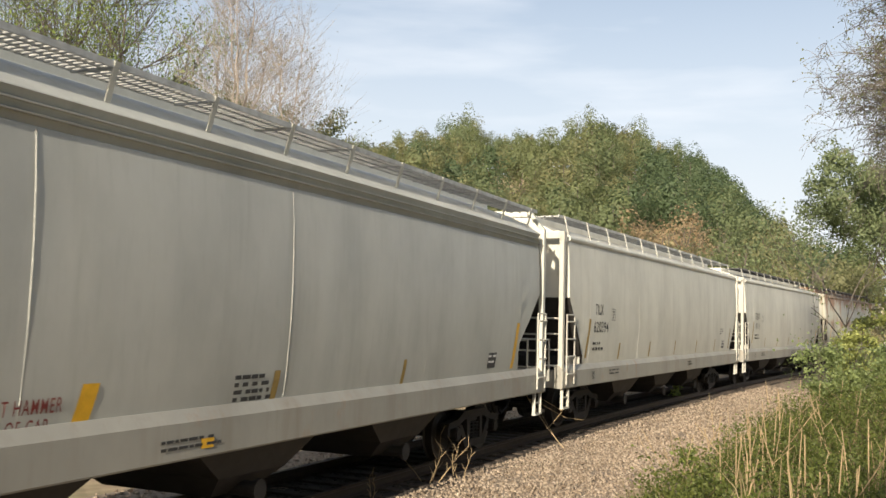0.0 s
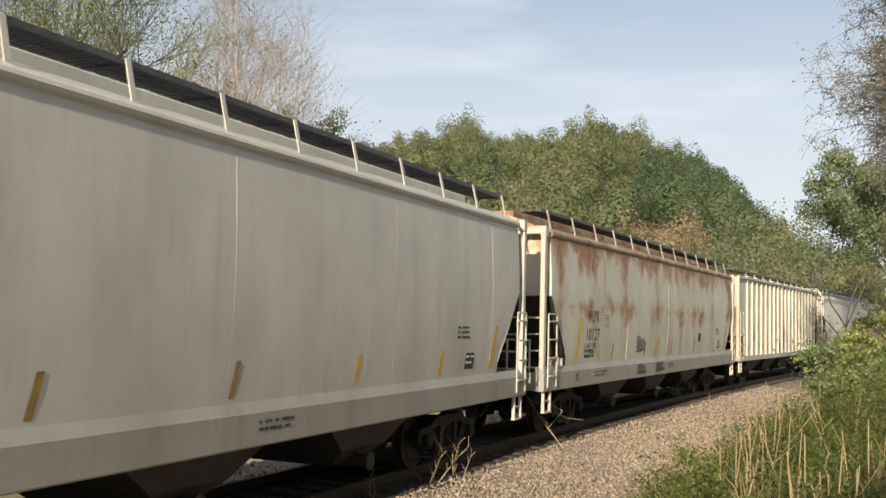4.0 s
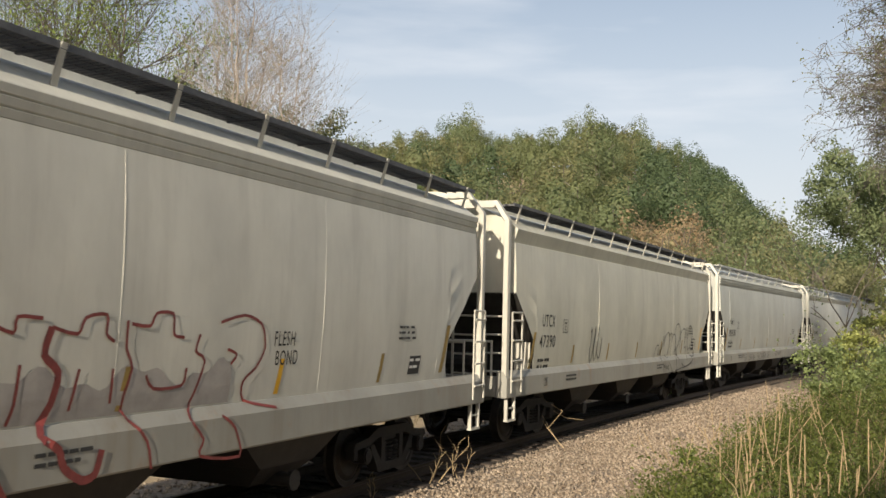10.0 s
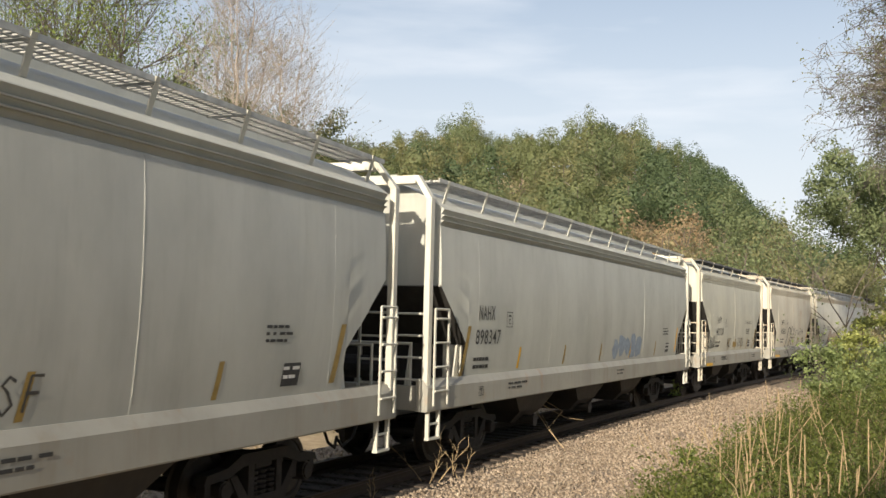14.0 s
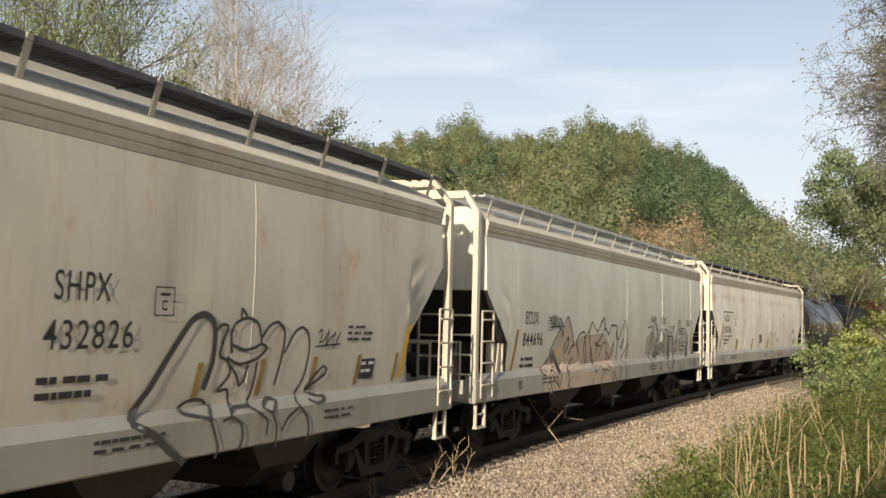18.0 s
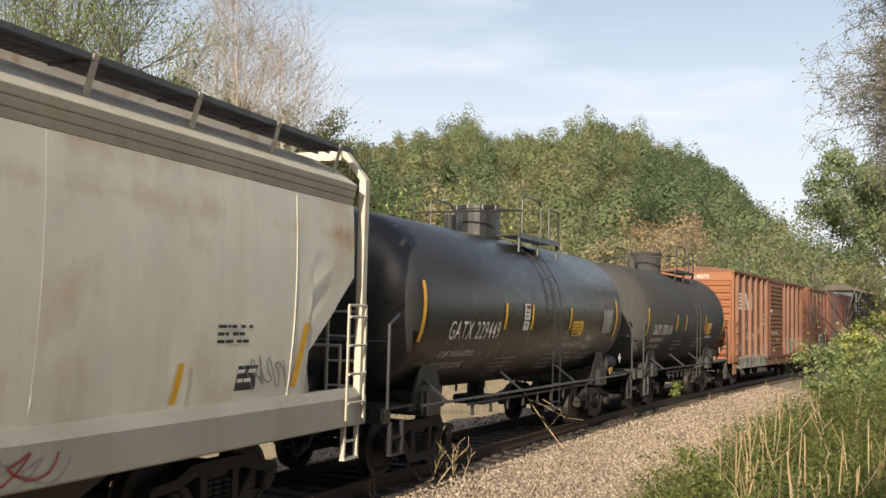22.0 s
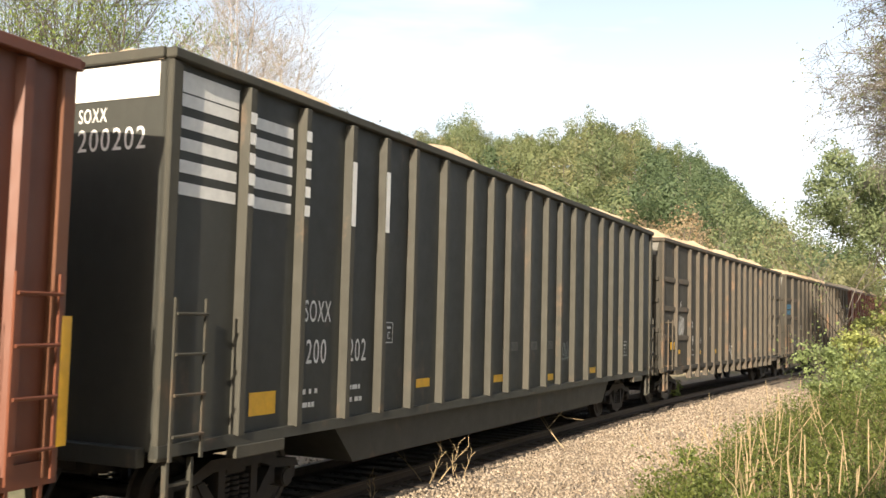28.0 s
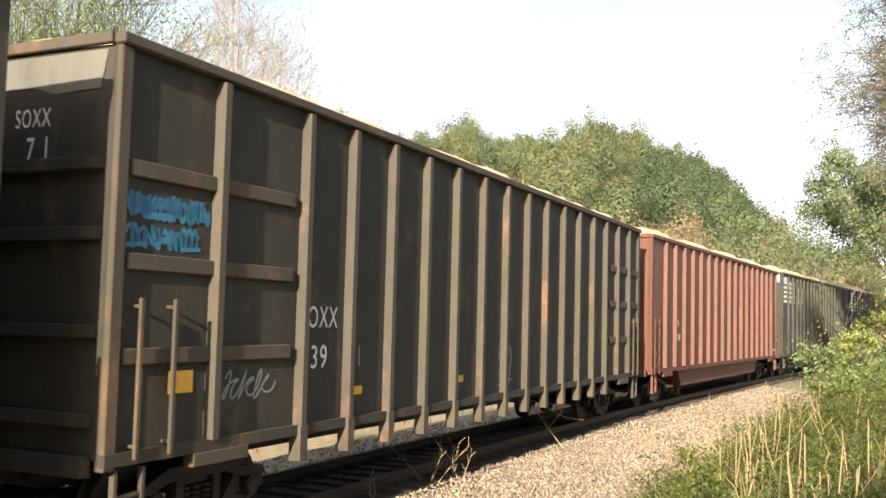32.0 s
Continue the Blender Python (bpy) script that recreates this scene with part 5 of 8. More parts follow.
def graffiti(car, x0, x1, z0, z1, n, fills, ink, prof, seed, w=0.035, label="spray-painted graffiti lettering"):
    """Blocky painted shapes with outlines, side by side, no words."""
    r = random.Random(seed)
    dx = (x1 - x0) / n
    for i in range(n):
        cx = x0 + (i + 0.5) * dx
        zt, zb = z1 - r.uniform(0, 0.25) * (z1 - z0), z0 + r.uniform(0, 0.12) * (z1 - z0)
        k = r.uniform(-0.1, 0.1)
        m = r.choice([7, 8, 9, 10])
        pts = []
        for j in range(m):
            a = 2 * math.pi * j / m + r.uniform(-0.2, 0.2)
            rr = r.uniform(0.62, 1.12)
            px = max(-0.62, min(0.62, math.cos(a) * 0.72 * rr)) * dx
            pz = max(-0.5, min(0.5, math.sin(a) * 0.68 * rr))
            pts.append((cx + px + k * pz, (zt + zb) / 2 + pz * (zt - zb)))
        mb, ol = Mb(), Mb()
        c = (sum(p[0] for p in pts) / m, sum(p[1] for p in pts) / m)
        for a, b in zip(pts, pts[1:] + pts[:1]):
            mid = [((a[0] + c[0]) / 2, (a[1] + c[1]) / 2), ((b[0] + c[0]) / 2, (b[1] + c[1]) / 2)]
            mb.add([(x, -(prof(z) + 0.005), z) for x, z in (a, b, mid[1], mid[0])], [(0, 1, 2, 3)])
            mb.add([(x, -(prof(z) + 0.005), z) for x, z in (mid[0], mid[1], c)], [(0, 1, 2)])
        strokes(ol, pts + pts[:1], w, prof, 0.014)
        for _ in range(2):
            a, b = r.choice(pts), (c[0] + r.uniform(-0.2, 0.2) * dx, c[1] + r.uniform(-0.2, 0.2) * (zt - zb))
            strokes(ol, [a, ((a[0] + b[0]) / 2 + r.uniform(-0.05, 0.05), (a[1] + b[1]) / 2), b], w * 0.8, prof, 0.014)
        if r.random() < 0.6:
            q = r.uniform(0.25, 0.5)
            strokes(ol, [(cx - dx * 0.12, zb + (zt - zb) * q), (cx + dx * 0.12, zb + (zt - zb) * (q + 0.06)), (cx + dx * 0.08, zb + (zt - zb) * (q + 0.2)), (cx - dx * 0.12, zb + (zt - zb) * q)], w * 0.7, prof, 0.014)
        letter = part("graffiti_letter", mb, r.choice(fills), car, label)
        if ink:
            part("outline", ol, ink, letter)


def bend(a, b, c, d, t):
    """One coordinate of a smooth curve from b to c."""
    return b + 0.4 * t * (c - a) + t * t * (0.8 * a - 2.2 * b + 1.8 * c - 0.4 * d) + t ** 3 * (-0.4 * a + 1.2 * b - 1.2 * c + 0.4 * d)


def sketch(car, paths, ink, prof, w, label=""):
    """Sprayed outlines, each one smooth line."""
    for path in paths:
        mb = Mb()
        fine = [path[0]]
        for k in range(len(path) - 1):
            p0, p1, p2, p3 = path[max(0, k - 1)], path[k], path[k + 1], path[min(len(path) - 1, k + 2)]
            for t in (0.34, 0.67, 1.0):
                fine.append(tuple(bend(p0[q], p1[q], p2[q], p3[q], t) for q in (0, 1)))
        strokes(mb, fine, w, prof, 0.014)
        part("graffiti", mb, ink, car, label)


def fill_strip(car, x0, x1, z0, top, mat, prof, label="faded spray-painted fill"):
    """One even coat of spray with an uneven upper edge."""
    mb, n, m = Mb(), int((x1 - x0) / 0.08), 14
    rows_ = []
    for i in range(n + 1):
        x = x0 + (x1 - x0) * i / n
        rows_.append([(x, -(prof(z0 + (top(x) - z0) * k / m) + 0.004), z0 + (top(x) - z0) * k / m) for k in range(m + 1)])
    mb.add([p for row in rows_ for p in row], [(i * (m + 1) + k, (i + 1) * (m + 1) + k, (i + 1) * (m + 1) + k + 1, i * (m + 1) + k + 1) for i in range(n) for k in range(m)])
    part("graffiti_fill", mb, mat, car, label)


def shards(car, x0, x1, z0, z1, n, mats, prof, seed, wide=0.3, tall=0.5, label="sprayed graffiti in sharp pale shapes"):
    """Slanting splinters of spray paint laid over one another."""
    r = random.Random(seed)
    for k in range(n):
        x, w, h = r.uniform(x0, x1 - wide * 0.5), wide * r.uniform(0.3, 1.0), tall * r.uniform(0.35, 1.0)
        zb = z0 + (z1 - z0 - h) * r.random() ** 1.6 if z1 - z0 > h else z0
        h, lean = min(h, z1 - zb), r.uniform(-0.3, 0.3)
        mb, m, lift = Mb(), 5, 0.006 + 0.0005 * k
        for i in range(m):
            ta, tb = i / m, (i + 1) / m
            wa, wb = w * (1 - 0.55 * ta * r.random()), w * (1 - 0.75 * tb)
            za, zc = zb + h * ta, zb + h * tb
            mb.add([(x + lean * ta, -(prof(za) + lift), za), (x + lean * ta + wa, -(prof(za) + lift), za), (x + lean * tb + wb, -(prof(zc) + lift), zc), (x + lean * tb, -(prof(zc) + lift), zc)], [(0, 1, 2, 3)])
        part("graffiti_shape", mb, r.choice(mats), car, label)


def hatched(car, a, b, prof):
    """A shaded band of a sprayed letter: dark with pale cells."""
    dark, pale = Mb(), Mb()
    strokes(dark, [a, b], 0.13, prof, 0.015)
    n = max(2, int(math.hypot(b[0] - a[0], b[1] - a[1]) / 0.14))
    for k in range(n):
        t0, t1 = (k + 0.22) / n, (k + 0.78) / n
        strokes(pale, [(a[0] + (b[0] - a[0]) * t0, a[1] + (b[1] - a[1]) * t0), (a[0] + (b[0] - a[0]) * t1, a[1] + (b[1] - a[1]) * t1)], 0.075, prof, 0.018)
    part("graffiti_shading", dark, GRAFF_DARK, car)
    part("graffiti_cell", pale, GRAFF_PALE, car)


def scrawl(car, x0, x1, z0, z1, ink, prof, seed, w=0.025, loops=5, label=""):
    """A quick tag in one line."""
    r = random.Random(seed)
    mb, pts, n = Mb(), [], loops * 12
    ph, k = r.uniform(0, 6), r.uniform(1.4, 2.2)
    for i in range(n + 1):
        t = i / n
        x = x0 + (x1 - x0) * (t * 0.85 + 0.1 * math.sin(t * loops * 6.28 * 1.03 + ph) + 0.06)
        z = (z0 + z1) / 2 + (z1 - z0) * (0.34 * math.sin(t * loops * 6.28 + 0.6) + 0.14 * math.sin(t * loops * k * 6.28 + ph))
        pts.append((x, z))
    strokes(mb, pts, w, prof, 0.014)
    strokes(mb, [(x0, z0 + (z1 - z0) * 0.1), (x1, z0 + (z1 - z0) * 0.2)], w, prof, 0.015) if r.random() < 0.4 else None
    part("graffiti_tag", mb, ink, car, label or "hand-sprayed scrawled tag")


HAND = {"S": [[(0.9, 0.9), (0.5, 1.0), (0.15, 0.8), (0.5, 0.5), (0.85, 0.25), (0.45, 0.0), (0.1, 0.12)]], "F": [[(0.15, 0.0), (0.25, 1.0), (0.95, 0.95)], [(0.05, 0.52), (0.85, 0.55)]],
        "H": [[(0.1, 1.0), (0.15, 0.0)], [(0.85, 1.0), (0.8, -0.05)], [(0.05, 0.45), (0.95, 0.55)]], "M": [[(0.0, 0.0), (0.15, 1.0), (0.5, 0.4), (0.85, 1.0), (1.0, 0.0)]],
        "A": [[(0.0, 0.0), (0.5, 1.0), (0.95, 0.0)], [(0.1, 0.38), (0.95, 0.42)]], "E": [[(0.9, 1.0), (0.15, 0.95), (0.1, 0.0), (0.9, 0.05)], [(0.12, 0.5), (0.75, 0.52)]],
        "R": [[(0.1, 0.0), (0.12, 1.0), (0.75, 0.85), (0.7, 0.55), (0.15, 0.48), (0.9, 0.0)]], "4": [[(0.2, 1.0), (0.1, 0.45), (0.9, 0.5)], [(0.75, 1.0), (0.7, 0.0)]],
        "2": [[(0.1, 0.8), (0.5, 1.0), (0.85, 0.75), (0.1, 0.0), (0.95, 0.05)]], "O": [[(0.5, 1.0), (0.1, 0.6), (0.3, 0.05), (0.8, 0.15), (0.9, 0.7), (0.5, 1.0)]],
        "K": [[(0.15, 1.0), (0.15, 0.0)], [(0.85, 1.0), (0.2, 0.45), (0.9, 0.0)]], "C": [[(0.9, 0.85), (0.45, 1.0), (0.1, 0.5), (0.4, 0.0), (0.9, 0.15)]], "L": [[(0.15, 1.0), (0.1, 0.05), (0.85, 0.0)]],
        "T": [[(0.0, 0.95), (1.0, 1.0)], [(0.5, 1.0), (0.45, 0.0)]], "9": [[(0.8, 0.9), (0.3, 1.0), (0.15, 0.65), (0.75, 0.6), (0.8, 0.9), (0.7, 0.0)]],
        "3": [[(0.1, 0.95), (0.8, 0.9), (0.4, 0.55), (0.85, 0.3), (0.4, 0.0), (0.05, 0.1)]], "D": [[(0.15, 0.0), (0.1, 1.0), (0.8, 0.8), (0.85, 0.25), (0.15, 0.0)]], "P": [[(0.15, 0.0), (0.1, 1.0), (0.8, 0.85), (0.7, 0.5), (0.15, 0.45)]]}


def by_hand(car, word, x, z, h, ink, prof, seed, w=0.03):
    """A sprayed word, every letter drawn a little differently."""
    r = random.Random(seed)
    for ch in word:
        mb, lean, wide, up = Mb(), r.uniform(0.0, 0.25), h * r.uniform(0.55, 0.72), r.uniform(-0.06, 0.06) * h
        for path in HAND[ch]:
            strokes(mb, [(x + (u + lean * v) * wide + r.gauss(0, 0.008), z + up + v * h + r.gauss(0, 0.008)) for u, v in path], w, prof, 0.014)
        part("graffiti", mb, ink, car, "black sprayed tag")
        x += wide * 1.25


def box_mark(car, x, z, w, h, mat, prof, seed=3):
    """A small framed plate stencil."""
    mb = Mb()
    strokes(mb, [(x, z), (x + w, z), (x + w, z + h), (x, z + h), (x, z)], 0.018, prof, 0.013)
    strokes(mb, [(x + w * 0.25, z + h * 0.75), (x + w * 0.75, z + h * 0.75)], 0.03, prof, 0.013)
    strokes(mb, [(x + w * 0.65, z + h * 0.5), (x + w * 0.4, z + h * 0.5), (x + w * 0.4, z + h * 0.22), (x + w * 0.65, z + h * 0.22)], 0.02, prof, 0.013)
    part("framed_stencil", mb, mat, car)


def dark_panel(car, x, z, prof, w=0.38, h=0.27):
    patch(car, x, x + w, z, z + h, INK, prof, "data_panel", "black data stencil panel", 2, 0.04)
    bars(car, x + 0.03, z + h - 0.08, w - 0.1, 2, INK_WHITE, lambda q: prof(q) + 0.004, 0.04, 0.1, 5)


WALK_BROWN = plain("rusty_brown_grating", (0.15, 0.115, 0.095), 0.7, 0.2)


def ribbed_hopper(uf, ur, label, body_mat, rib_mat):
    """A covered hopper with flat sides and close vertical outside posts."""
    a = (ur - uf) / 2 - 2.6
    car, L = car_root("covered_hopper_car", label, "freight car", uf, ur, a, "covered hopper cars of the train")
    h = L / 2
    xb = h - 0.12
    rings, r = [], random.Random(8)
    ph = [r.uniform(0, 6.28) for _ in range(40)]
    for x in sorted([-xb, -xb + 1.35, -xb + 1.37, xb - 1.37, xb - 1.35, xb] + [-7.93 + k * 0.902 / 6 for k in range(1, 108)]):
        e = xb - abs(x)
        zb = 1.16 if e > 1.36 else 3.2 + (2.05 - 3.2) * e / 1.35
        i, q = divmod((x + 7.93) / 0.902, 1.0)
        side = []
        for k in range(17):
            z = zb + (4.33 - zb) * k / 16
            wave = 0.011 * math.sin(math.pi * q) * (math.sin(z * 3.6 + ph[int(i) % 40]) + 0.5 * math.sin(z * 7.1 + ph[int(i + 5) % 40]) - 0.5) if 0 <= i < 18 else 0.0
            side.append((1.44 + wave, z))
        half = side + [(1.35, 4.42), (0.7, 4.52), (0, 4.55)]
        rings.append([(x, -y, z) for y, z in half] + [(x, y, z) for y, z in half[-2::-1]])
    part("body", Mb().loft(rings), body_mat, car, smooth=True)
    prof = lambda z: 1.44
    for i in range(19):
        x = -7.93 + i * 0.902
        for s in (-1, 1):
            mb = Mb().prism([(x - 0.045, s * 1.43), (x - 0.033, s * 1.515), (x + 0.033, s * 1.515), (x + 0.045, s * 1.43)], "z", 1.22, 4.38)
            part("side_post", mb, rib_mat, car)
    for s in (-1, 1):
        part("side_sill", Mb().box(-h, h, s * 1.5 - 0.06, s * 1.5 + 0.06, 1.04, 1.24, 0.01), body_mat, car)
        part("top_chord", Mb().box(-xb, xb, s * 1.48 - 0.06, s * 1.48 + 0.06, 4.36, 4.46, 0.01), body_mat, car)
        mb = Mb()
        n = 190
        for i in range(n):
            x = -xb + i * 2 * xb / n
            mb.box(x, x + 0.03, min(s * 0.75, s * 1.3), max(s * 0.75, s * 1.3), 4.70, 4.73)
        mb.box(-xb, xb, s * 1.3 - 0.015, s * 1.3 + 0.015, 4.66, 4.75).box(-xb, xb, s * 1.0 - 0.01, s * 1.0 + 0.01, 4.69, 4.73)
        part("roof_walk", mb, WALK_BROWN, car, "rusty steel grating walkway")
        for i in range(10):
            x = -7.4 + i * 1.64
            part("walk_bracket", Mb().box(x - 0.03, x + 0.03, s * 1.3 - 0.02, s * 1.3 + 0.02, 4.44, 4.7).box(x - 0.22, x + 0.22, s * 1.40 - 0.04, s * 1.40 + 0.04, 4.46, 4.54), rib_mat, car)
        for q in (-1, 1):
            xe = s * h
            part("corner_post", Mb().box(min(xe, xe - s * 0.14), max(xe, xe - s * 0.14), q * 1.49 - 0.06, q * 1.49 + 0.06, 1.04, 4.4, 0.01), rib_mat, car)
            part("ladder", ladder(Mb(), xe - s * 0.1, xe - s * 0.62, q * 1.585, 1.1, 3.0, 5), rib_mat, car, "steel grab-iron ladder")
            mb = Mb()
            stirrup(mb, xe - s * 0.35, q * 1.5, 1.05)
            part("sill_step", mb, rib_mat, car)
        xe = s * h
        part("end_sill", Mb().box(min(xe, xe - s * 0.15), max(xe, xe - s * 0.15), -1.43, 1.43, 1.04, 1.3, 0.01), body_mat, car)
        xi = s * (xb - 1.33)
        # black stands in for the shade under the car end
        part("bulkhead", Mb().box(min(xi, xi + s * 0.04), max(xi, xi + s * 0.04), -1.42, 1.42, 1.25, 2.05), GRIME_SHADE, car)
        part("brake_gear", Mb().rod((xe - s * 0.7, -0.6, 1.7), (xe - s * 0.7, 0.6, 1.7), 0.2, 12).path([(xe - s * 0.3, -1.2, 1.4), (xe - s * 0.9, -1.1, 1.9), (xe - s * 1.2, -0.7, 1.5)], 0.03), STEEL, car)
        coupler(car, xe)
        truck(car, s * a)
    for i in range(4):
        x = -5.2 + i * 3.45
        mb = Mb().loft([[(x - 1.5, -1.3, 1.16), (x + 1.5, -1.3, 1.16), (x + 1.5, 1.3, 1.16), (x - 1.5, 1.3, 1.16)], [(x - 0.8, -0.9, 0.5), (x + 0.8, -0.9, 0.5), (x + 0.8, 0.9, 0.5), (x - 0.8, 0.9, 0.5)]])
        part("discharge_bay", mb, SHADED_BAY, car)
        part("outlet_gate", Mb().box(x - 0.35, x + 0.35, -0.9, 0.9, 0.38, 0.5, 0.02), STEEL, car)
    part("centre_sill", Mb().box(-h + 0.5, h - 0.5, -0.25, 0.25, 0.74, 1.04), STEEL, car)
    return car, prof, h


def tank_car(uf, ur, label, mat, shell=6.1, dome_x=-0.3, lx=0.1):
    """A tank car: round shell with dished heads, saddles, manway, railings."""
    a = (ur - uf) / 2 - 2.0
    car, L = car_root("tank_car", label, "freight car", uf, ur, a, "tank cars of the train")
    h, R, zc = L / 2, 1.52, 2.68
    rings, n = [], 48
    stations = [(-shell, 0.12), (-shell + 0.03, 0.55), (-shell + 0.11, 0.92), (-shell + 0.24, 1.25), (-shell + 0.4, 1.45), (-shell + 0.56, R), (-2.0, R), (0.0, R), (2.0, R), (shell - 0.56, R), (shell - 0.4, 1.45), (shell - 0.24, 1.25), (shell - 0.11, 0.92), (shell - 0.03, 0.55), (shell, 0.12)]
    for x, r in stations:
        rings.append([(x, -r * math.cos(2 * math.pi * i / n), zc + r * math.sin(2 * math.pi * i / n)) for i in range(n)])
    part("tank_shell", Mb().loft(rings), mat, car, smooth=True)
    prof = lambda z: math.sqrt(max(0.05, R * R - (z - zc) ** 2))
    for x in (-1.95, 1.95):
        part("weld_band", Mb().loft([[(x + k, -r * math.cos(2 * math.pi * i / n), zc + r * math.sin(2 * math.pi * i / n)) for i in range(n)] for k, r in ((-0.05, R - 0.01), (-0.04, R + 0.003), (0.04, R + 0.003), (0.05, R - 0.01))]), mat, car, smooth=True)
    # manway, platform and railings
    mb = Mb().rod((dome_x, 0, 4.1), (dome_x, 0, 4.74), 0.48, 24).rod((dome_x, 0, 4.74), (dome_x, 0, 4.81), 0.51, 24)
    for k in range(10):
        t = k * 0.628
        mb.rod((dome_x + 0.5 * math.cos(t), 0.5 * math.sin(t), 4.72), (dome_x + 0.5 * math.cos(t), 0.5 * math.sin(t), 4.83), 0.025, 6)
    part("manway", mb, mat, car, smooth=False)
    mb = Mb()
    for y in (-0.82, 0.82):
        mb.box(dome_x - 0.3, dome_x + 2.2, y - 0.24, y + 0.24, 4.17, 4.2)
        mb.box(dome_x - 0.3, dome_x + 2.2, y * 1.3 - 0.015, y * 1.3 + 0.015, 4.13, 4.24)
        for q in (-0.2, 0.9, 2.1):
            mb.rod((dome_x + q, y * 1.25, 4.16), (dome_x + q, y * 1.25, 3.85), 0.03)
    part("platform", mb, mat, car)
    for y in (-1.05, 1.05):
        mb = Mb()
        mb.path([(dome_x - 0.1, y, 4.2), (dome_x - 0.1, y, 4.92), (dome_x + 0.02, y, 5.02), (dome_x + 0.85, y, 5.02), (dome_x + 1.0, y, 4.9), (dome_x + 1.0, y, 4.2)], 0.02)
        part("railing", mb, mat, car)
        mb = Mb().path([(dome_x + 1.5, y, 4.2), (dome_x + 1.5, y, 4.9), (dome_x + 2.15, y, 4.9), (dome_x + 2.15, y, 4.05)], 0.02)
        part("railing", mb, mat, car)
    part("cross_rail", Mb().path([(dome_x - 0.1, -1.05, 4.7), (dome_x - 0.95, -0.9, 4.62), (dome_x - 0.95, 1.05, 4.62)], 0.018), mat, car)
    part("valve", Mb().rod((dome_x + 1.1, 0.1, 4.18), (dome_x + 1.1, 0.1, 4.5), 0.16, 12), mat, car)
    part("valve", Mb().rod((dome_x - 0.95, 0.2, 4.15), (dome_x - 0.95, 0.2, 4.55), 0.13, 12), mat, car)
    # side ladder from platform to sill
    for s in (-1, 1):
        mb = Mb()
        for x in (lx, lx + 0.45):
            pts = [(x, s * (math.sqrt(max(0, R * R - (z - zc) ** 2)) + 0.09), z) for z in (4.1, 3.7, 3.2, 2.7)] + [(x, s * 1.6, 2.0), (x, s * 1.58, 0.72)]
            mb.path(pts, 0.016)
        lad = part("ladder", mb, mat, car)
        for k in range(9):
            z = 0.8 + k * 0.37
            y = 1.59 if z < 2.7 else math.sqrt(max(0, R * R - (z - zc) ** 2)) + 0.09
            part("rung", Mb().rod((lx, s * y, z), (lx + 0.45, s * y, z), 0.011), mat, lad)
        # long handrail and its brackets
        mb = Mb().rod((-h + 1.0, s * 1.58, 1.14), (h - 1.0, s * 1.58, 1.14), 0.024, 8)
        for q in np.linspace(-h + 1.9, h - 1.9, 4):
            mb.rod((q, s * 1.58, 1.14), (q, s * 1.1, 1.5), 0.024)
        part("side_handrail", mb, mat, car)
        # frame over the truck with bolster saddle
        xt = s * a
        mb = Mb()
        for y in (-1, 1):
            mb.prism([(xt - 0.62, 1.0), (xt + 0.62, 1.0), (xt + 0.25, 1.75), (xt - 0.25, 1.75)], "y", y * 1.15 - 0.02, y * 1.15 + 0.02)
        mb.box(xt - 0.25, xt + 0.25, -1.3, 1.3, 0.9, 1.3, 0.02)
        part("saddle", mb, mat, car)
        mb = Mb().box(min(xt, s * h), max(xt, s * h), -0.35, 0.35, 0.75, 1.05)
        mb.box(min(s * h, s * h - s * 0.18), max(s * h, s * h - s * 0.18), -1.5, 1.5, 0.94, 1.14, 0.01)
        mb.box(min(s * h, s * h - s * 0.9), max(s * h, s * h - s * 0.9), -1.5, 1.5, 1.14, 1.17)
        part("end_platform", mb, mat, car)
        mb = Mb()
        for y in (-1.5, 1.5):
            mb.path([(s * h - s * 0.08, y, 1.14), (s * h - s * 0.08, y, 2.35), (s * h - s * 0.35, y, 2.5)], 0.024)
            stirrup(mb, s * h - s * 0.35, y, 0.96, 0.36, 0.45)
        mb.path([(s * h - s * 0.08, -1.5, 2.1), (s * h - s * 0.08, 1.5, 2.1)], 0.02)
        part("grab_iron", mb, mat, car)
        if s > 0:
            part("reservoir", Mb().rod((s * (h - 1.45), -1.05, 1.42), (s * (h - 0.75), -1.05, 1.42), 0.2, 14), STEEL, car)
            mb = Mb().add([(s * (h - 1.0) + q[0], -1.42, 1.55 + q[1]) for q in ((-0.14, 0), (0, -0.14), (0.14, 0), (0, 0.14))], [(0, 1, 2, 3)])
            part("placard", mb, INK_WHITE, car, "white diamond hazard placard")
            part("sill_tag", Mb().box(s * (h - 1.9) - 0.12, s * (h - 1.9) + 0.12, -1.46, -1.44, 1.18, 1.34), OCHRE, car)
        coupler(car, s * h)
        truck(car, xt, True)
    # piping under the belly
    mb = Mb().rod((-0.2, 0, 1.3), (-0.2, 0, 0.85), 0.18, 12).box(-0.6, 0.2, -0.35, 0.35, 0.72, 0.9, 0.03)
    for s in (-1, 1):
        mb.rod((-a + 1.3, s * 1.3, 0.98), (a - 1.3, s * 1.3, 0.98), 0.025)
        for q in np.linspace(-a + 1.5, a - 1.5, 9):
            mb.rod((q, s * 1.3, 0.98), (q, s * 1.3, 0.78), 0.03)
    part("belly_pipe", mb, STEEL, car)
    return car, (lambda z: prof(z) + 0.008), h


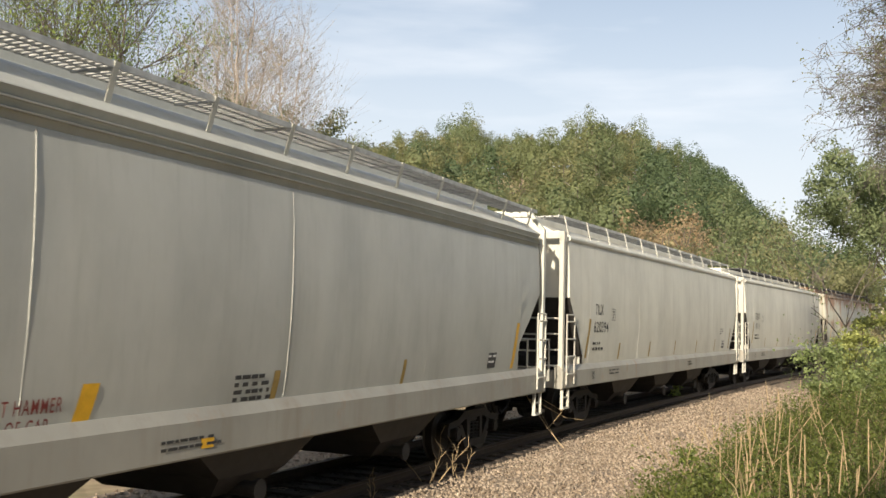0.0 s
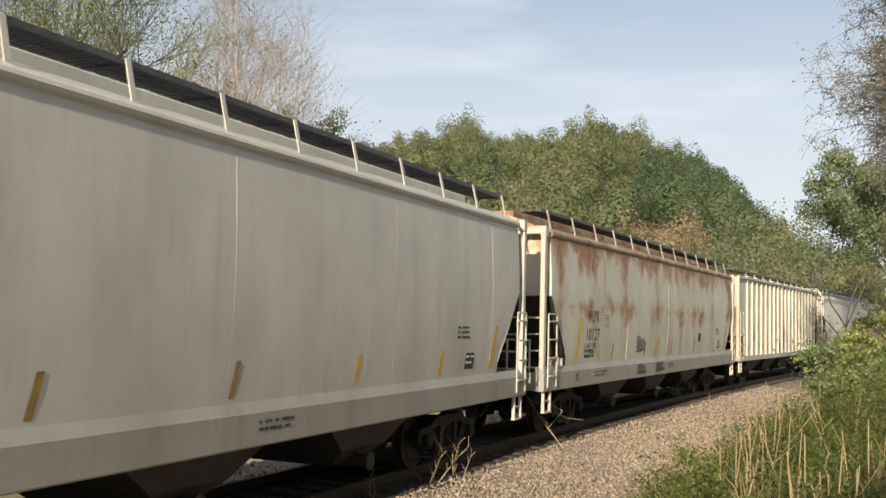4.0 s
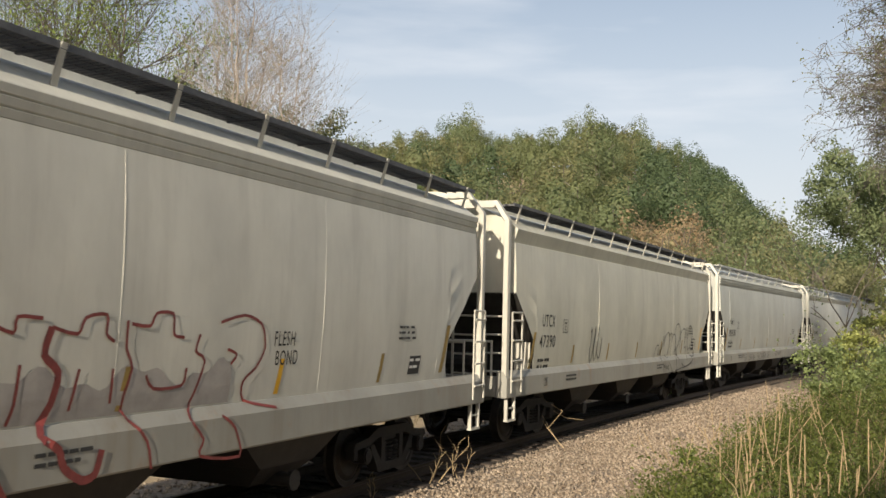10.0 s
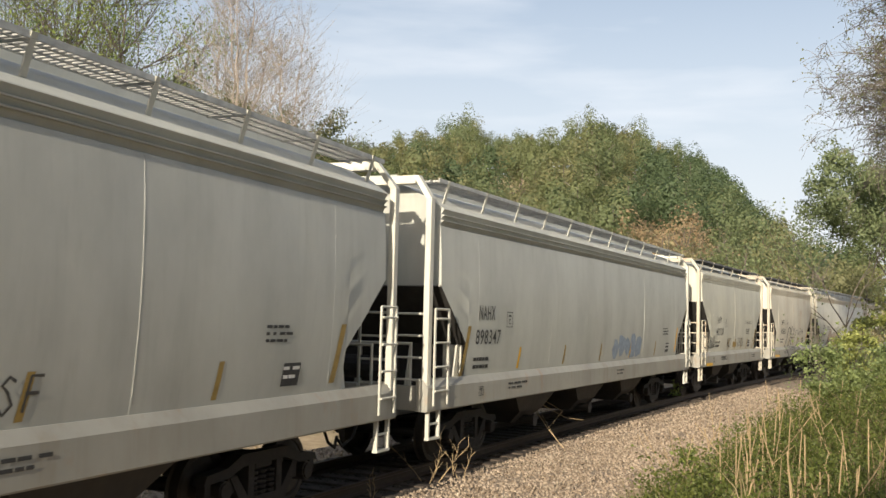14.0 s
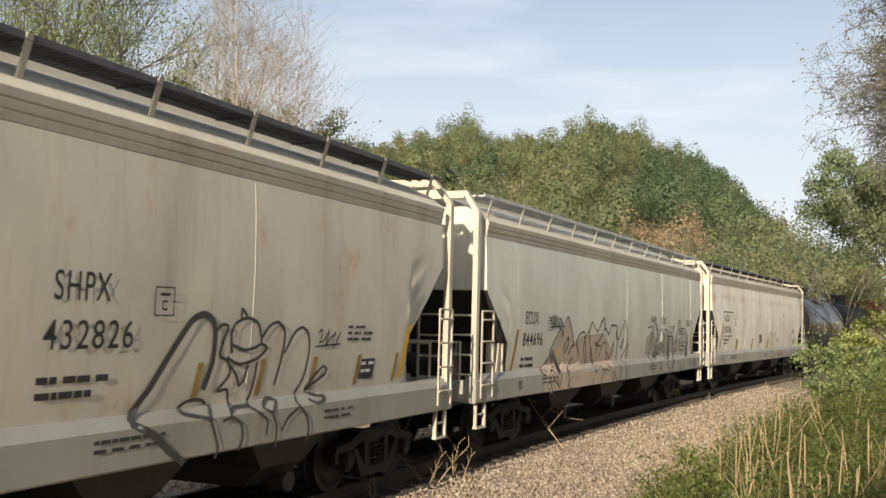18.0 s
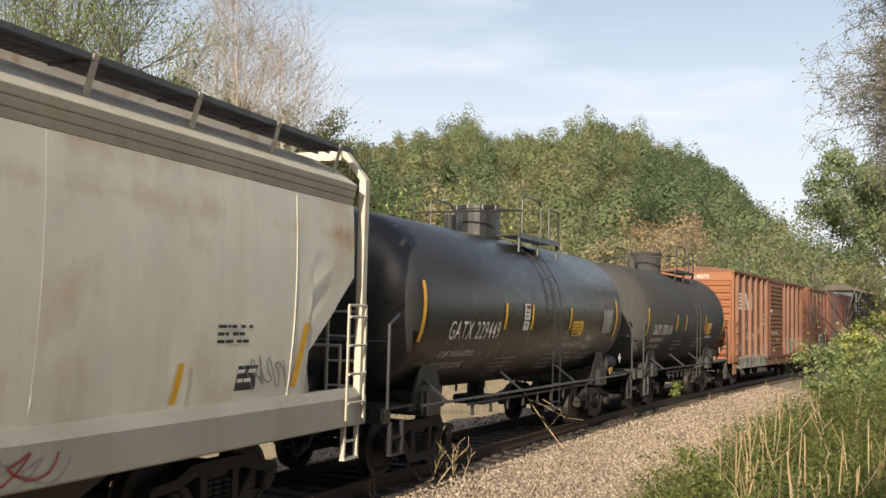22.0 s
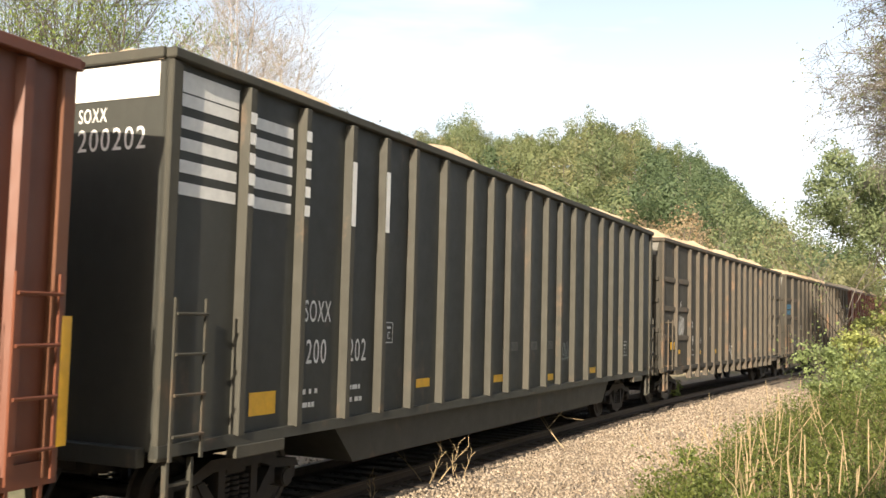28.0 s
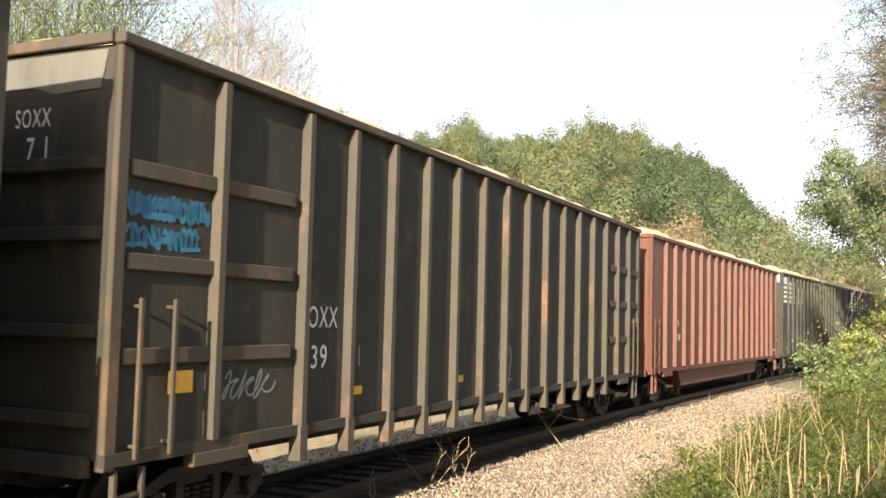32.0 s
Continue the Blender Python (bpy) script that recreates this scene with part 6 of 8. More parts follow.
def corrugated_end(mb, xe, s, w, z0, z1, n):
    """Pressed horizontal ridges on a car's end."""
    for i in range(n):
        z = z0 + (i + 0.5) * (z1 - z0) / n
        k = (z1 - z0) / n * 0.36
        mb.loft([[(xe, y, z - k), (xe + s * 0.07, y, z - k * 0.3), (xe + s * 0.07, y, z + k * 0.3), (xe, y, z + k)] for y in (-w, w)])
    return mb


def box_car(uf, ur, label, mat, end_mat, door_style):
    """A steel boxcar with outside posts, sliding door and ribbed ends."""
    a = (ur - uf) / 2 - 1.9
    car, L = car_root("boxcar", label, "freight car", uf, ur, a, "boxcars of the train")
    h = L / 2
    part("body", Mb().box(-h, h, -1.46, 1.46, 1.05, 4.55), mat, car)
    roof = [(-1.56, 4.52), (-1.58, 4.6), (-0.8, 4.72), (0, 4.76), (0.8, 4.72), (1.58, 4.6), (1.56, 4.52)]
    part("roof", Mb().loft([[(x, y, z) for y, z in roof] for x in (-h - 0.03, h + 0.03)]), mat, car)
    for s in (-1, 1):
        part("top_chord", Mb().box(-h + 0.01, h - 0.01, s * 1.52 - 0.06, s * 1.52 + 0.06, 4.515, 4.62, 0.01), mat, car)
        part("side_sill", Mb().prism([(-h, 1.0), (-h, 1.2), (h, 1.2), (h, 1.0), (h - 2.6, 0.98), (h - 3.0, 0.74), (-h + 3.0, 0.74), (-h + 2.6, 0.98)], "y", s * 1.48 - 0.03, s * 1.48 + 0.03), mat, car)
        for x in (-7.11, -6.0, -4.85, -3.75, -2.63, -1.62, 2.52, 3.54, 4.7, 5.88, 7.02):
            if door_style == "plug" and x == 2.52:
                x = 2.25
            out = 1.58 if door_style == "ridged" else 1.53
            part("side_post", Mb().prism([(x - 0.085, s * 1.46), (x - 0.05, s * out), (x + 0.05, s * out), (x + 0.085, s * 1.46)], "z", 1.12, 4.5), mat, car)
        d = part("door", Mb().box(-1.36, 1.88, s * 1.525 - 0.035, s * 1.525 + 0.035, 1.14, 4.44, 0.01), mat, car, "sliding steel door with pressed ridges")
        if door_style == "ridged":
            for i in range(16):
                if i == 9 or i == 4:
                    continue
                z = 1.42 + i * 0.185
                part("door_ridge", Mb().loft([[(x, s * 1.56, z), (x, s * 1.60, z + 0.05), (x, s * 1.60, z + 0.09), (x, s * 1.56, z + 0.13)] for x in (-1.2, 1.72)]), mat, d)
        else:
            for z in (1.9, 2.9, 3.8):
                part("door_ridge", Mb().box(-1.25, 1.78, s * 1.58 - 0.02, s * 1.58 + 0.02, z, z + 0.09), mat, d)
        for x in (-1.22, 1.75):
            part("door_lock_rod", Mb().rod((x, s * 1.6, 1.2), (x, s * 1.6, 4.4), 0.025, 8), mat, d)
        part("door_latch", Mb().box(-1.28, -1.16, s * 1.6 - 0.03, s * 1.6 + 0.03, 2.6, 2.9), mat, d)
        part("door_track", Mb().box(-1.6, 5.2 if door_style == "ridged" else 2.2, s * 1.55 - 0.03, s * 1.55 + 0.03, 1.06, 1.13), mat, car)
        part("door_track", Mb().box(-1.6, 2.2, s * 1.55 - 0.04, s * 1.55 + 0.04, 4.45, 4.51), mat, car)
        for q in (-1, 1):
            xe = q * h
            part("corner_post", Mb().box(min(xe, xe - q * 0.16), max(xe, xe - q * 0.16), s * 1.47 - 0.06, s * 1.47 + 0.06, 1.05, 4.53, 0.015), end_mat, car)
            part("ladder", ladder(Mb(), xe - q * 0.1, xe - q * 0.58, s * 1.56, 1.05, 2.75, 4), mat, car)
            mb = Mb()
            stirrup(mb, xe - q * 0.34, s * 1.48, 1.02)
            part("sill_step", mb, mat, car)
    for q in (-1, 1):
        xe = q * h
        ew = part("end_wall", Mb().box(min(xe, xe + q * 0.012), max(xe, xe + q * 0.012), -1.4, 1.4, 1.16, 4.2).box(min(xe, xe + q * 0.05), max(xe, xe + q * 0.05), -1.46, 1.46, 4.2, 4.53, 0.01), end_mat, car, "ribbed steel car end")
        for i in range(11):
            part("end_ridge", corrugated_end(Mb(), xe + q * 0.01, q, 1.38, 1.2 + i * 3.0 / 11, 1.2 + (i + 1) * 3.0 / 11, 1), end_mat, ew)
        part("end_sill", Mb().box(min(xe, xe + q * 0.1), max(xe, xe + q * 0.1), -1.44, 1.44, 0.98, 1.16, 0.01), mat, car)
        part("ladder", end_ladder(Mb(), xe + q * 0.12, -1.38, -0.95, 1.1, 2.75, 4), end_mat, car)
        coupler(car, xe + q * 0.05)
        truck(car, q * a, True)
    part("centre_sill", Mb().box(-h + 0.3, h - 0.3, -0.3, 0.3, 0.72, 1.05), STEEL, car)
    prof = lambda z: 1.51 if z < 1.2 else 1.46
    return car, prof, h


def chip_gondola(uf, ur, label, mat, rib_mat, first, pitch, deep_ribs, panels=True, top=5.0, posts=()):
    """A tall open gondola heaped with wood chips, close outside posts."""
    a = (ur - uf) / 2 - 1.9
    car, L = car_root("wood_chip_gondola", label, "freight car", uf, ur, a, "wood chip gondolas of the train")
    h = L / 2
    w, zb = 1.46, 1.1
    part("floor_plate", Mb().box(-h + 0.04, h - 0.04, -w + 0.02, w - 0.02, zb, zb + 0.06), mat, car)
    for s in (-1, 1):
        part("side_wall", Mb().box(-h, h, s * w - 0.02, s * w + 0.02, zb, top), mat, car)
        part("end_wall", Mb().box(min(s * h, s * h - s * 0.04), max(s * h, s * h - s * 0.04), -w + 0.02, w - 0.02, zb, top), mat, car)
    for s in (-1, 1):
        part("top_rim", Mb().box(-h - 0.02, h + 0.02, s * (w + 0.03) - 0.09, s * (w + 0.03) + 0.09, top, top + 0.11, 0.015), rib_mat, car)
        part("side_sill", Mb().box(-h, h, s * (w + 0.05) - 0.05, s * (w + 0.05) + 0.05, zb - 0.06, zb + 0.06), mat, car)
        spots_ = list(posts)
        x = first
        while not posts and x < h - 0.6:
            spots_.append(x)
            x += pitch * (1.5 if panels and x == first else 1)
        for x in spots_:
            zlow = 0.74 if deep_ribs and abs(x) < h - 2.6 else zb + 0.02
            m2 = Mb().prism([(x - 0.085, s * w), (x - 0.05, s * (w + 0.13)), (x + 0.05, s * (w + 0.13)), (x + 0.085, s * w)], "z", zb + 0.05, top - 0.03)
            if zlow < zb:
                m2.loft([[(x + k, s * (w + q), z) for k, q in ((-0.11, 0), (-0.075, 0.14), (0.075, 0.14), (0.11, 0))] for z in (zb + 0.05, zlow)][::-1])
            part("side_post", m2, rib_mat, car)
        for q in (-1, 1):
            xe = q * h
            part("corner_post", Mb().box(min(xe, xe - q * 0.16), max(xe, xe - q * 0.16), s * (w + 0.02) - 0.06, s * (w + 0.02) + 0.06, zb - 0.1, top, 0.015), rib_mat, car)
            if panels:
                for z in (3.72, 2.84, 1.95):
                    part("side_stiffener", Mb().box(min(xe - q * 0.2, xe - q * 2.9), max(xe - q * 0.2, xe - q * 2.9), s * (w + 0.035) - 0.035, s * (w + 0.035) + 0.035, z, z + 0.16, 0.012), rib_mat, car)
            if panels:
                for k in (0.35, 0.82):
                    part("grab_post", Mb().box(xe - q * k - 0.025, xe - q * k + 0.025, s * (w + 0.13) - 0.02, s * (w + 0.13) + 0.02, 1.08, 2.58, 0.006).rod((xe - q * k, s * w, 2.5), (xe - q * k, s * (w + 0.13), 2.5), 0.02).rod((xe - q * k, s * w, 1.2), (xe - q * k, s * (w + 0.13), 1.2), 0.02), rib_mat, car)
            else:
                part("ladder", ladder(Mb(), xe - q * 0.12, xe - q * 0.58, s * (w + 0.14), 1.0, 2.6, 4), rib_mat, car)
            m2 = Mb()
            stirrup(m2, xe - q * 0.36, s * 1.5, 1.0, 0.36, 0.5)
            part("sill_step", m2, rib_mat, car)
            part("jacking_pad", Mb().box(min(xe - q * 1.2, xe - q * 2.1), max(xe - q * 1.2, xe - q * 2.1), s * 1.5 - 0.07, s * 1.5 + 0.07, 0.9, 1.04, 0.01), rib_mat, car)
    for q in (-1, 1):
        xe = q * h
        part("top_rim", Mb().box(min(xe, xe + q * 0.07), max(xe, xe + q * 0.07), -w, w, top, top + 0.11, 0.01), rib_mat, car)
        for z in (1.4, 2.2, 3.1, 3.75) if panels else ():
            part("end_stiffener", Mb().box(min(xe, xe + q * 0.1), max(xe, xe + q * 0.1), -1.4, 1.4, z, z + 0.12, 0.01), mat, car)
        part("ladder", end_ladder(Mb(), xe + q * 0.13, 0.92, 1.36, 1.1, 4.6, 10), rib_mat, car)
        part("end_sill", Mb().box(min(xe, xe + q * 0.12), max(xe, xe + q * 0.12), -1.4, 1.4, 0.95, 1.14, 0.01), mat, car)
        coupler(car, xe + q * 0.05)
        truck(car, q * a, True)
    if deep_ribs:
        part("centre_sill", Mb().box(-h + 0.4, h - 0.4, -0.35, 0.35, 0.7, 1.1), STEEL, car)
    else:
        part("drop_floor", Mb().prism([(-a + 1.6, 1.1), (-a + 2.2, 0.5), (a - 2.2, 0.5), (a - 1.6, 1.1)], "y", -1.3, 1.3), mat, car)
        part("centre_sill", Mb().box(-h + 0.4, h - 0.4, -0.3, 0.3, 0.72, 1.1), STEEL, car)
    # the load
    r = np.random.default_rng(int(uf))
    nx, ny = 110, 9
    xs_, ys_ = np.linspace(-h + 0.05, h - 0.05, nx), np.linspace(-w + 0.04, w - 0.04, ny)
    gx_, gy_ = np.meshgrid(xs_, ys_, indexing="ij")
    lump = 0.17 + 0.1 * np.sin(gx_ * 1.9 + int(uf)) * np.sin(gx_ * 0.63) + 0.05 * np.sin(gx_ * 5.1 + gy_ * 3)
    gz_ = top + 0.02 + (lump * 1.3 + 0.2) * (1 - (np.abs(gy_) / w) ** 3) * np.clip((h - np.abs(gx_)) / 1.2, 0, 1) ** 0.6 + r.normal(0, 0.022, gx_.shape)
    gz_ = np.where(np.abs(gy_) > w - 0.05, top - 0.05, gz_)
    ii_ = np.arange(nx * ny).reshape(nx, ny)
    fc = np.stack([ii_[:-1, :-1], ii_[1:, :-1], ii_[1:, 1:], ii_[:-1, 1:]], -1).reshape(-1, 4)
    load = part("wood_chip_load", raw_mesh("wood_chip_load", np.stack([gx_, gy_, gz_], -1).reshape(-1, 3), fc, [CHIPS]), None, car, "heaped load of pale wood chips")
    return car, (lambda z: w + 0.02), h

# ---- the train, front to back ----
GRAFF_DARK = plain("black_spray", (0.05, 0.047, 0.043), 0.6)
GRAFF_HAZE = plain("faint_grey_spray", (0.36, 0.335, 0.31), 0.6, 0, 0.2, 3.0)
GRAFF_SILVER = plain("silver_green_spray", (0.30, 0.31, 0.27), 0.55, 0, 0.3, 2.5)
GRAFF_GREY = plain("grey_spray", (0.22, 0.24, 0.23), 0.6)
GRAFF_PALE = plain("pale_silver_spray", (0.40, 0.40, 0.40), 0.5)
GRAFF_DULL = plain("dull_grey_green_spray", (0.155, 0.16, 0.125), 0.6, 0, 0.3, 3.0)
GRAFF_OLIVE = plain("olive_spray", (0.11, 0.10, 0.065), 0.6, 0, 0.3, 3.0)
GRAFF_TEAL = plain("teal_spray", (0.10, 0.24, 0.25), 0.6)
GRAFF_BLUE = plain("blue_spray", (0.03, 0.16, 0.28), 0.6)
GRAFF_SAGE = plain("thin_grey_green_spray", (0.335, 0.325, 0.26), 0.6, 0, 0.15, 2.0)
GRAFF_TAN = plain("tan_brown_spray", (0.40, 0.32, 0.25), 0.6, 0, 0.12, 2.0)
GRAFF_PINK = plain("pink_spray", (0.55, 0.12, 0.22), 0.6)
GRAFF_VIOLET = plain("violet_grey_spray", (0.22, 0.19, 0.26), 0.6)


def dress(made, marks, number, x, zt, seed, strip=True, ink=None, h=0.24, mark_x=None, narrow=0.79):
    """Reporting mark, number, load data, reflectors and panels on a hopper's side."""
    car, prof, half = made
    ink = ink or INK
    sp = side_prof(prof)
    letters(car, marks, x, zt - h, h, ink, prof, squeeze=narrow)
    letters(car, number, x - 0.08, zt - h - 0.42, h, ink, prof, squeeze=1.0)
    bars(car, x - 0.1, zt - 0.95, 0.75, 2, ink, prof, 0.06, 0.13, seed)
    box_mark(car, x + 1.25 if mark_x is None else mark_x, zt - 0.36, 0.27, 0.27, ink, prof)
    if strip:
        patch(car, x - 0.62, x - 0.50, zt - 1.25, zt - 0.35, OCHRE, prof, slant=0.22, label="faded yellow reflective strip")
    r = random.Random(seed)
    for k in range(5):
        xx = x + 1.9 + k * (2 * half - 5.5) / 5
        patch(car, xx, xx + 0.09, 1.55, 1.95, YELLOW if r.random() < 0.25 else OCHRE, prof, slant=0.08, n=2)
    bars(car, half - 3.4, 2.3, 0.6, 3, ink, prof, 0.035, 0.08, seed + 1)
    dark_panel(car, half - 3.0, 1.62, prof)
    bars(car, -half + 3.2, 1.28, 0.9, 2, ink, sp, 0.035, 0.08, seed + 2)
    bars(car, 1.0 + r.uniform(-2, 2), 1.26, 0.7, 2, ink, sp, 0.035, 0.08, seed + 3)
    box_mark(car, -half + 1.9, 1.16, 0.18, 0.14, ink, sp)
    patch(car, half - 1.85, half - 1.72, 1.6, 2.35, OCHRE if seed % 2 else YELLOW, prof, slant=0.2, label="yellow reflective strip")


def end_number(car, half, marks, number, z=4.3, yc=-0.6, h=0.14):
    """Mark and number on the leading end."""
    for text, zz in ((marks, z), (number, z - 0.19)):
        if not text:
            continue
        ob = letters(car, text, 0, 0, h, INK, lambda q: 0.0, squeeze=0.85)
        xs = [v.co.x for v in ob.data.vertices]
        mid = (min(xs) + max(xs)) / 2
        for v in ob.data.vertices:
            v.co = Vector((-half + 0.395, yc - (v.co.x - mid), zz + v.co.z))


c = covered_hopper(0.3, 19.29, "grey covered hopper with fluted eaves and red lettering", GREY, "round", GREY_PALE, GRATE)
letters(c[0], "DO NOT HAMMER", -4.43, 1.6, 0.12, INK_RED, c[1])
letters(c[0], "ON SIDE OF CAR", -4.47, 1.43, 0.12, INK_RED, c[1])
patch(c[0], -3.25, -3.05, 1.42, 1.82, YELLOW, c[1], slant=0.1)
patch(c[0], -0.3, -0.18, 1.42, 1.82, OCHRE, c[1], slant=0.06)
patch(c[0], 3.0, 3.1, 1.5, 1.85, OCHRE, c[1], slant=0.06)
bars(c[0], -0.98, 1.75, 0.7, 4, INK, c[1], 0.045, 0.08, 3)
dark_panel(c[0], 6.4, 1.6, c[1])
patch(c[0], 7.6, 7.75, 1.55, 2.4, YELLOW, c[1], slant=0.2)
patch(c[0], -1.6, -1.4, 1.1, 1.2, YELLOW, side_prof(c[1]), "yellow_mark")
bars(c[0], -2.2, 1.2, 1.0, 2, INK, side_prof(c[1]), 0.03, 0.07, 4)

c = covered_hopper(20.44, 39.99, "pale grey covered hopper with black lettering", GREY_PALE, "plainband", WHITE, GRATE, post_slant=False, cut=(1.02, 2.97, 1.66))
dress(c, "TILX", "620394", -7.61, 2.88, 11)
end_number(c[0], c[2], "TILX", "620394")
c = covered_hopper(40.91, 59.9, "pale grey covered hopper with dark roof walk", GREY_PALE, "plainband", WHITE, GRATE_DARK, post_slant=False, cut=(1.02, 2.97, 1.66))
dress(c, "EQUX", "18111", -7.26, 3.0, 12)
end_number(c[0], c[2], "EQUX", "18111")
c = covered_hopper(61.0, 81.02, "grey covered hopper streaked with heavy brown rust", GREY_RUSTY, "plainband", WHITE_RUSTY, GRATE_DARK, ROOF_RUSTY, post_slant=False, cut=(1.02, 2.97, 1.66))
dress(c, "WLPX", "10127", -7.28, 2.72, 13, strip=False, h=0.26)
patch(c[0], -8.02, -7.88, 1.55, 2.55, YELLOW, c[1], slant=0.25, label="yellow reflective strip")
letters(c[0], "LD LMT 219800", -7.43, 1.86, 0.1, INK, c[1], squeeze=0.8)
letters(c[0], "LT WT 66800", -7.43, 1.71, 0.1, INK, c[1], squeeze=0.8)
scrawl(c[0], -3.3, -2.35, 1.65, 2.15, INK, c[1], 2, loops=6)
scrawl(c[0], -3.38, -2.5, 1.1, 1.38, INK, side_prof(c[1]), 3, loops=6)
scrawl(c[0], -1.5, -0.5, 1.1, 1.4, INK, side_prof(c[1]), 4, loops=7)
patch(c[0], 3.95, 4.3, 1.9, 2.17, INK, c[1], "dark_panel", n=1)
patch(c[0], -1.16, -1.02, 1.68, 2.1, YELLOW, c[1], slant=0.12, label="yellow reflective strip")

c = ribbed_hopper(81.87, 101.14, "grey covered hopper with cream vertical side posts", GREY, POST_CREAM)
letters(c[0], "TEIX", -7.76, 2.22, 0.21, INK, c[1], squeeze=0.62)
letters(c[0], "5931", -6.84, 2.22, 0.21, INK, c[1], squeeze=0.66)
box_mark(c[0], -5.8, 2.2, 0.26, 0.26, INK, c[1])
for i, (x, z) in enumerate(((-7.75, 1.56), (-7.75, 1.34), (-6.85, 1.56), (-6.85, 1.34), (-5.98, 1.58), (-5.98, 1.38))):
    letters(c[0], ("LD LMT", "LT WT", "194200 LBS", "66600 LBS", "88100 KGS", "31100 KGS")[i], x, z, 0.12, INK, c[1], squeeze=0.55)
for i, ch in enumerate("MOSA"):
    letters(c[0], ch, -5.05 + i * 0.905, 1.3, 0.42, INK, c[1], "graffiti", 0.8, "black painted letter")
scrawl(c[0], -6.8, -6.25, 1.75, 2.15, INK, c[1], 5)
scrawl(c[0], -1.55, -0.85, 1.15, 1.85, GRAFF_TEAL, c[1], 7, 0.055, 5, "teal sprayed scrawl")
scrawl(c[0], -2.3, -1.75, 1.12, 1.3, GRAFF_TEAL, c[1], 6, 0.05, 2, "teal sprayed scrawl")
fill_strip(c[0], -0.62, 0.2, 1.2, lambda x: 2.3 + 0.1 * math.sin(x * 9), plain("faint_blue_spray", (0.27, 0.29, 0.31), 0.6), c[1])
sketch(c[0], [[(-0.55, 1.15), (-0.5, 1.4), (-0.68, 1.75), (-0.7, 1.95), (-0.55, 1.82), (0.2, 1.82), (0.33, 1.95), (0.25, 1.75), (0.05, 1.4), (0.0, 1.15)], [(-0.62, 1.68), (0.2, 1.68)], [(-0.6, 1.54), (0.12, 1.54)], [(-0.5, 1.4), (0.05, 1.4)], [(-0.68, 2.0), (-0.72, 2.5)], [(-0.4, 1.85), (-0.55, 2.4), (-0.3, 2.45), (-0.3, 1.9)], [(-0.2, 1.9), (-0.1, 2.5), (0.05, 2.4), (-0.05, 2.0)], [(0.1, 1.95), (0.35, 2.5)]], INK, c[1], 0.04, "black sprayed figure")
for x, ch in ((0.33, "L"), (1.22, "O"), (2.12, "N"), (3.08, "U"), (4.03, "S")):
    letters(c[0], ch, x, 1.23, 0.44, GRAFF_DARK, c[1], "graffiti", 0.8, "thin black painted letter")
scrawl(c[0], 6.0, 6.5, 1.4, 1.95, INK, c[1], 42, loops=2)
for x, z in ((-7.75, 1.85), (-7.75, 1.24), (-4.95, 1.8), (-2.28, 1.8), (1.27, 1.8), (4.05, 1.8)):
    patch(c[0], x, x + 0.42, z, z + 0.12, YELLOW, c[1], n=1)
patch(c[0], 8.6, 9.1, 1.1, 1.2, YELLOW, lambda z: 1.565, n=1)
bars(c[0], 7.5, 2.2, 0.7, 5, INK, c[1], 0.05, 0.11, 6)
dark_panel(c[0], 6.78, 1.36, c[1])
end_number(c[0], c[2] + 0.285, "TEIX 5931", "", 3.85, -0.75)

c = covered_hopper(102.15, 120.38, "pale grey covered hopper with graffiti and dark roof walk", GREY_BRIGHT, "ribband", WHITE, GRATE_DARK, cut=(1.15, 3.15, 2.11))
dress(c, "ACFX", "40503", -6.94, 2.81, 15)
end_number(c[0], c[2], "ACFX", "40503", 3.95, -0.3)
sp = side_prof(c[1])
fill_strip(c[0], -1.45, 1.75, 1.52, lambda x: 1.86 + 0.09 * math.sin(x * 5.1) + 0.05 * math.sin(x * 13), GRAFF_HAZE, sp)
sketch(c[0], [[(-1.49, 2.33), (-1.56, 2.14), (-1.5, 2.01), (-1.39, 1.93), (-1.44, 1.71), (-1.57, 1.43), (-1.43, 1.31), (-1.22, 0.98)],
              [(-0.79, 2.31), (-0.84, 2.08), (-0.67, 1.93), (-0.72, 1.67), (-0.85, 1.43), (-0.68, 1.3), (-0.62, 1.15), (-0.42, 1.02), (-0.26, 1.05), (-0.19, 1.25)]], INK_RED, sp, 0.075, "dark red graffiti outlines")
sketch(c[0], [[(-1.44, 2.35), (-1.18, 2.26), (-1.15, 2.39), (-0.89, 2.38)],
              [(-0.79, 2.31), (-0.5, 2.25), (-0.42, 2.39), (-0.17, 2.42), (-0.16, 2.25), (-0.05, 2.18)],
              [(0.1, 2.37), (0.11, 2.12), (0.21, 1.93), (0.12, 1.56), (0.39, 1.26), (0.46, 1.0)],
              [(0.15, 2.34), (0.4, 2.32), (0.48, 2.44), (0.72, 2.44), (0.75, 2.24), (0.91, 2.21)],
              [(1.16, 2.24), (1.11, 2.07), (1.27, 1.97), (1.14, 1.63), (1.03, 1.41), (1.23, 1.19), (1.18, 1.03), (1.85, 0.95), (1.76, 1.25), (1.54, 1.4)],
              [(-1.08, 2.01), (-1.1, 1.69), (-1.15, 1.53)],
              [(-0.44, 1.95), (-0.51, 1.6)],
              [(-0.03, 1.94), (-0.03, 1.63)]], INK_RED, sp, 0.032, "dark red graffiti outlines")
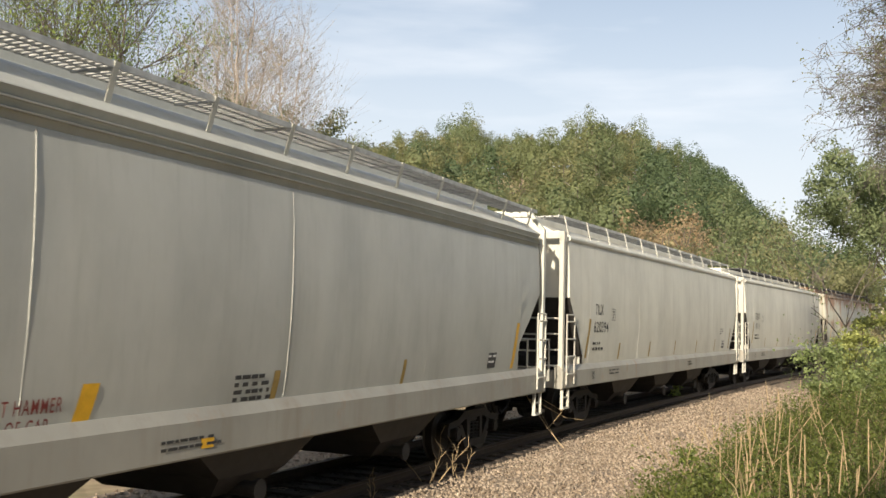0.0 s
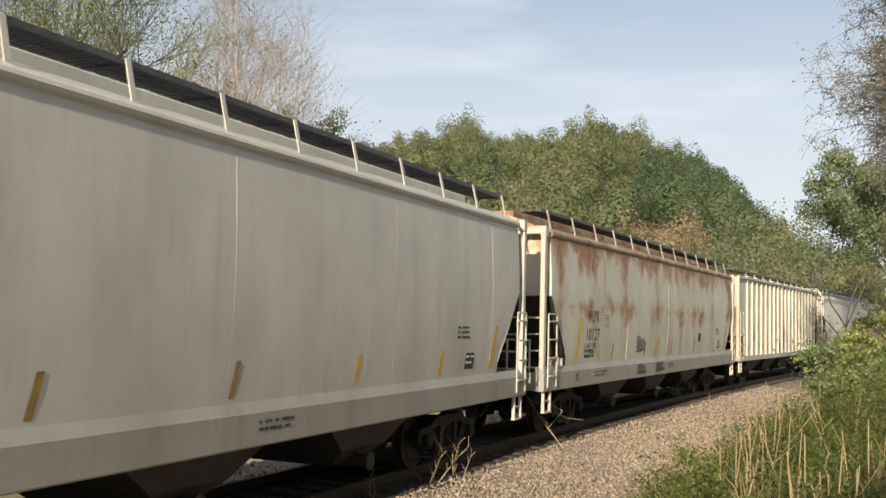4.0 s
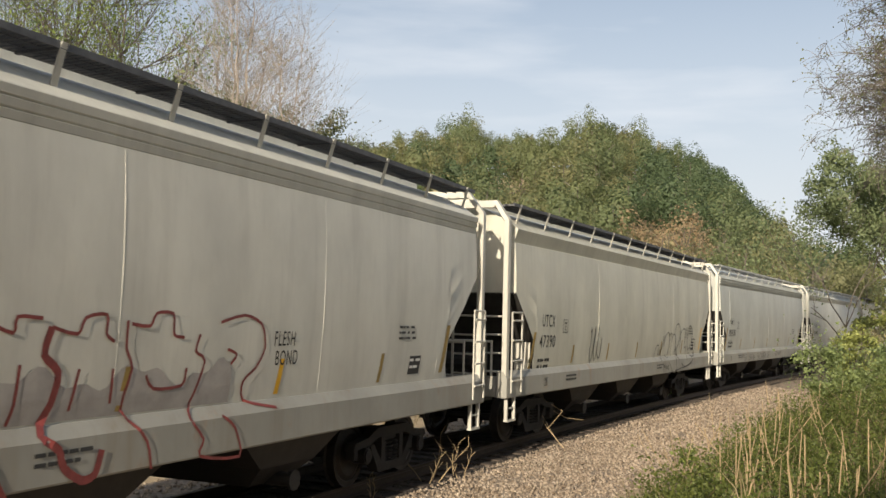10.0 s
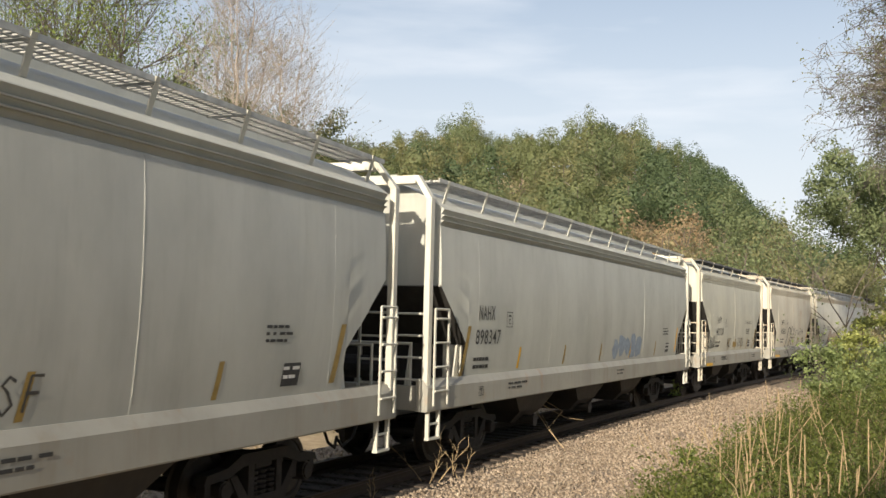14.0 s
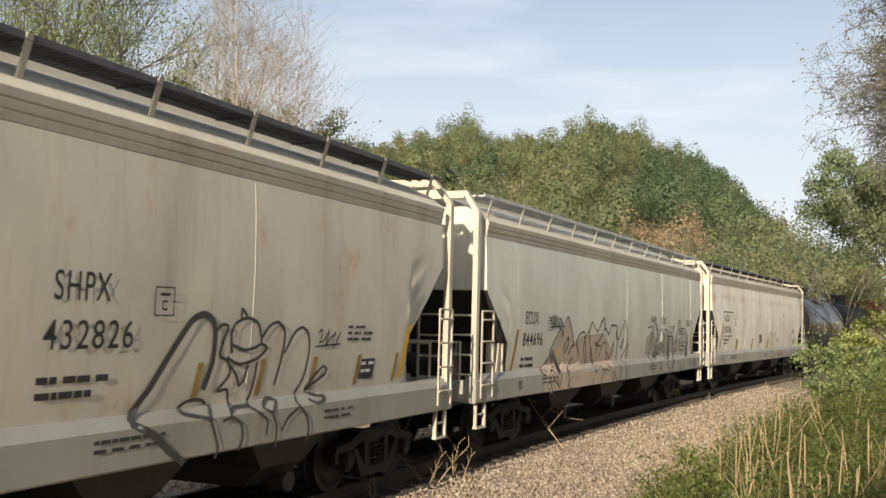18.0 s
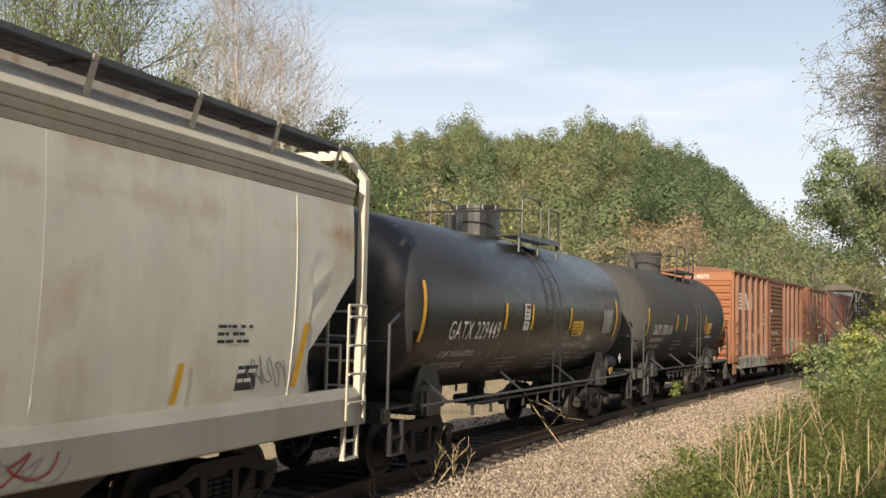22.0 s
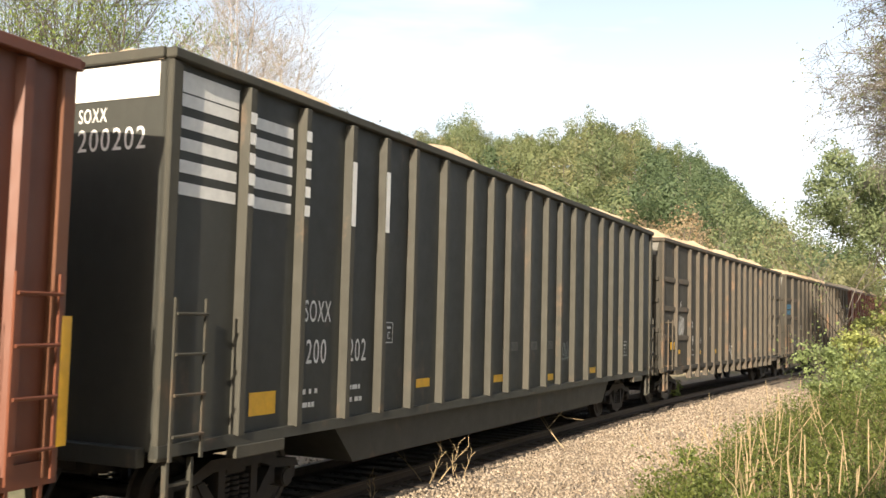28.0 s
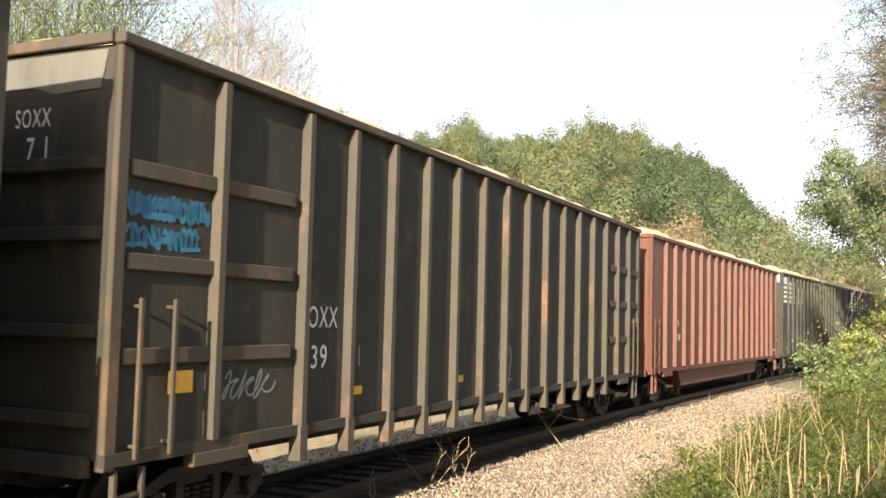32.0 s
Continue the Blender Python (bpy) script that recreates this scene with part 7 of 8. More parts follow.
sketch(c[0], [[(0.41, 1.86), (0.53, 1.73), (0.94, 1.74), (0.99, 1.91)],
              [(1.48, 2.36), (1.89, 2.44), (2.22, 2.35), (2.33, 2.09), (2.19, 1.87), (1.97, 1.73), (2.02, 1.52), (2.56, 1.41)],
              [(1.64, 2.08), (1.81, 2.02), (1.71, 1.92)]], INK_RED, sp, 0.032, "dark red graffiti outlines")
letters(c[0], "NAK", -2.75, 1.93, 0.24, GRAFF_GREY, c[1], "graffiti")
letters(c[0], "2020", -2.33, 1.13, 0.22, INK_RED, sp, "graffiti", squeeze=0.7)
letters(c[0], "FLESH", 2.5, 2.1, 0.16, INK, c[1], "graffiti")
letters(c[0], "BOND", 2.55, 1.88, 0.16, INK, c[1], "graffiti")
scrawl(c[0], -5.2, -3.4, 1.55, 2.1, INK, c[1], 9, loops=6)
scrawl(c[0], -6.9, -5.6, 1.06, 1.36, INK, sp, 10, loops=7)

c = covered_hopper(121.5, 139.76, "pale grey covered hopper with smooth eave band and black scrawls", GREY_WARM, "flatband", WHITE, GRATE_DARK)
dress(c, "UTCX", "47390", -7.31, 2.58, 16)
scrawl(c[0], -4.3, -3.35, 1.4, 2.4, INK, c[1], 21, 0.035, 3)
sp = side_prof(c[1])
sketch(c[0], [[(1.63, 1.5), (1.69, 1.65), (1.79, 1.79), (1.94, 1.85), (2.04, 1.8), (2.01, 1.61), (2.09, 1.58), (2.26, 1.72), (2.24, 1.55), (2.14, 1.36)],
              [(2.26, 1.38), (2.39, 1.71), (2.53, 2.08), (2.59, 2.05), (2.66, 1.8), (2.73, 2.05), (2.89, 2.16), (3.05, 2.21), (3.19, 2.16), (3.27, 2.01), (3.26, 1.77), (3.12, 1.52), (2.95, 1.46), (2.77, 1.58)],
              [(3.25, 2.1), (3.37, 2.17), (3.51, 2.15), (3.57, 2.0), (3.52, 1.76), (3.47, 1.48)],
              [(3.57, 2.03), (3.69, 2.12), (3.85, 2.14), (3.99, 2.05), (4.03, 1.86), (4.0, 1.55), (3.91, 1.31), (3.97, 1.15), (3.76, 1.01), (3.55, 1.01), (3.34, 1.09), (3.06, 1.32)]], GRAFF_DARK, sp, 0.028, "black graffiti outlines")
sketch(c[0], [[(3.85, 2.14), (3.91, 2.31), (4.11, 2.45), (4.34, 2.46), (4.5, 2.34), (4.54, 2.11), (4.44, 1.88), (4.18, 1.7), (4.05, 1.64), (4.14, 1.73), (4.3, 1.37)],
              [(4.51, 2.24), (4.63, 2.21), (4.63, 1.91), (4.58, 1.7)],
              [(4.64, 2.14), (4.79, 2.27), (5.05, 2.32), (5.23, 2.27), (5.27, 2.1), (5.18, 1.82)],
              [(5.28, 2.03), (5.4, 2.36), (5.53, 2.02)],
              [(5.53, 2.09), (5.69, 2.34), (5.91, 2.42), (6.15, 2.31), (6.2, 2.08), (6.06, 1.79), (5.76, 1.65), (5.61, 1.8), (5.53, 2.06)],
              [(5.76, 1.65), (5.89, 1.5), (6.13, 1.33), (5.34, 1.15), (4.93, 1.15), (4.55, 1.25)]], GRAFF_DARK, sp, 0.028, "black graffiti outlines")
sketch(c[0], [[(6.21, 1.93), (6.41, 1.99), (6.66, 1.94), (6.71, 1.76), (6.53, 1.5), (6.21, 1.43), (5.97, 1.48), (6.0, 1.66)],
              [(5.19, 1.7), (5.37, 1.76), (5.47, 1.67), (5.43, 1.46), (5.32, 1.34)],
              [(3.76, 1.04), (4.44, 1.1), (5.2, 1.14), (6.06, 1.23)],
              [(2.89, 1.01), (3.2, 1.02), (3.34, 1.09)],
              [(2.28, 1.34), (2.36, 1.22), (2.34, 1.04)],
              [(2.36, 1.17), (2.42, 1.26), (2.5, 1.17), (2.55, 1.29)],
              [(2.68, 1.24), (2.62, 1.17), (2.76, 1.15), (2.73, 1.21)],
              [(2.86, 1.23), (2.82, 1.15), (2.96, 1.13), (2.93, 1.23), (2.86, 1.23)]], GRAFF_DARK, sp, 0.028, "black graffiti outlines")

c = covered_hopper(140.8, 159.15, "grey covered hopper with fluted eaves and black tags", GREY, "round", GREY_PALE, GRATE)
dress(c, "NAHX", "898580", -7.31, 2.71, 17, narrow=0.71)
sp = side_prof(c[1])
for x, word in ((-5.0, "SF"), (-4.1, "SH"), (-3.6, "MAM"), (-2.6, "SAS"), (-1.85, "SAF"), (-1.25, "SH"), (-0.55, "ME"), (1.2, "SF")):
    by_hand(c[0], word, x, 1.05, 0.27, GRAFF_DARK, sp, int(x * 10) % 17)
by_hand(c[0], "SF", 2.1, 1.62, 0.3, GRAFF_DARK, c[1], 3)
letters(c[0], "LD LMT 222600", -7.4, 1.8, 0.1, INK, c[1], squeeze=0.62)
letters(c[0], "LT WT 64400", -7.42, 1.62, 0.1, INK, c[1], squeeze=0.62)

c = covered_hopper(160.27, 178.69, "grey covered hopper with fluted eaves and faded blue graffiti", GREY, "round", GREY_PALE, GRATE)
dress(c, "NAHX", "898347", -7.32, 2.69, 18, narrow=0.71)
graffiti(c[0], 0.8, 3.4, 1.55, 2.2, 5, [plain("faded_blue_spray", (0.24, 0.29, 0.36), 0.6)], None, c[1], 52)

c = covered_hopper(180.02, 191.01, "short warm grey covered hopper with black tags", GREY_WARM, "ribband", WHITE_RUSTY, GRATE_DARK, cut=(1.15, 3.24, 2.2), bays=2, seams=3, a=3.9)
dress(c, "SHPX", "432728", -2.9, 2.76, 19, False)
end_number(c[0], c[2], "SHPX", "432728", 4.34)
scrawl(c[0], -4.05, -3.05, 1.6, 2.1, INK, c[1], 55, 0.028, 5)
letters(c[0], "SODIUM CHLORATE", 1.9, 2.54, 0.11, INK, c[1], squeeze=0.82)
letters(c[0], "MLS1", -1.18, 1.64, 0.34, GRAFF_DARK, c[1], "graffiti", 0.6, "black sprayed tag")
letters(c[0], "CHADS", 0.62, 1.64, 0.34, GRAFF_DARK, c[1], "graffiti", 0.6, "black sprayed tag")
patch(c[0], -0.2, 0.4, 1.64, 1.84, OCHRE, c[1], "faded_mark", n=2)
patch(c[0], -4.6, -3.7, 1.04, 1.14, YELLOW, side_prof(c[1]), n=1)
letters(c[0], "ARL CENTER FLOW", -2.5, 1.2, 0.13, INK, side_prof(c[1]), squeeze=0.62)
c = covered_hopper(192.51, 203.57, "short covered hopper streaked with brown stains", GREY_STAINED, "ribband", WHITE_RUSTY, GRATE_DARK, cut=(1.15, 3.24, 2.2), bays=2, seams=3, a=3.9)
dress(c, "SHPX", "432826", -2.85, 2.78, 20, False)
end_number(c[0], c[2], "SHPX", "432826", 4.34)
sp = side_prof(c[1])
sketch(c[0], [[(-1.86, 1.43), (-1.58, 1.72), (-1.3, 2.08), (-1.06, 2.36), (-0.87, 2.44), (-0.72, 2.39), (-0.65, 2.25), (-0.65, 1.95), (-0.76, 1.67)],
              [(-1.86, 1.43), (-1.56, 1.29), (-1.31, 1.1), (-1.12, 0.98)]], GRAFF_DARK, sp, 0.075, "thick black graffiti outlines")
sketch(c[0], [[(-0.65, 2.25), (-0.56, 2.33), (-0.44, 2.32), (-0.5, 2.16), (-0.54, 2.01), (-0.41, 1.96), (-0.33, 1.85), (-0.37, 1.77), (-0.53, 1.64), (-0.36, 1.65), (-0.32, 1.55), (-0.36, 1.36)],
              [(-0.33, 2.03), (-0.37, 2.24), (-0.31, 2.35), (-0.11, 2.41), (0.08, 2.37), (0.17, 2.23), (0.18, 2.12), (-0.09, 2.06), (-0.34, 2.12)],
              [(-0.41, 1.99), (-0.18, 1.91), (0.13, 1.96), (0.32, 2.08), (0.17, 2.13)],
              [(-0.21, 2.38), (-0.21, 2.51), (-0.11, 2.43)],
              [(-0.33, 1.9), (-0.19, 1.76), (-0.15, 1.68), (-0.07, 1.75), (-0.02, 1.9)],
              [(0.15, 1.93), (0.1, 1.62), (0.0, 1.47), (-0.27, 1.46), (-0.33, 1.41)]], GRAFF_DARK, sp, 0.036, "black graffiti outlines")
sketch(c[0], [[(0.18, 2.18), (0.32, 2.32), (0.49, 2.37), (0.64, 2.27), (0.65, 2.04), (0.53, 1.65)],
              [(0.68, 2.01), (0.85, 2.24), (1.01, 2.31), (1.16, 2.24), (1.22, 2.03), (1.14, 1.7), (0.94, 1.44), (1.13, 1.26), (1.18, 1.09), (1.12, 0.96)],
              [(0.95, 1.37), (0.71, 1.26), (0.61, 1.13)],
              [(-0.71, 1.38), (-1.13, 1.47), (-1.01, 1.56), (-0.78, 1.57), (-0.66, 1.49), (-0.71, 1.38), (-0.58, 1.08), (-0.63, 0.97)],
              [(-0.51, 1.33), (-0.35, 1.36), (-0.19, 1.28), (-0.15, 1.15), (-0.22, 1.0)],
              [(0.0, 1.45), (0.22, 1.33), (0.31, 1.26), (0.29, 1.11)]], GRAFF_DARK, sp, 0.036, "black graffiti outlines")
sketch(c[0], [[(0.41, 1.35), (0.25, 1.42), (0.38, 1.51), (0.55, 1.48), (0.41, 1.35), (0.49, 1.21), (0.48, 0.96)],
              [(1.21, 1.56), (1.39, 1.72), (1.59, 1.83), (1.66, 1.74), (1.21, 1.54), (1.61, 1.46), (1.41, 1.39), (1.22, 1.45)]], GRAFF_DARK, sp, 0.036, "black graffiti outlines")
scrawl(c[0], 1.35, 1.95, 2.05, 2.3, INK, c[1], 66, 0.02, 3)
patch(c[0], -4.4, -3.4, 1.06, 1.16, YELLOW, side_prof(c[1]), n=1)
mb = Mb().add([(-4.78, -0.5 + q[0], 1.95 + q[1]) for q in ((-0.17, 0), (0, -0.17), (0.17, 0), (0, 0.17))], [(0, 1, 2, 3)])
part("placard", mb, YELLOW, c[0], "yellow diamond hazard placard")

c = covered_hopper(204.71, 223.16, "pale grey covered hopper with a long tan graffiti piece", GREY_PALE, "ribband", WHITE_RUSTY, GRATE, WHITE_RUSTY)
dress(c, "ECUX", "844696", -6.96, 2.63, 21, narrow=0.77)
sp = side_prof(c[1])
# the first letter leans like a big B, its fill running down over the sill
fill_strip(c[0], -5.95, -1.1, 1.02, lambda x: float(np.interp(x, (-5.95, -5.44, -4.94, -4.82, -4.49, -4.06, -3.5, -1.9, -1.1), (1.46, 1.8, 2.3, 2.14, 2.54, 2.0, 2.14, 2.2, 1.75))), GRAFF_TAN, sp)
sketch(c[0], [[(-5.98, 1.38), (-6.05, 1.46), (-5.86, 1.52), (-5.44, 1.76), (-5.51, 1.83), (-4.94, 2.31), (-4.82, 2.12), (-4.75, 2.34), (-4.49, 2.56), (-4.06, 2.0), (-4.18, 1.92), (-3.97, 1.95)],
              [(-5.98, 1.38), (-5.81, 1.31), (-5.58, 0.97)],
              [(-5.86, 1.52), (-5.66, 1.32), (-5.45, 0.96)],
              [(-5.44, 1.75), (-5.33, 1.85), (-4.99, 1.43), (-4.96, 1.28), (-5.06, 1.07), (-5.18, 1.17)],
              [(-5.44, 1.75), (-5.29, 1.48)],
              [(-5.57, 1.4), (-5.4, 1.45), (-5.14, 1.23), (-5.18, 1.14), (-5.57, 1.4)],
              [(-4.66, 1.92), (-4.45, 2.12), (-4.38, 1.97), (-4.61, 1.78), (-4.66, 1.92)],
              [(-4.18, 1.91), (-4.37, 1.75)],
              [(-4.04, 1.67), (-4.39, 1.49), (-4.55, 1.37), (-4.43, 1.23), (-4.55, 1.02)]], GRAFF_DARK, sp, 0.036, "black graffiti outlines")
for a, b in (((-5.92, 1.42), (-5.52, 0.98)), ((-5.36, 1.78), (-5.04, 1.36)), ((-4.46, 1.4), (-4.36, 1.0))):
    hatched(c[0], a, b, sp)
sketch(c[0], [[(-3.89, 2.0), (-3.72, 2.16), (-3.38, 2.24), (-3.34, 2.08), (-3.05, 2.28)],
              [(-3.89, 2.0), (-3.66, 1.72)],
              [(-3.31, 2.06), (-3.36, 1.84), (-3.15, 1.51), (-3.11, 1.61), (-3.19, 1.81), (-3.31, 2.06)],
              [(-3.04, 2.2), (-2.85, 2.46), (-2.41, 2.24), (-1.99, 2.57), (-1.83, 2.39), (-1.95, 2.25)],
              [(-3.01, 2.2), (-2.88, 1.84), (-2.7, 1.47), (-2.65, 1.29), (-2.48, 1.38), (-2.64, 1.57), (-2.84, 1.89)],
              [(-1.95, 2.25), (-1.76, 2.31), (-1.49, 2.16), (-1.36, 2.38), (-0.88, 2.37), (-0.89, 2.18), (-0.66, 2.04), (-0.14, 2.52), (0.11, 1.9), (-0.29, 1.56), (-0.16, 1.42)]], GRAFF_DARK, sp, 0.036, "black graffiti outlines")
sketch(c[0], [[(-2.55, 1.99), (-2.39, 1.95), (-1.99, 2.19)],
              [(-2.5, 1.91), (-2.1, 1.89), (-2.15, 1.65)],
              [(-2.01, 1.86), (-1.8, 1.99), (-1.66, 1.9), (-1.66, 1.73), (-1.5, 1.69), (-1.63, 1.44), (-1.38, 1.33), (-1.31, 1.0)],
              [(-1.4, 1.51), (-1.08, 2.0), (-1.11, 1.64)],
              [(-0.84, 2.24), (-0.74, 1.87), (-0.75, 1.43), (-0.56, 1.29), (-0.75, 0.94)],
              [(-0.48, 1.8), (-0.26, 1.92), (-0.23, 2.05), (-0.48, 1.83)],
              [(-0.16, 1.42), (-0.09, 1.26), (-0.13, 0.97)],
              [(-2.23, 1.43), (-2.02, 1.33), (-1.8, 1.34), (-1.57, 1.28)],
              [(-2.06, 1.31), (-2.17, 1.1), (-2.28, 0.98)],
              [(-1.27, 1.0), (-1.16, 1.28), (-0.91, 0.96)],
              [(-2.76, 1.17), (-2.82, 1.03)]], GRAFF_DARK, sp, 0.036, "black graffiti outlines")
fill_strip(c[0], 2.0, 7.09, 1.6, lambda x: 2.1 + 0.13 * math.sin(x * 3.1) + 0.05 * math.sin(x * 8), GRAFF_SAGE, sp)
sketch(c[0], [[(2.05, 2.34), (2.27, 2.35), (2.49, 2.38), (2.65, 2.27), (2.50, 1.96)],
              [(2.73, 2.36), (3.00, 2.46), (3.21, 2.17), (3.11, 1.99), (2.84, 1.50)],
              [(2.73, 2.36), (2.69, 2.07), (2.57, 1.80), (2.43, 1.63)],
              [(3.11, 1.99), (3.58, 2.32), (4.00, 1.98), (3.80, 1.68)],
              [(3.11, 1.99), (3.19, 1.76), (3.36, 1.81), (3.61, 1.88), (3.84, 1.78)],
              [(3.24, 1.65), (3.51, 1.78), (3.72, 1.69), (3.91, 1.69)],
              [(3.24, 1.61), (3.45, 1.57), (3.67, 1.62)],
              [(3.37, 1.40), (3.48, 1.19), (3.38, 1.01)],
              [(3.24, 1.65), (3.13, 1.52), (3.00, 1.45)],
              [(3.98, 2.31), (4.42, 2.19), (4.50, 1.74), (4.39, 1.39)]], GRAFF_DARK, sp, 0.04, "black graffiti outlines")
sketch(c[0], [[(3.98, 2.31), (4.00, 1.82), (4.12, 1.44)],
              [(4.43, 2.05), (5.00, 2.08), (5.18, 1.71), (4.86, 1.26)],
              [(4.57, 2.02), (4.58, 1.51)],
              [(5.00, 1.36), (5.34, 1.64), (5.58, 2.29), (5.97, 2.21), (6.45, 2.34), (7.12, 1.95), (6.65, 1.44)],
              [(5.97, 2.21), (5.97, 1.70)],
              [(5.59, 2.18), (5.52, 1.75), (5.64, 1.12)],
              [(2.32, 1.59), (2.51, 1.35), (2.56, 1.14), (2.48, 1.09)],
              [(4.13, 1.33), (4.40, 1.14), (4.55, 1.00)],
              [(7.51, 1.15), (7.57, 1.36), (7.74, 1.11), (7.88, 1.38)],
              [(7.88, 1.30), (8.10, 1.18), (7.95, 1.05), (7.84, 1.26)]], GRAFF_DARK, sp, 0.04, "black graffiti outlines")
for a, b in (((2.56, 2.19), (2.41, 1.59)), ((2.99, 2.41), (3.17, 2.15)), ((3.08, 1.96), (2.82, 1.49)), ((3.87, 1.80), (3.71, 1.63)), ((3.81, 1.52), (4.01, 1.02)), ((3.39, 1.35), (3.40, 1.00)), ((4.41, 2.11), (4.34, 1.42)), ((5.02, 2.01), (5.17, 1.68)), ((5.05, 1.36), (4.74, 1.05)), ((7.02, 1.94), (6.71, 1.45)), ((6.31, 1.65), (5.93, 1.10)), ((5.72, 1.49), (5.82, 1.04)), ((7.20, 1.39), (7.20, 1.00))):
    hatched(c[0], a, b, sp)
for x, z, word in ((2.38, 2.47, "HARM"), (3.44, 2.45, "42OK"), (4.53, 2.20, "CLOT"), (5.56, 2.37, "T93"), (6.69, 2.39, "DREEP")):
    by_hand(c[0], word, x, z, 0.2, INK, c[1], 5)
scrawl(c[0], -5.6, -4.8, 2.3, 2.6, INK, c[1], 75)

c = covered_hopper(224.12, 243.72, "warm white covered hopper with rust-stained eaves and framed number", GREY_EAVE, "ribband", WHITE_RUSTY, GRATE_DARK, WHITE_RUSTY)
dress(c, "ECUX", "882186", -7.45, 2.84, 22, mark_x=-5.93)
mb = Mb()
strokes(mb, [(-7.65, 2.06), (-6.16, 2.06), (-6.16, 2.96), (-7.65, 2.96), (-7.65, 2.06)], 0.035, c[1], 0.013)
part("number_frame", mb, INK, c[0])
scrawl(c[0], 6.9, 7.9, 1.6, 2.0, GRAFF_GREY, c[1], 81, 0.018, 5)
sp = side_prof(c[1])
sketch(c[0], [[(x, 1.55), (x + 0.05, 2.1), (x + 0.22, 2.22), (x + 0.34, 2.05), (x + 0.36, 1.55)] for x in (0.75, 1.15, 1.55, 1.95)], INK_RED, sp, 0.025, "thin red sprayed outlines")
sketch(c[0], [[(x, 1.48), (x + 0.03, 1.15), (x + 0.2, 1.06), (x + 0.36, 1.15), (x + 0.38, 1.48)] for x in (0.7, 1.12, 1.54)], INK_RED, sp, 0.025, "thin red sprayed outlines")
for x in (-5.45, -2.7, 0.48):
    patch(c[0], x, x + 0.2, 1.5, 1.93, OCHRE, c[1], slant=0.08)
scrawl(c[0], -1.3, -0.6, 1.75, 2.1, GRAFF_GREY, c[1], 84, 0.08, 5)
scrawl(c[0], 2.4, 4.2, 1.06, 1.36, INK_RED, side_prof(c[1]), 82)

c = tank_car(244.4, 257.9, "glossy black tank car with white lettering", BLACK)
letters(c[0], "GATX 229449", -4.62, 2.12, 0.29, INK_WHITE, c[1], squeeze=0.82)
letters(c[0], "LD LMT 214700 LB 97380 KG", -4.65, 1.82, 0.1, INK_WHITE, c[1])
letters(c[0], "LT WT 71540 LB 32350 KG", -4.75, 1.62, 0.1, INK_WHITE, c[1])
letters(c[0], "FRA AIP", 2.90, 2.02, 0.13, INK_WHITE, c[1])
letters(c[0], "SR-8754", 2.85, 1.82, 0.13, INK_WHITE, c[1])
letters(c[0], "SODIUM HYDROXIDE SOLUTION", 1.3, 1.9, 0.1, INK_WHITE, c[1], squeeze=0.62)
bars(c[0], 0.65, 1.74, 1.0, 4, GRAFF_PALE, c[1], 0.03, 0.1, 4)
bars(c[0], 1.85, 1.74, 1.0, 3, GRAFF_PALE, c[1], 0.03, 0.1, 5)
bars(c[0], 2.95, 1.7, 0.9, 2, GRAFF_PALE, c[1], 0.03, 0.1, 15)
bars(c[0], -2.15, 1.72, 1.2, 5, GRAFF_PALE, c[1], 0.028, 0.085, 6)
mb = Mb()
for k in range(9):
    strokes(mb, [(3.95, 2.22 + 0.065 * k), (4.68, 2.22 + 0.065 * k)], 0.012, c[1], 0.008)
for x in (3.95, 4.25, 4.45, 4.68):
    strokes(mb, [(x, 2.22 + 0.065 * k) for k in range(9)], 0.012, c[1], 0.009)
part("data_table", mb, INK_WHITE, c[0], "white ruled data table")
bars(c[0], 3.98, 2.69, 0.7, 8, GRAFF_PALE, c[1], 0.025, 0.065, 7)
for x, z0, z1 in ((-5.67, 2.09, 3.04), (-2.35, 2.28, 2.77), (-0.97, 2.28, 2.77), (1.40, 2.28, 2.76), (5.00, 2.1, 3.0)):
    patch(c[0], x, x + 0.11, z0, z1, YELLOW, c[1], label="yellow reflective strip", n=6)
patch(c[0], -1.37, -1.07, 2.27, 2.78, INK_WHITE, c[1], "warning_notice", "white warning notice with red head", 4)
patch(c[0], -1.32, -1.12, 2.68, 2.75, INK_RED, c[1], "notice_head", n=1, lift=0.017)
bars(c[0], -1.33, 2.6, 0.2, 4, INK, lambda z: c[1](z) + 0.004, 0.03, 0.08, 8)
patch(c[0], 1.65, 2.40, 2.14, 2.47, YELLOW, c[1], "yellow_notice", "yellow notice with black print", 3)
bars(c[0], 1.71, 2.38, 0.62, 4, INK, lambda z: c[1](z) + 0.004, 0.03, 0.07, 9)

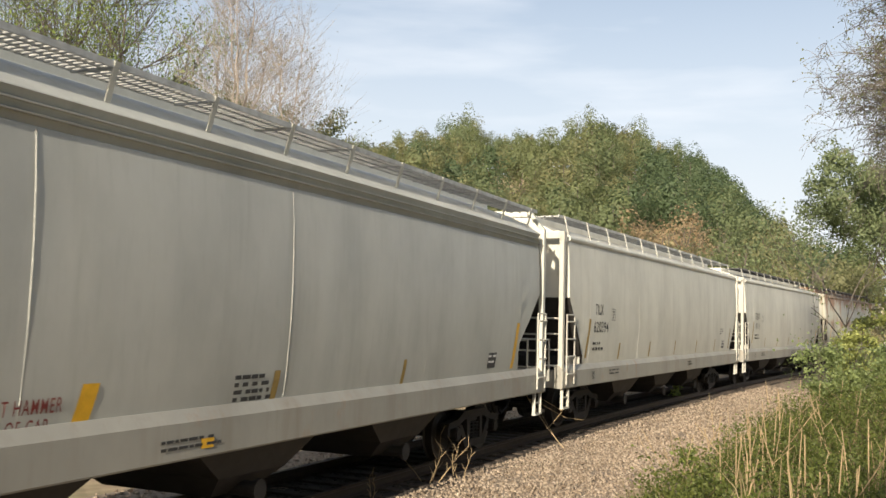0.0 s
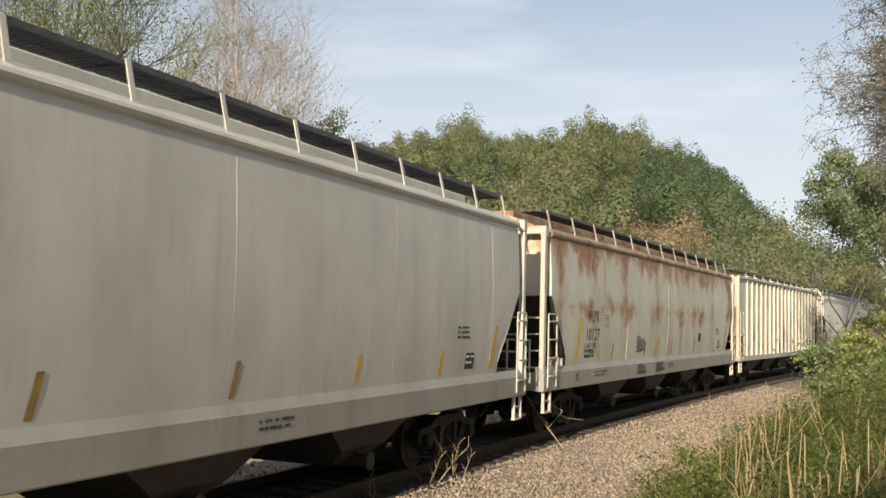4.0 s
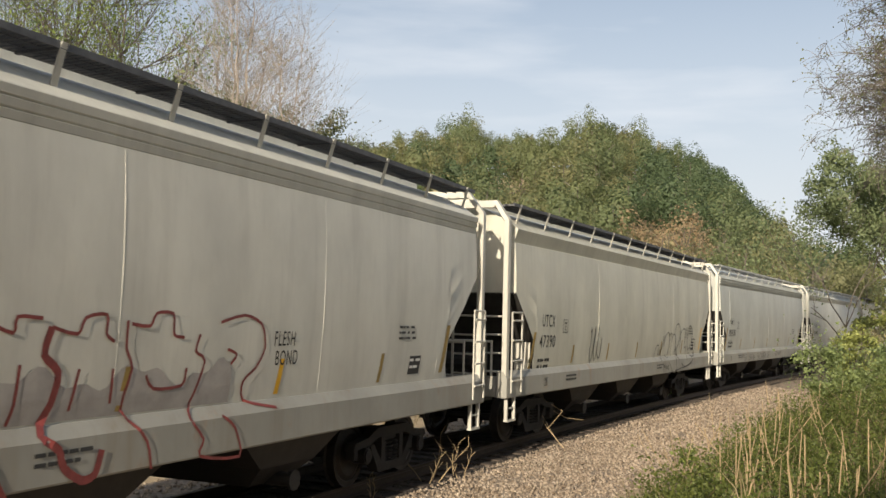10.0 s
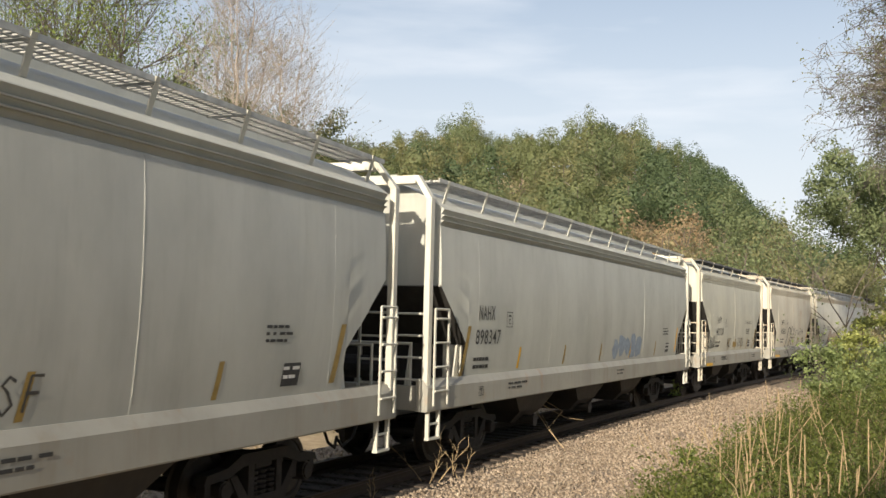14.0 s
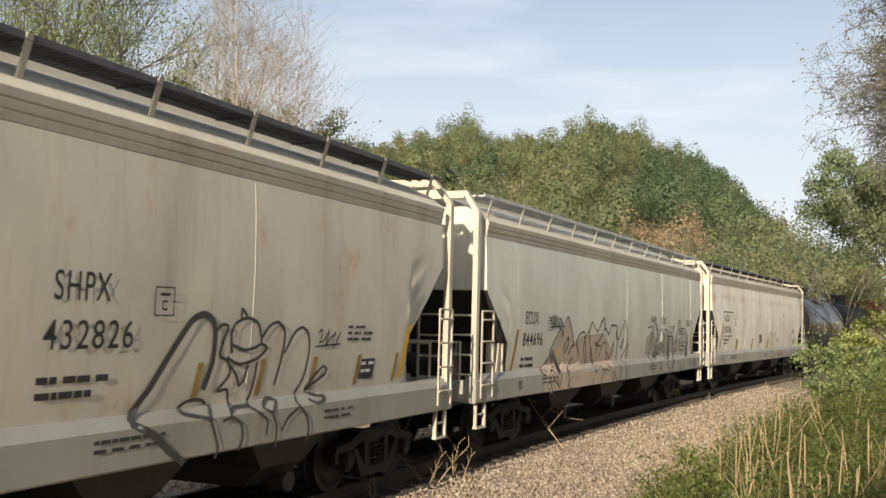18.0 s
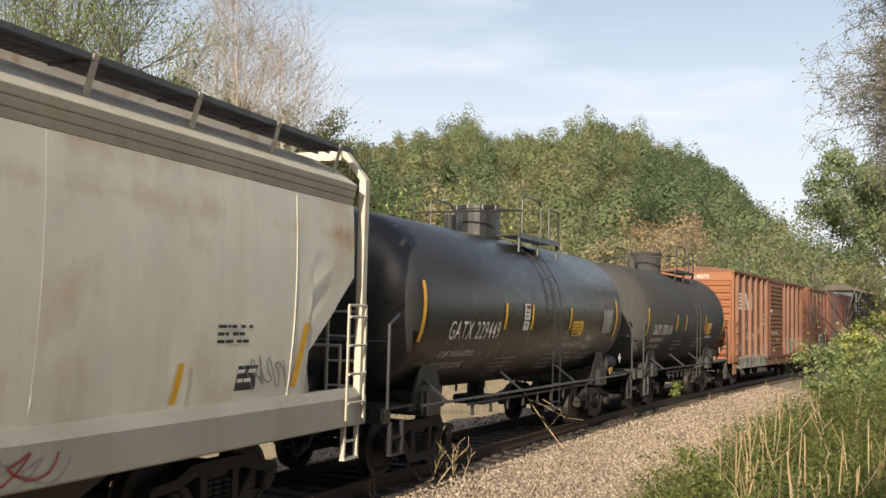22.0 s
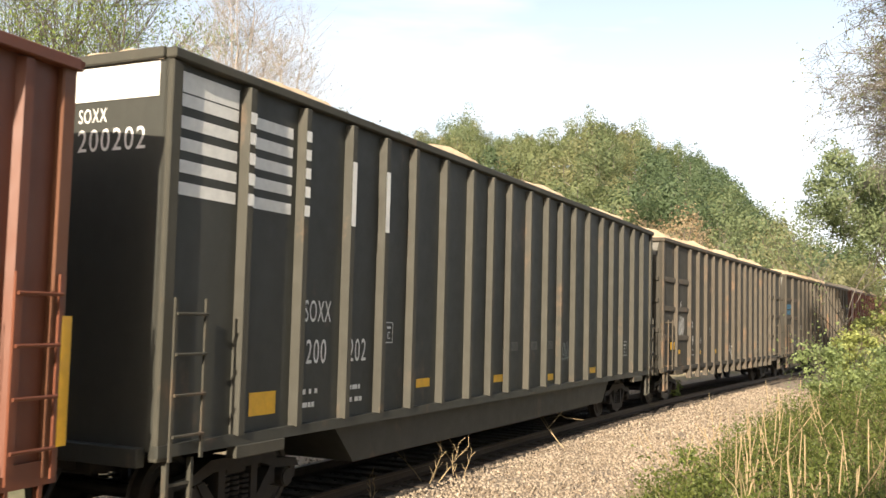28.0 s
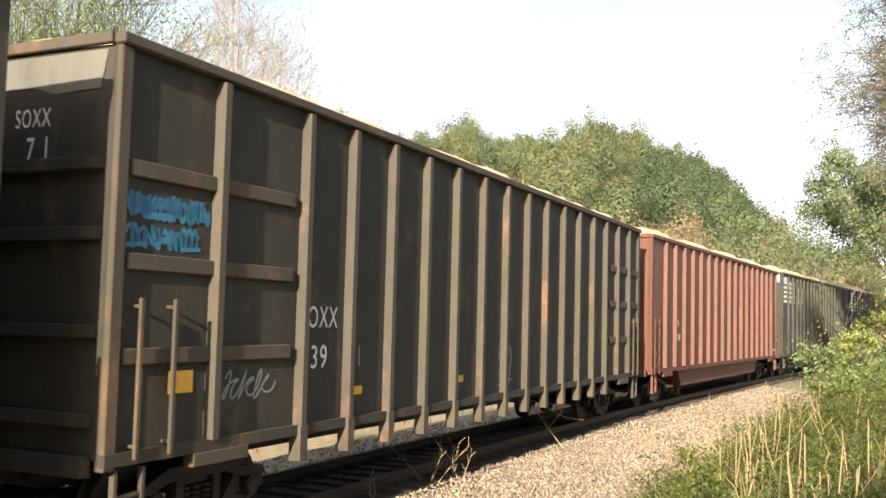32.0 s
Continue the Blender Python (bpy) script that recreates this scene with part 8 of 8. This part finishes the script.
c = tank_car(258.9, 270.0, "dull dark grey tank car with white lettering", BLACK_DULL, 5.4, -0.15, 0.36)
letters(c[0], "CAOX", -4.36, 2.14, 0.28, INK_WHITE, c[1], squeeze=0.66)
letters(c[0], "300166", -3.48, 2.14, 0.28, INK_WHITE, c[1], squeeze=0.9)
letters(c[0], "LD LMT 202600 LB 90260 KG", -4.35, 1.93, 0.1, INK_WHITE, c[1], squeeze=0.7)
letters(c[0], "LT WT  60200 LB 26080 KG", -4.38, 1.74, 0.1, INK_WHITE, c[1], squeeze=0.7)
for x, z0, z1 in ((-5.08, 2.09, 2.9), (-1.92, 2.26, 2.74), (-0.8, 2.26, 2.74), (1.88, 2.24, 2.73), (4.75, 2.1, 3.0)):
    patch(c[0], x, x + 0.11, z0, z1, YELLOW, c[1], label="yellow reflective strip", n=6)
patch(c[0], 2.19, 2.85, 2.14, 2.52, YELLOW, c[1], "yellow_notice", "yellow notice with black print", 3)
bars(c[0], 2.25, 2.44, 0.54, 4, INK, lambda z: c[1](z) + 0.004, 0.03, 0.08, 9)
bars(c[0], 0.95, 1.95, 1.1, 3, GRAFF_GREY, c[1], 0.05, 0.12, 10)
bars(c[0], -1.6, 1.9, 1.1, 3, GRAFF_GREY, c[1], 0.05, 0.12, 11)
bars(c[0], 2.3, 2.0, 1.1, 1, INK_WHITE, c[1], 0.08, 0.12, 12)

OXIDE_END = paint("bright_oxide_red_end_paint", (0.25, 0.092, 0.036), 0.55, 0.0, 0.2, dirt_col=(0.14, 0.06, 0.045))
c = box_car(271.02, 286.52, "oxide red boxcar with ridged sliding door and graffiti", OXIDE, OXIDE_END, "ridged")
post = lambda z: 1.585
for z0, z1, xe in ((3.68, 3.77, -5.4), (3.53, 3.62, -5.44), (3.40, 3.48, -5.5), (3.27, 3.34, -5.56), (3.12, 3.21, -5.62)):
    patch(c[0], -6.75, -6.09, z0, z1, INK_WHITE, c[1], "stripe", n=1)
    patch(c[0], -5.92, xe, z0, z1, INK_WHITE, c[1], "stripe", n=1)
    patch(c[0], -6.05, -5.95, z0 - 0.02, z1, INK_WHITE, post, "stripe", n=1)
# block shapes of the emblem
mb = Mb()
strokes(mb, [(-5.55, 3.11), (-5.43, 3.78)], 0.21, c[1], 0.014)
strokes(mb, [(-5.36, 3.74), (-5.05, 3.16)], 0.2, c[1], 0.016)
strokes(mb, [(-4.99, 3.12), (-4.93, 3.5)], 0.17, c[1], 0.014)
strokes(mb, [(-4.2, 3.56), (-4.3, 3.69), (-4.5, 3.72), (-4.64, 3.66), (-4.64, 3.54), (-4.5, 3.47), (-4.32, 3.42), (-4.25, 3.32), (-4.33, 3.2), (-4.5, 3.15), (-4.76, 3.18)], 0.14, c[1], 0.014)
strokes(mb, [(-4.85, 3.13), (-4.85, 3.79)], 0.1, post, 0.005)
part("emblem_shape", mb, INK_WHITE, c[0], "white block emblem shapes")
letters(c[0], "NS", -5.64, 2.37, 0.24, INK_WHITE, c[1], squeeze=1.05)
letters(c[0], "450", -5.66, 1.88, 0.27, INK_WHITE, c[1], squeeze=1.15)
letters(c[0], "773", -4.5, 1.86, 0.27, INK_WHITE, c[1], squeeze=1.1)
letters(c[0], "LD LMT", -5.67, 1.51, 0.1, INK_WHITE, c[1])
letters(c[0], "LT WT", -5.65, 1.33, 0.1, INK_WHITE, c[1])
letters(c[0], "157100", -4.45, 1.5, 0.11, INK_WHITE, c[1])
letters(c[0], "62900", -4.45, 1.33, 0.11, INK_WHITE, c[1])
letters(c[0], "DOOR OPENING W10-5 H10-8", -0.75, 2.12, 0.11, INK_WHITE, lambda z: 1.565, squeeze=0.6)
patch(c[0], -1.15, -0.55, 3.1, 3.22, INK_WHITE, lambda z: 1.565, "label_patch", n=1)
low_side = lambda z: 1.52 if z < 1.2 else 1.462
saw = lambda x, q: abs((x * q) % 2 - 1)
fill_strip(c[0], -6.85, -1.6, 0.76, lambda x: 1.12 + 0.2 * saw(x, 1.1) + 0.14 * saw(x + 0.4, 2.3) * (x > -4), GRAFF_SILVER, low_side, "silver-green sprayed lettering along the sill")
shards(c[0], -6.8, -1.6, 0.76, 1.5, 46, [GRAFF_SILVER, GRAFF_DULL, GRAFF_DULL, GRAFF_PALE, GRAFF_OLIVE], low_side, 7, 0.34, 0.5)
shards(c[0], -6.5, -5.6, 1.1, 1.95, 6, [GRAFF_PALE, GRAFF_SILVER, GRAFF_DULL], low_side, 8, 0.28, 0.7)
shards(c[0], -3.5, -1.7, 1.2, 1.9, 9, [GRAFF_PALE, GRAFF_OLIVE, GRAFF_DULL], low_side, 9, 0.3, 0.6)
sketch(c[0], [[(-3.4, 2.0), (-2.95, 2.2), (-2.4, 2.22), (-1.85, 1.95), (-1.8, 1.4)], [(-2.2, 1.3), (-2.05, 1.75), (-1.9, 1.3)], [(-6.85, 1.0), (-6.5, 1.2), (-6.2, 1.05)]], GRAFF_PALE, low_side, 0.045, "pale sprayed letter outlines")
graffiti(c[0], 2.45, 6.4, 1.2, 2.05, 5, [GRAFF_GREY, GRAFF_TEAL], INK_WHITE, c[1], 92, 0.035)
graffiti(c[0], 6.1, 6.7, 1.25, 2.1, 1, [GRAFF_PINK], INK_WHITE, c[1], 93, 0.03)
for x, z0, z1 in ((-5.98, 1.25, 1.8), (-4.85, 1.2, 1.7), (-3.75, 1.2, 1.8), (3.54, 1.25, 1.9), (4.7, 1.25, 2.0), (5.88, 1.25, 2.0)):
    patch(c[0], x - 0.06, x + 0.05, z0, z1, GRAFF_PALE, lambda z: 1.575, "graffiti", n=1)
for x in (-7.0, -4.6, -2.55, 0.4, 3.0, 5.4):
    patch(c[0], x, x + 0.4, 1.28 if x < -6 else 0.92, 1.42 if x < -6 else 1.03, YELLOW, lambda z: 1.47 if z > 1.2 else 1.515, n=1)
patch(c[0], -7.7, -7.58, 1.3, 2.0, YELLOW, lambda z: 1.535, n=1)
bars(c[0], -2.45, 2.9, 0.6, 3, INK_WHITE, c[1], 0.1, 0.2, 11)
box_mark(c[0], -3.15, 2.12, 0.28, 0.3, INK_WHITE, c[1])
patch(c[0], -3.3, -2.72, 1.6, 2.05, OXIDE_DARK, c[1], "stencil_panel", "dark red stencil panel", n=1, lift=0.03)
en = letters(c[0], "NS 450773", 0, 0, 0.15, INK_WHITE, lambda q: 0.0)
for v in en.data.vertices:
    v.co = Vector((-c[2] - 0.062, 0.15 - v.co.x, 4.28 + v.co.z))

c = box_car(288.0, 303.1, "dark red boxcar with wide door and silver graffiti", OXIDE_DARK, OXIDE, "plug")
low = lambda z: 1.52 if z < 1.2 else 1.462
shards(c[0], -6.7, -1.5, 0.8, 1.5, 40, [GRAFF_VIOLET, GRAFF_PALE, GRAFF_DULL, GRAFF_OLIVE], low, 31, 0.35, 0.5)
shards(c[0], -4.6, -1.7, 1.1, 2.35, 26, [GRAFF_VIOLET, GRAFF_VIOLET, GRAFF_PALE, INK_WHITE, GRAFF_GREY], low, 32, 0.26, 1.0)
shards(c[0], -1.1, 1.6, 1.2, 2.25, 22, [GRAFF_DULL, GRAFF_TEAL, GRAFF_PALE, GRAFF_GREY], lambda z: 1.565, 33, 0.3, 0.6)
shards(c[0], 1.9, 6.2, 0.85, 2.8, 40, [GRAFF_VIOLET, GRAFF_PALE, GRAFF_PALE, GRAFF_TEAL, INK_WHITE], low, 34, 0.3, 1.3)
for x, m in ((2.25, GRAFF_PALE), (3.54, INK_WHITE), (4.7, GRAFF_PALE), (5.88, GRAFF_TEAL), (-4.85, GRAFF_PALE), (-3.75, GRAFF_VIOLET), (-2.63, INK_WHITE)):
    patch(c[0], x - 0.06, x + 0.05, 1.2, 2.7 if x > 0 else 2.15, m, lambda z: 1.545, "graffiti", n=1)
scrawl(c[0], 6.0, 6.6, 2.0, 2.8, INK_WHITE, c[1], 104, 0.02)
scrawl(c[0], -6.9, -6.3, 2.4, 3.9, INK_WHITE, c[1], 105, 0.02)
dark_panel(c[0], 5.0, 1.7, lambda z: 1.47)
for x in (-5.0, 3.3):
    patch(c[0], x, x + 0.4, 0.84, 0.97, YELLOW, lambda z: 1.515, n=1)
patch(c[0], 7.5, 7.62, 1.3, 2.4, YELLOW, lambda z: 1.535, n=1)
bars_end = letters(c[0], "163783", 0, 0, 0.15, INK_WHITE, lambda q: 0.0)
for v in bars_end.data.vertices:
    v.co = Vector((-c[2] - 0.062, -0.55 - v.co.x, 4.28 + v.co.z))

G = "tall black gondola heaped with wood chips"


POSTS = (-8.8, -7.7, -6.62, -5.71, -4.82, -3.77, -2.74, -1.85, -1.0, 0.03, 1.02, 1.9, 2.82, 3.85, 4.92, 5.83, 6.77, 7.85, 8.85)


def stripe_marks(c, x0):
    """White bands of the leading panels."""
    car, prof, half = c
    for k in range(6):
        z = 4.78 - k * 0.225
        patch(car, -half + 0.2, x0 - 0.13, z - (0.02 if k else 0.1), z + 0.11, INK_WHITE, prof, "white_band", n=1)
        if k:
            patch(car, x0 + 0.13, x0 + 0.92, z - 0.02, z + 0.11, INK_WHITE, prof, "white_band", n=1)
            patch(car, x0 - 0.055, x0 + 0.055, z - 0.02, z + 0.11, INK_WHITE, lambda q: 1.592, "white_band", n=1)
            patch(car, x0 + 1.045, x0 + 1.155, z - 0.02, z + 0.11, INK_WHITE, lambda q: 1.592, "white_band", n=1)
    for x in (x0 + 2.18, x0 + 3.09):
        patch(car, x - 0.055, x + 0.055, 3.62, 4.46, INK_WHITE, lambda q: 1.592, "white_band", n=1)


def gondola_end(c, marks, number, band=True, y0=0.45, zz=(4.35, 4.0), hh=(0.2, 0.3), rim="", squeeze=0.72):
    """Lettering and white band of the leading end."""
    car, prof, half = c
    for text, z, k in ((marks, zz[0], hh[0]), (number, zz[1], hh[1])) + (((rim, 4.93, 0.13),) if rim else ()):
        ob = letters(car, text, 0, 0, k, INK_WHITE, lambda q: 0.0, squeeze=squeeze if text == number else 0.72)
        for v in ob.data.vertices:
            v.co = Vector((-half - (0.08 if text == rim else 0.006), y0 - (0.45 if text == rim else 0) - v.co.x, z + v.co.z))
    if band:
        mb = Mb().add([(-half - 0.012, y, z) for y, z in ((-1.38, 4.6), (1.38, 4.6), (1.38, 4.95), (-1.38, 4.95))], [(0, 1, 2, 3)])
        part("white_band", mb, INK_WHITE, car)
    else:
        mb = Mb().add([(-half - 0.012, y, z) for y, z in ((-1.3, 4.52), (-0.7, 4.5), (-0.45, 4.58), (1.3, 4.6), (1.38, 4.88), (-1.38, 4.88))], [(0, 1, 2, 3, 4, 5)])
        part("white_band", mb, CHIP_WHITE, car, "worn greyish white band")
        mb = Mb().box(-half - 0.16, -half - 0.02, 0.1, 0.22, 1.2, 4.85)
        part("end_post", mb, CHIP_RIB, car)


c = chip_gondola(304.45, 324.55, G + " and white bands", CHIP_BLACK, CHIP_RIB, -8.8, 1.0, False, False, 4.97, POSTS)
stripe_marks(c, -8.8)
gondola_end(c, "SOXX", "200202", True, -0.3, (4.38, 4.08), (0.14, 0.22), squeeze=0.94)
letters(c[0], "SOXX", -7.52, 2.38, 0.25, INK_WHITE, c[1], squeeze=0.62)
letters(c[0], "200", -7.46, 1.87, 0.28, INK_WHITE, c[1], squeeze=0.75)
letters(c[0], "202", -6.47, 1.87, 0.28, INK_WHITE, c[1], squeeze=0.75)
box_mark(c[0], -5.5, 2.1, 0.22, 0.28, INK_WHITE, c[1])
patch(c[0], -8.55, -8.05, 1.32, 1.58, YELLOW, c[1], n=1)
for x, z in ((-4.5, 1.42), (-1.5, 1.35), (1.26, 1.25), (4.25, 1.28)):
    patch(c[0], x, x + 0.45, z, z + 0.13, YELLOW, c[1], n=1)
for x in (-7.5, -6.5):
    bars(c[0], x, 1.5, 0.4, 2, INK_WHITE, c[1], 0.06, 0.16, int(-x))
for x, word in ((-0.76, "WOOD"), (0.29, "CHIPS"), (1.23, "ONLY")):
    patch(c[0], x, x + 0.42, 1.89, 2.05, CHIP_WHITE, c[1], "stencil", "worn white stencil panel", n=1)
    letters(c[0], word, x + 0.03, 1.91, 0.11, INK, lambda z: c[1](z) + 0.006, squeeze=0.75)
scrawl(c[0], 2.1, 2.7, 1.6, 2.05, GRAFF_GREY, c[1], 118, loops=5)
box_mark(c[0], 7.1, 1.62, 0.42, 0.35, INK_WHITE, c[1])

c = chip_gondola(325.87, 345.48, G + " with framed end panels", CHIP_BROWN, CHIP_BROWN_RIB, -8.41, 1.07, True, True, 4.92)
gondola_end(c, "DJJX", "", False, -0.1, (4.22, 4.0), (0.17, 0.3), "139646")
letters(c[0], "DJJX", -6.8, 2.34, 0.25, INK_WHITE, c[1], squeeze=0.86)
letters(c[0], "39", -6.53, 1.8, 0.28, INK_WHITE, c[1], squeeze=1.0)
letters(c[0], "46", -5.42, 1.82, 0.22, GRAFF_PALE, c[1], squeeze=1.0)
scrawl(c[0], -8.2, -7.25, 2.0, 2.75, INK_WHITE, c[1], 111, loops=9)
scrawl(c[0], -7.7, -7.3, 1.95, 2.1, INK_WHITE, c[1], 115, loops=3)
letters(c[0], "6", -7.74, 2.97, 0.2, INK_WHITE, c[1], "graffiti")
patch(c[0], -9.15, -8.7, 1.68, 1.91, YELLOW, lambda z: 1.56, n=1)
for x, z in ((-8.16, 1.53), (-5.56, 1.47), (-3.36, 1.46), (1.74, 1.52)):
    patch(c[0], x, x + 0.43, z, z + 0.13, YELLOW, c[1], n=1)
for x, word in ((-0.28, "WOOD"), (0.75, "CHIPS"), (1.8, "ONLY")):
    patch(c[0], x, x + 0.44, 1.84, 2.0, CHIP_WHITE, c[1], "stencil", "worn white stencil panel", n=1)
    letters(c[0], word, x + 0.03, 1.86, 0.11, INK, lambda z: c[1](z) + 0.006, squeeze=0.75)
for x in (-6.5, -5.5):
    bars(c[0], x, 1.6, 0.4, 2, GRAFF_GREY, c[1], 0.05, 0.16, int(x * 3))
box_mark(c[0], -3.95, 2.1, 0.2, 0.28, GRAFF_GREY, c[1])
box_mark(c[0], 5.02, 1.25, 0.42, 0.36, GRAFF_GREY, c[1])
scrawl(c[0], 0.7, 1.4, 1.15, 1.56, GRAFF_GREY, c[1], 116, loops=4)
scrawl(c[0], 3.95, 4.8, 1.35, 1.92, GRAFF_GREY, c[1], 117, loops=5)
patch(c[0], 5.05, 5.38, 1.74, 1.85, YELLOW, c[1], n=1)
mb = Mb()
strokes(mb, [(-0.36, 1.7), (-0.55, 1.66), (-0.58, 1.4), (-0.4, 1.15)], 0.05, c[1], 0.014)
strokes(mb, [(-0.4, 1.16), (-0.62, 1.45)], 0.03, c[1], 0.014)
strokes(mb, [(-0.95, 1.45), (-0.75, 1.75), (-0.85, 1.5)], 0.03, c[1], 0.014)
part("graffiti", mb, INK_WHITE, c[0], "white spray-painted hook")

c = chip_gondola(346.86, 366.38, G + " and a blue graffiti patch", CHIP_BROWN, CHIP_BROWN_RIB, -8.25, 1.085, True, True, 4.92)
gondola_end(c, "SOXX", "  7 1", False, -0.2, (4.2, 3.85), (0.17, 0.24))
letters(c[0], "OXX", -6.46, 2.31, 0.25, INK_WHITE, c[1], squeeze=0.86)
letters(c[0], "39", -6.38, 1.81, 0.27, INK_WHITE, c[1], squeeze=1.0)
letters(c[0], "11", -5.45, 1.81, 0.25, GRAFF_GREY, c[1], squeeze=0.9)
for k in range(4):
    scrawl(c[0], -9.6 + 0.28 * k, -9.2 + 0.28 * k, 3.34, 3.6, GRAFF_BLUE, c[1], 130 + k, 0.06, 4, "blue spray-painted graffiti")
    scrawl(c[0], -9.55 + 0.25 * k, -9.25 + 0.25 * k, 3.05, 3.3, GRAFF_BLUE, c[1], 140 + k, 0.045, 3, "blue spray-painted graffiti")
patch(c[0], -8.98, -8.62, 1.66, 1.88, YELLOW, lambda z: 1.56, n=1)
scrawl(c[0], -8.1, -7.1, 1.5, 1.85, GRAFF_GREY, c[1], 123, loops=6)
for x in (-5.5, -2.2):
    patch(c[0], x, x + 0.4, 1.43, 1.54, YELLOW, c[1], n=1)
scrawl(c[0], -0.3, 0.4, 1.2, 2.1, GRAFF_GREY, c[1], 124)

c = chip_gondola(367.72, 387.77, "tall faded red gondola heaped with wood chips", CHIP_RED, CHIP_RED, -8.6, 1.07, False, False, 4.92)
bars(c[0], -7.6, 2.4, 0.9, 2, INK_WHITE, c[1], 0.2, 0.45, 14)
patch(c[0], -1.0, -0.8, 1.9, 2.1, INK_WHITE, c[1], "stencil", n=1)
c = chip_gondola(389.2, 409.4, G + " and white bands", CHIP_BLACK, CHIP_RIB, -8.8, 1.0, False, False, 4.97, POSTS)
stripe_marks(c, -8.8)
gondola_end(c, "SOXX", "200")
c = chip_gondola(410.6, 430.8, G + " and white bands", CHIP_BLACK, CHIP_RIB, -8.8, 1.0, False, False, 4.97, POSTS)
stripe_marks(c, -8.8)
c = chip_gondola(432.0, 452.0, G + " behind the others", CHIP_BROWN, CHIP_BROWN_RIB, -8.3, 1.07, True, True, 4.92)


def motions():
    """Every car follows the line; wheels turn as they roll."""
    times = [i * 0.5 for i in range(65)]
    for ob, u, a in CARS:
        walk(ob, [(t, car_pose(u, a, t)) for t in times])
    step = 0.06
    spin_t = [min(32.0, i * step) for i in range(int(32 / step) + 2)]
    for ob, x, y, way in ROLLING:
        walk(ob, [(t, pose(x, y, 0.46) @ Matrix.Rotation(-gone(t) / 0.46 * way, 4, "Y")) for t in spin_t])


motions()
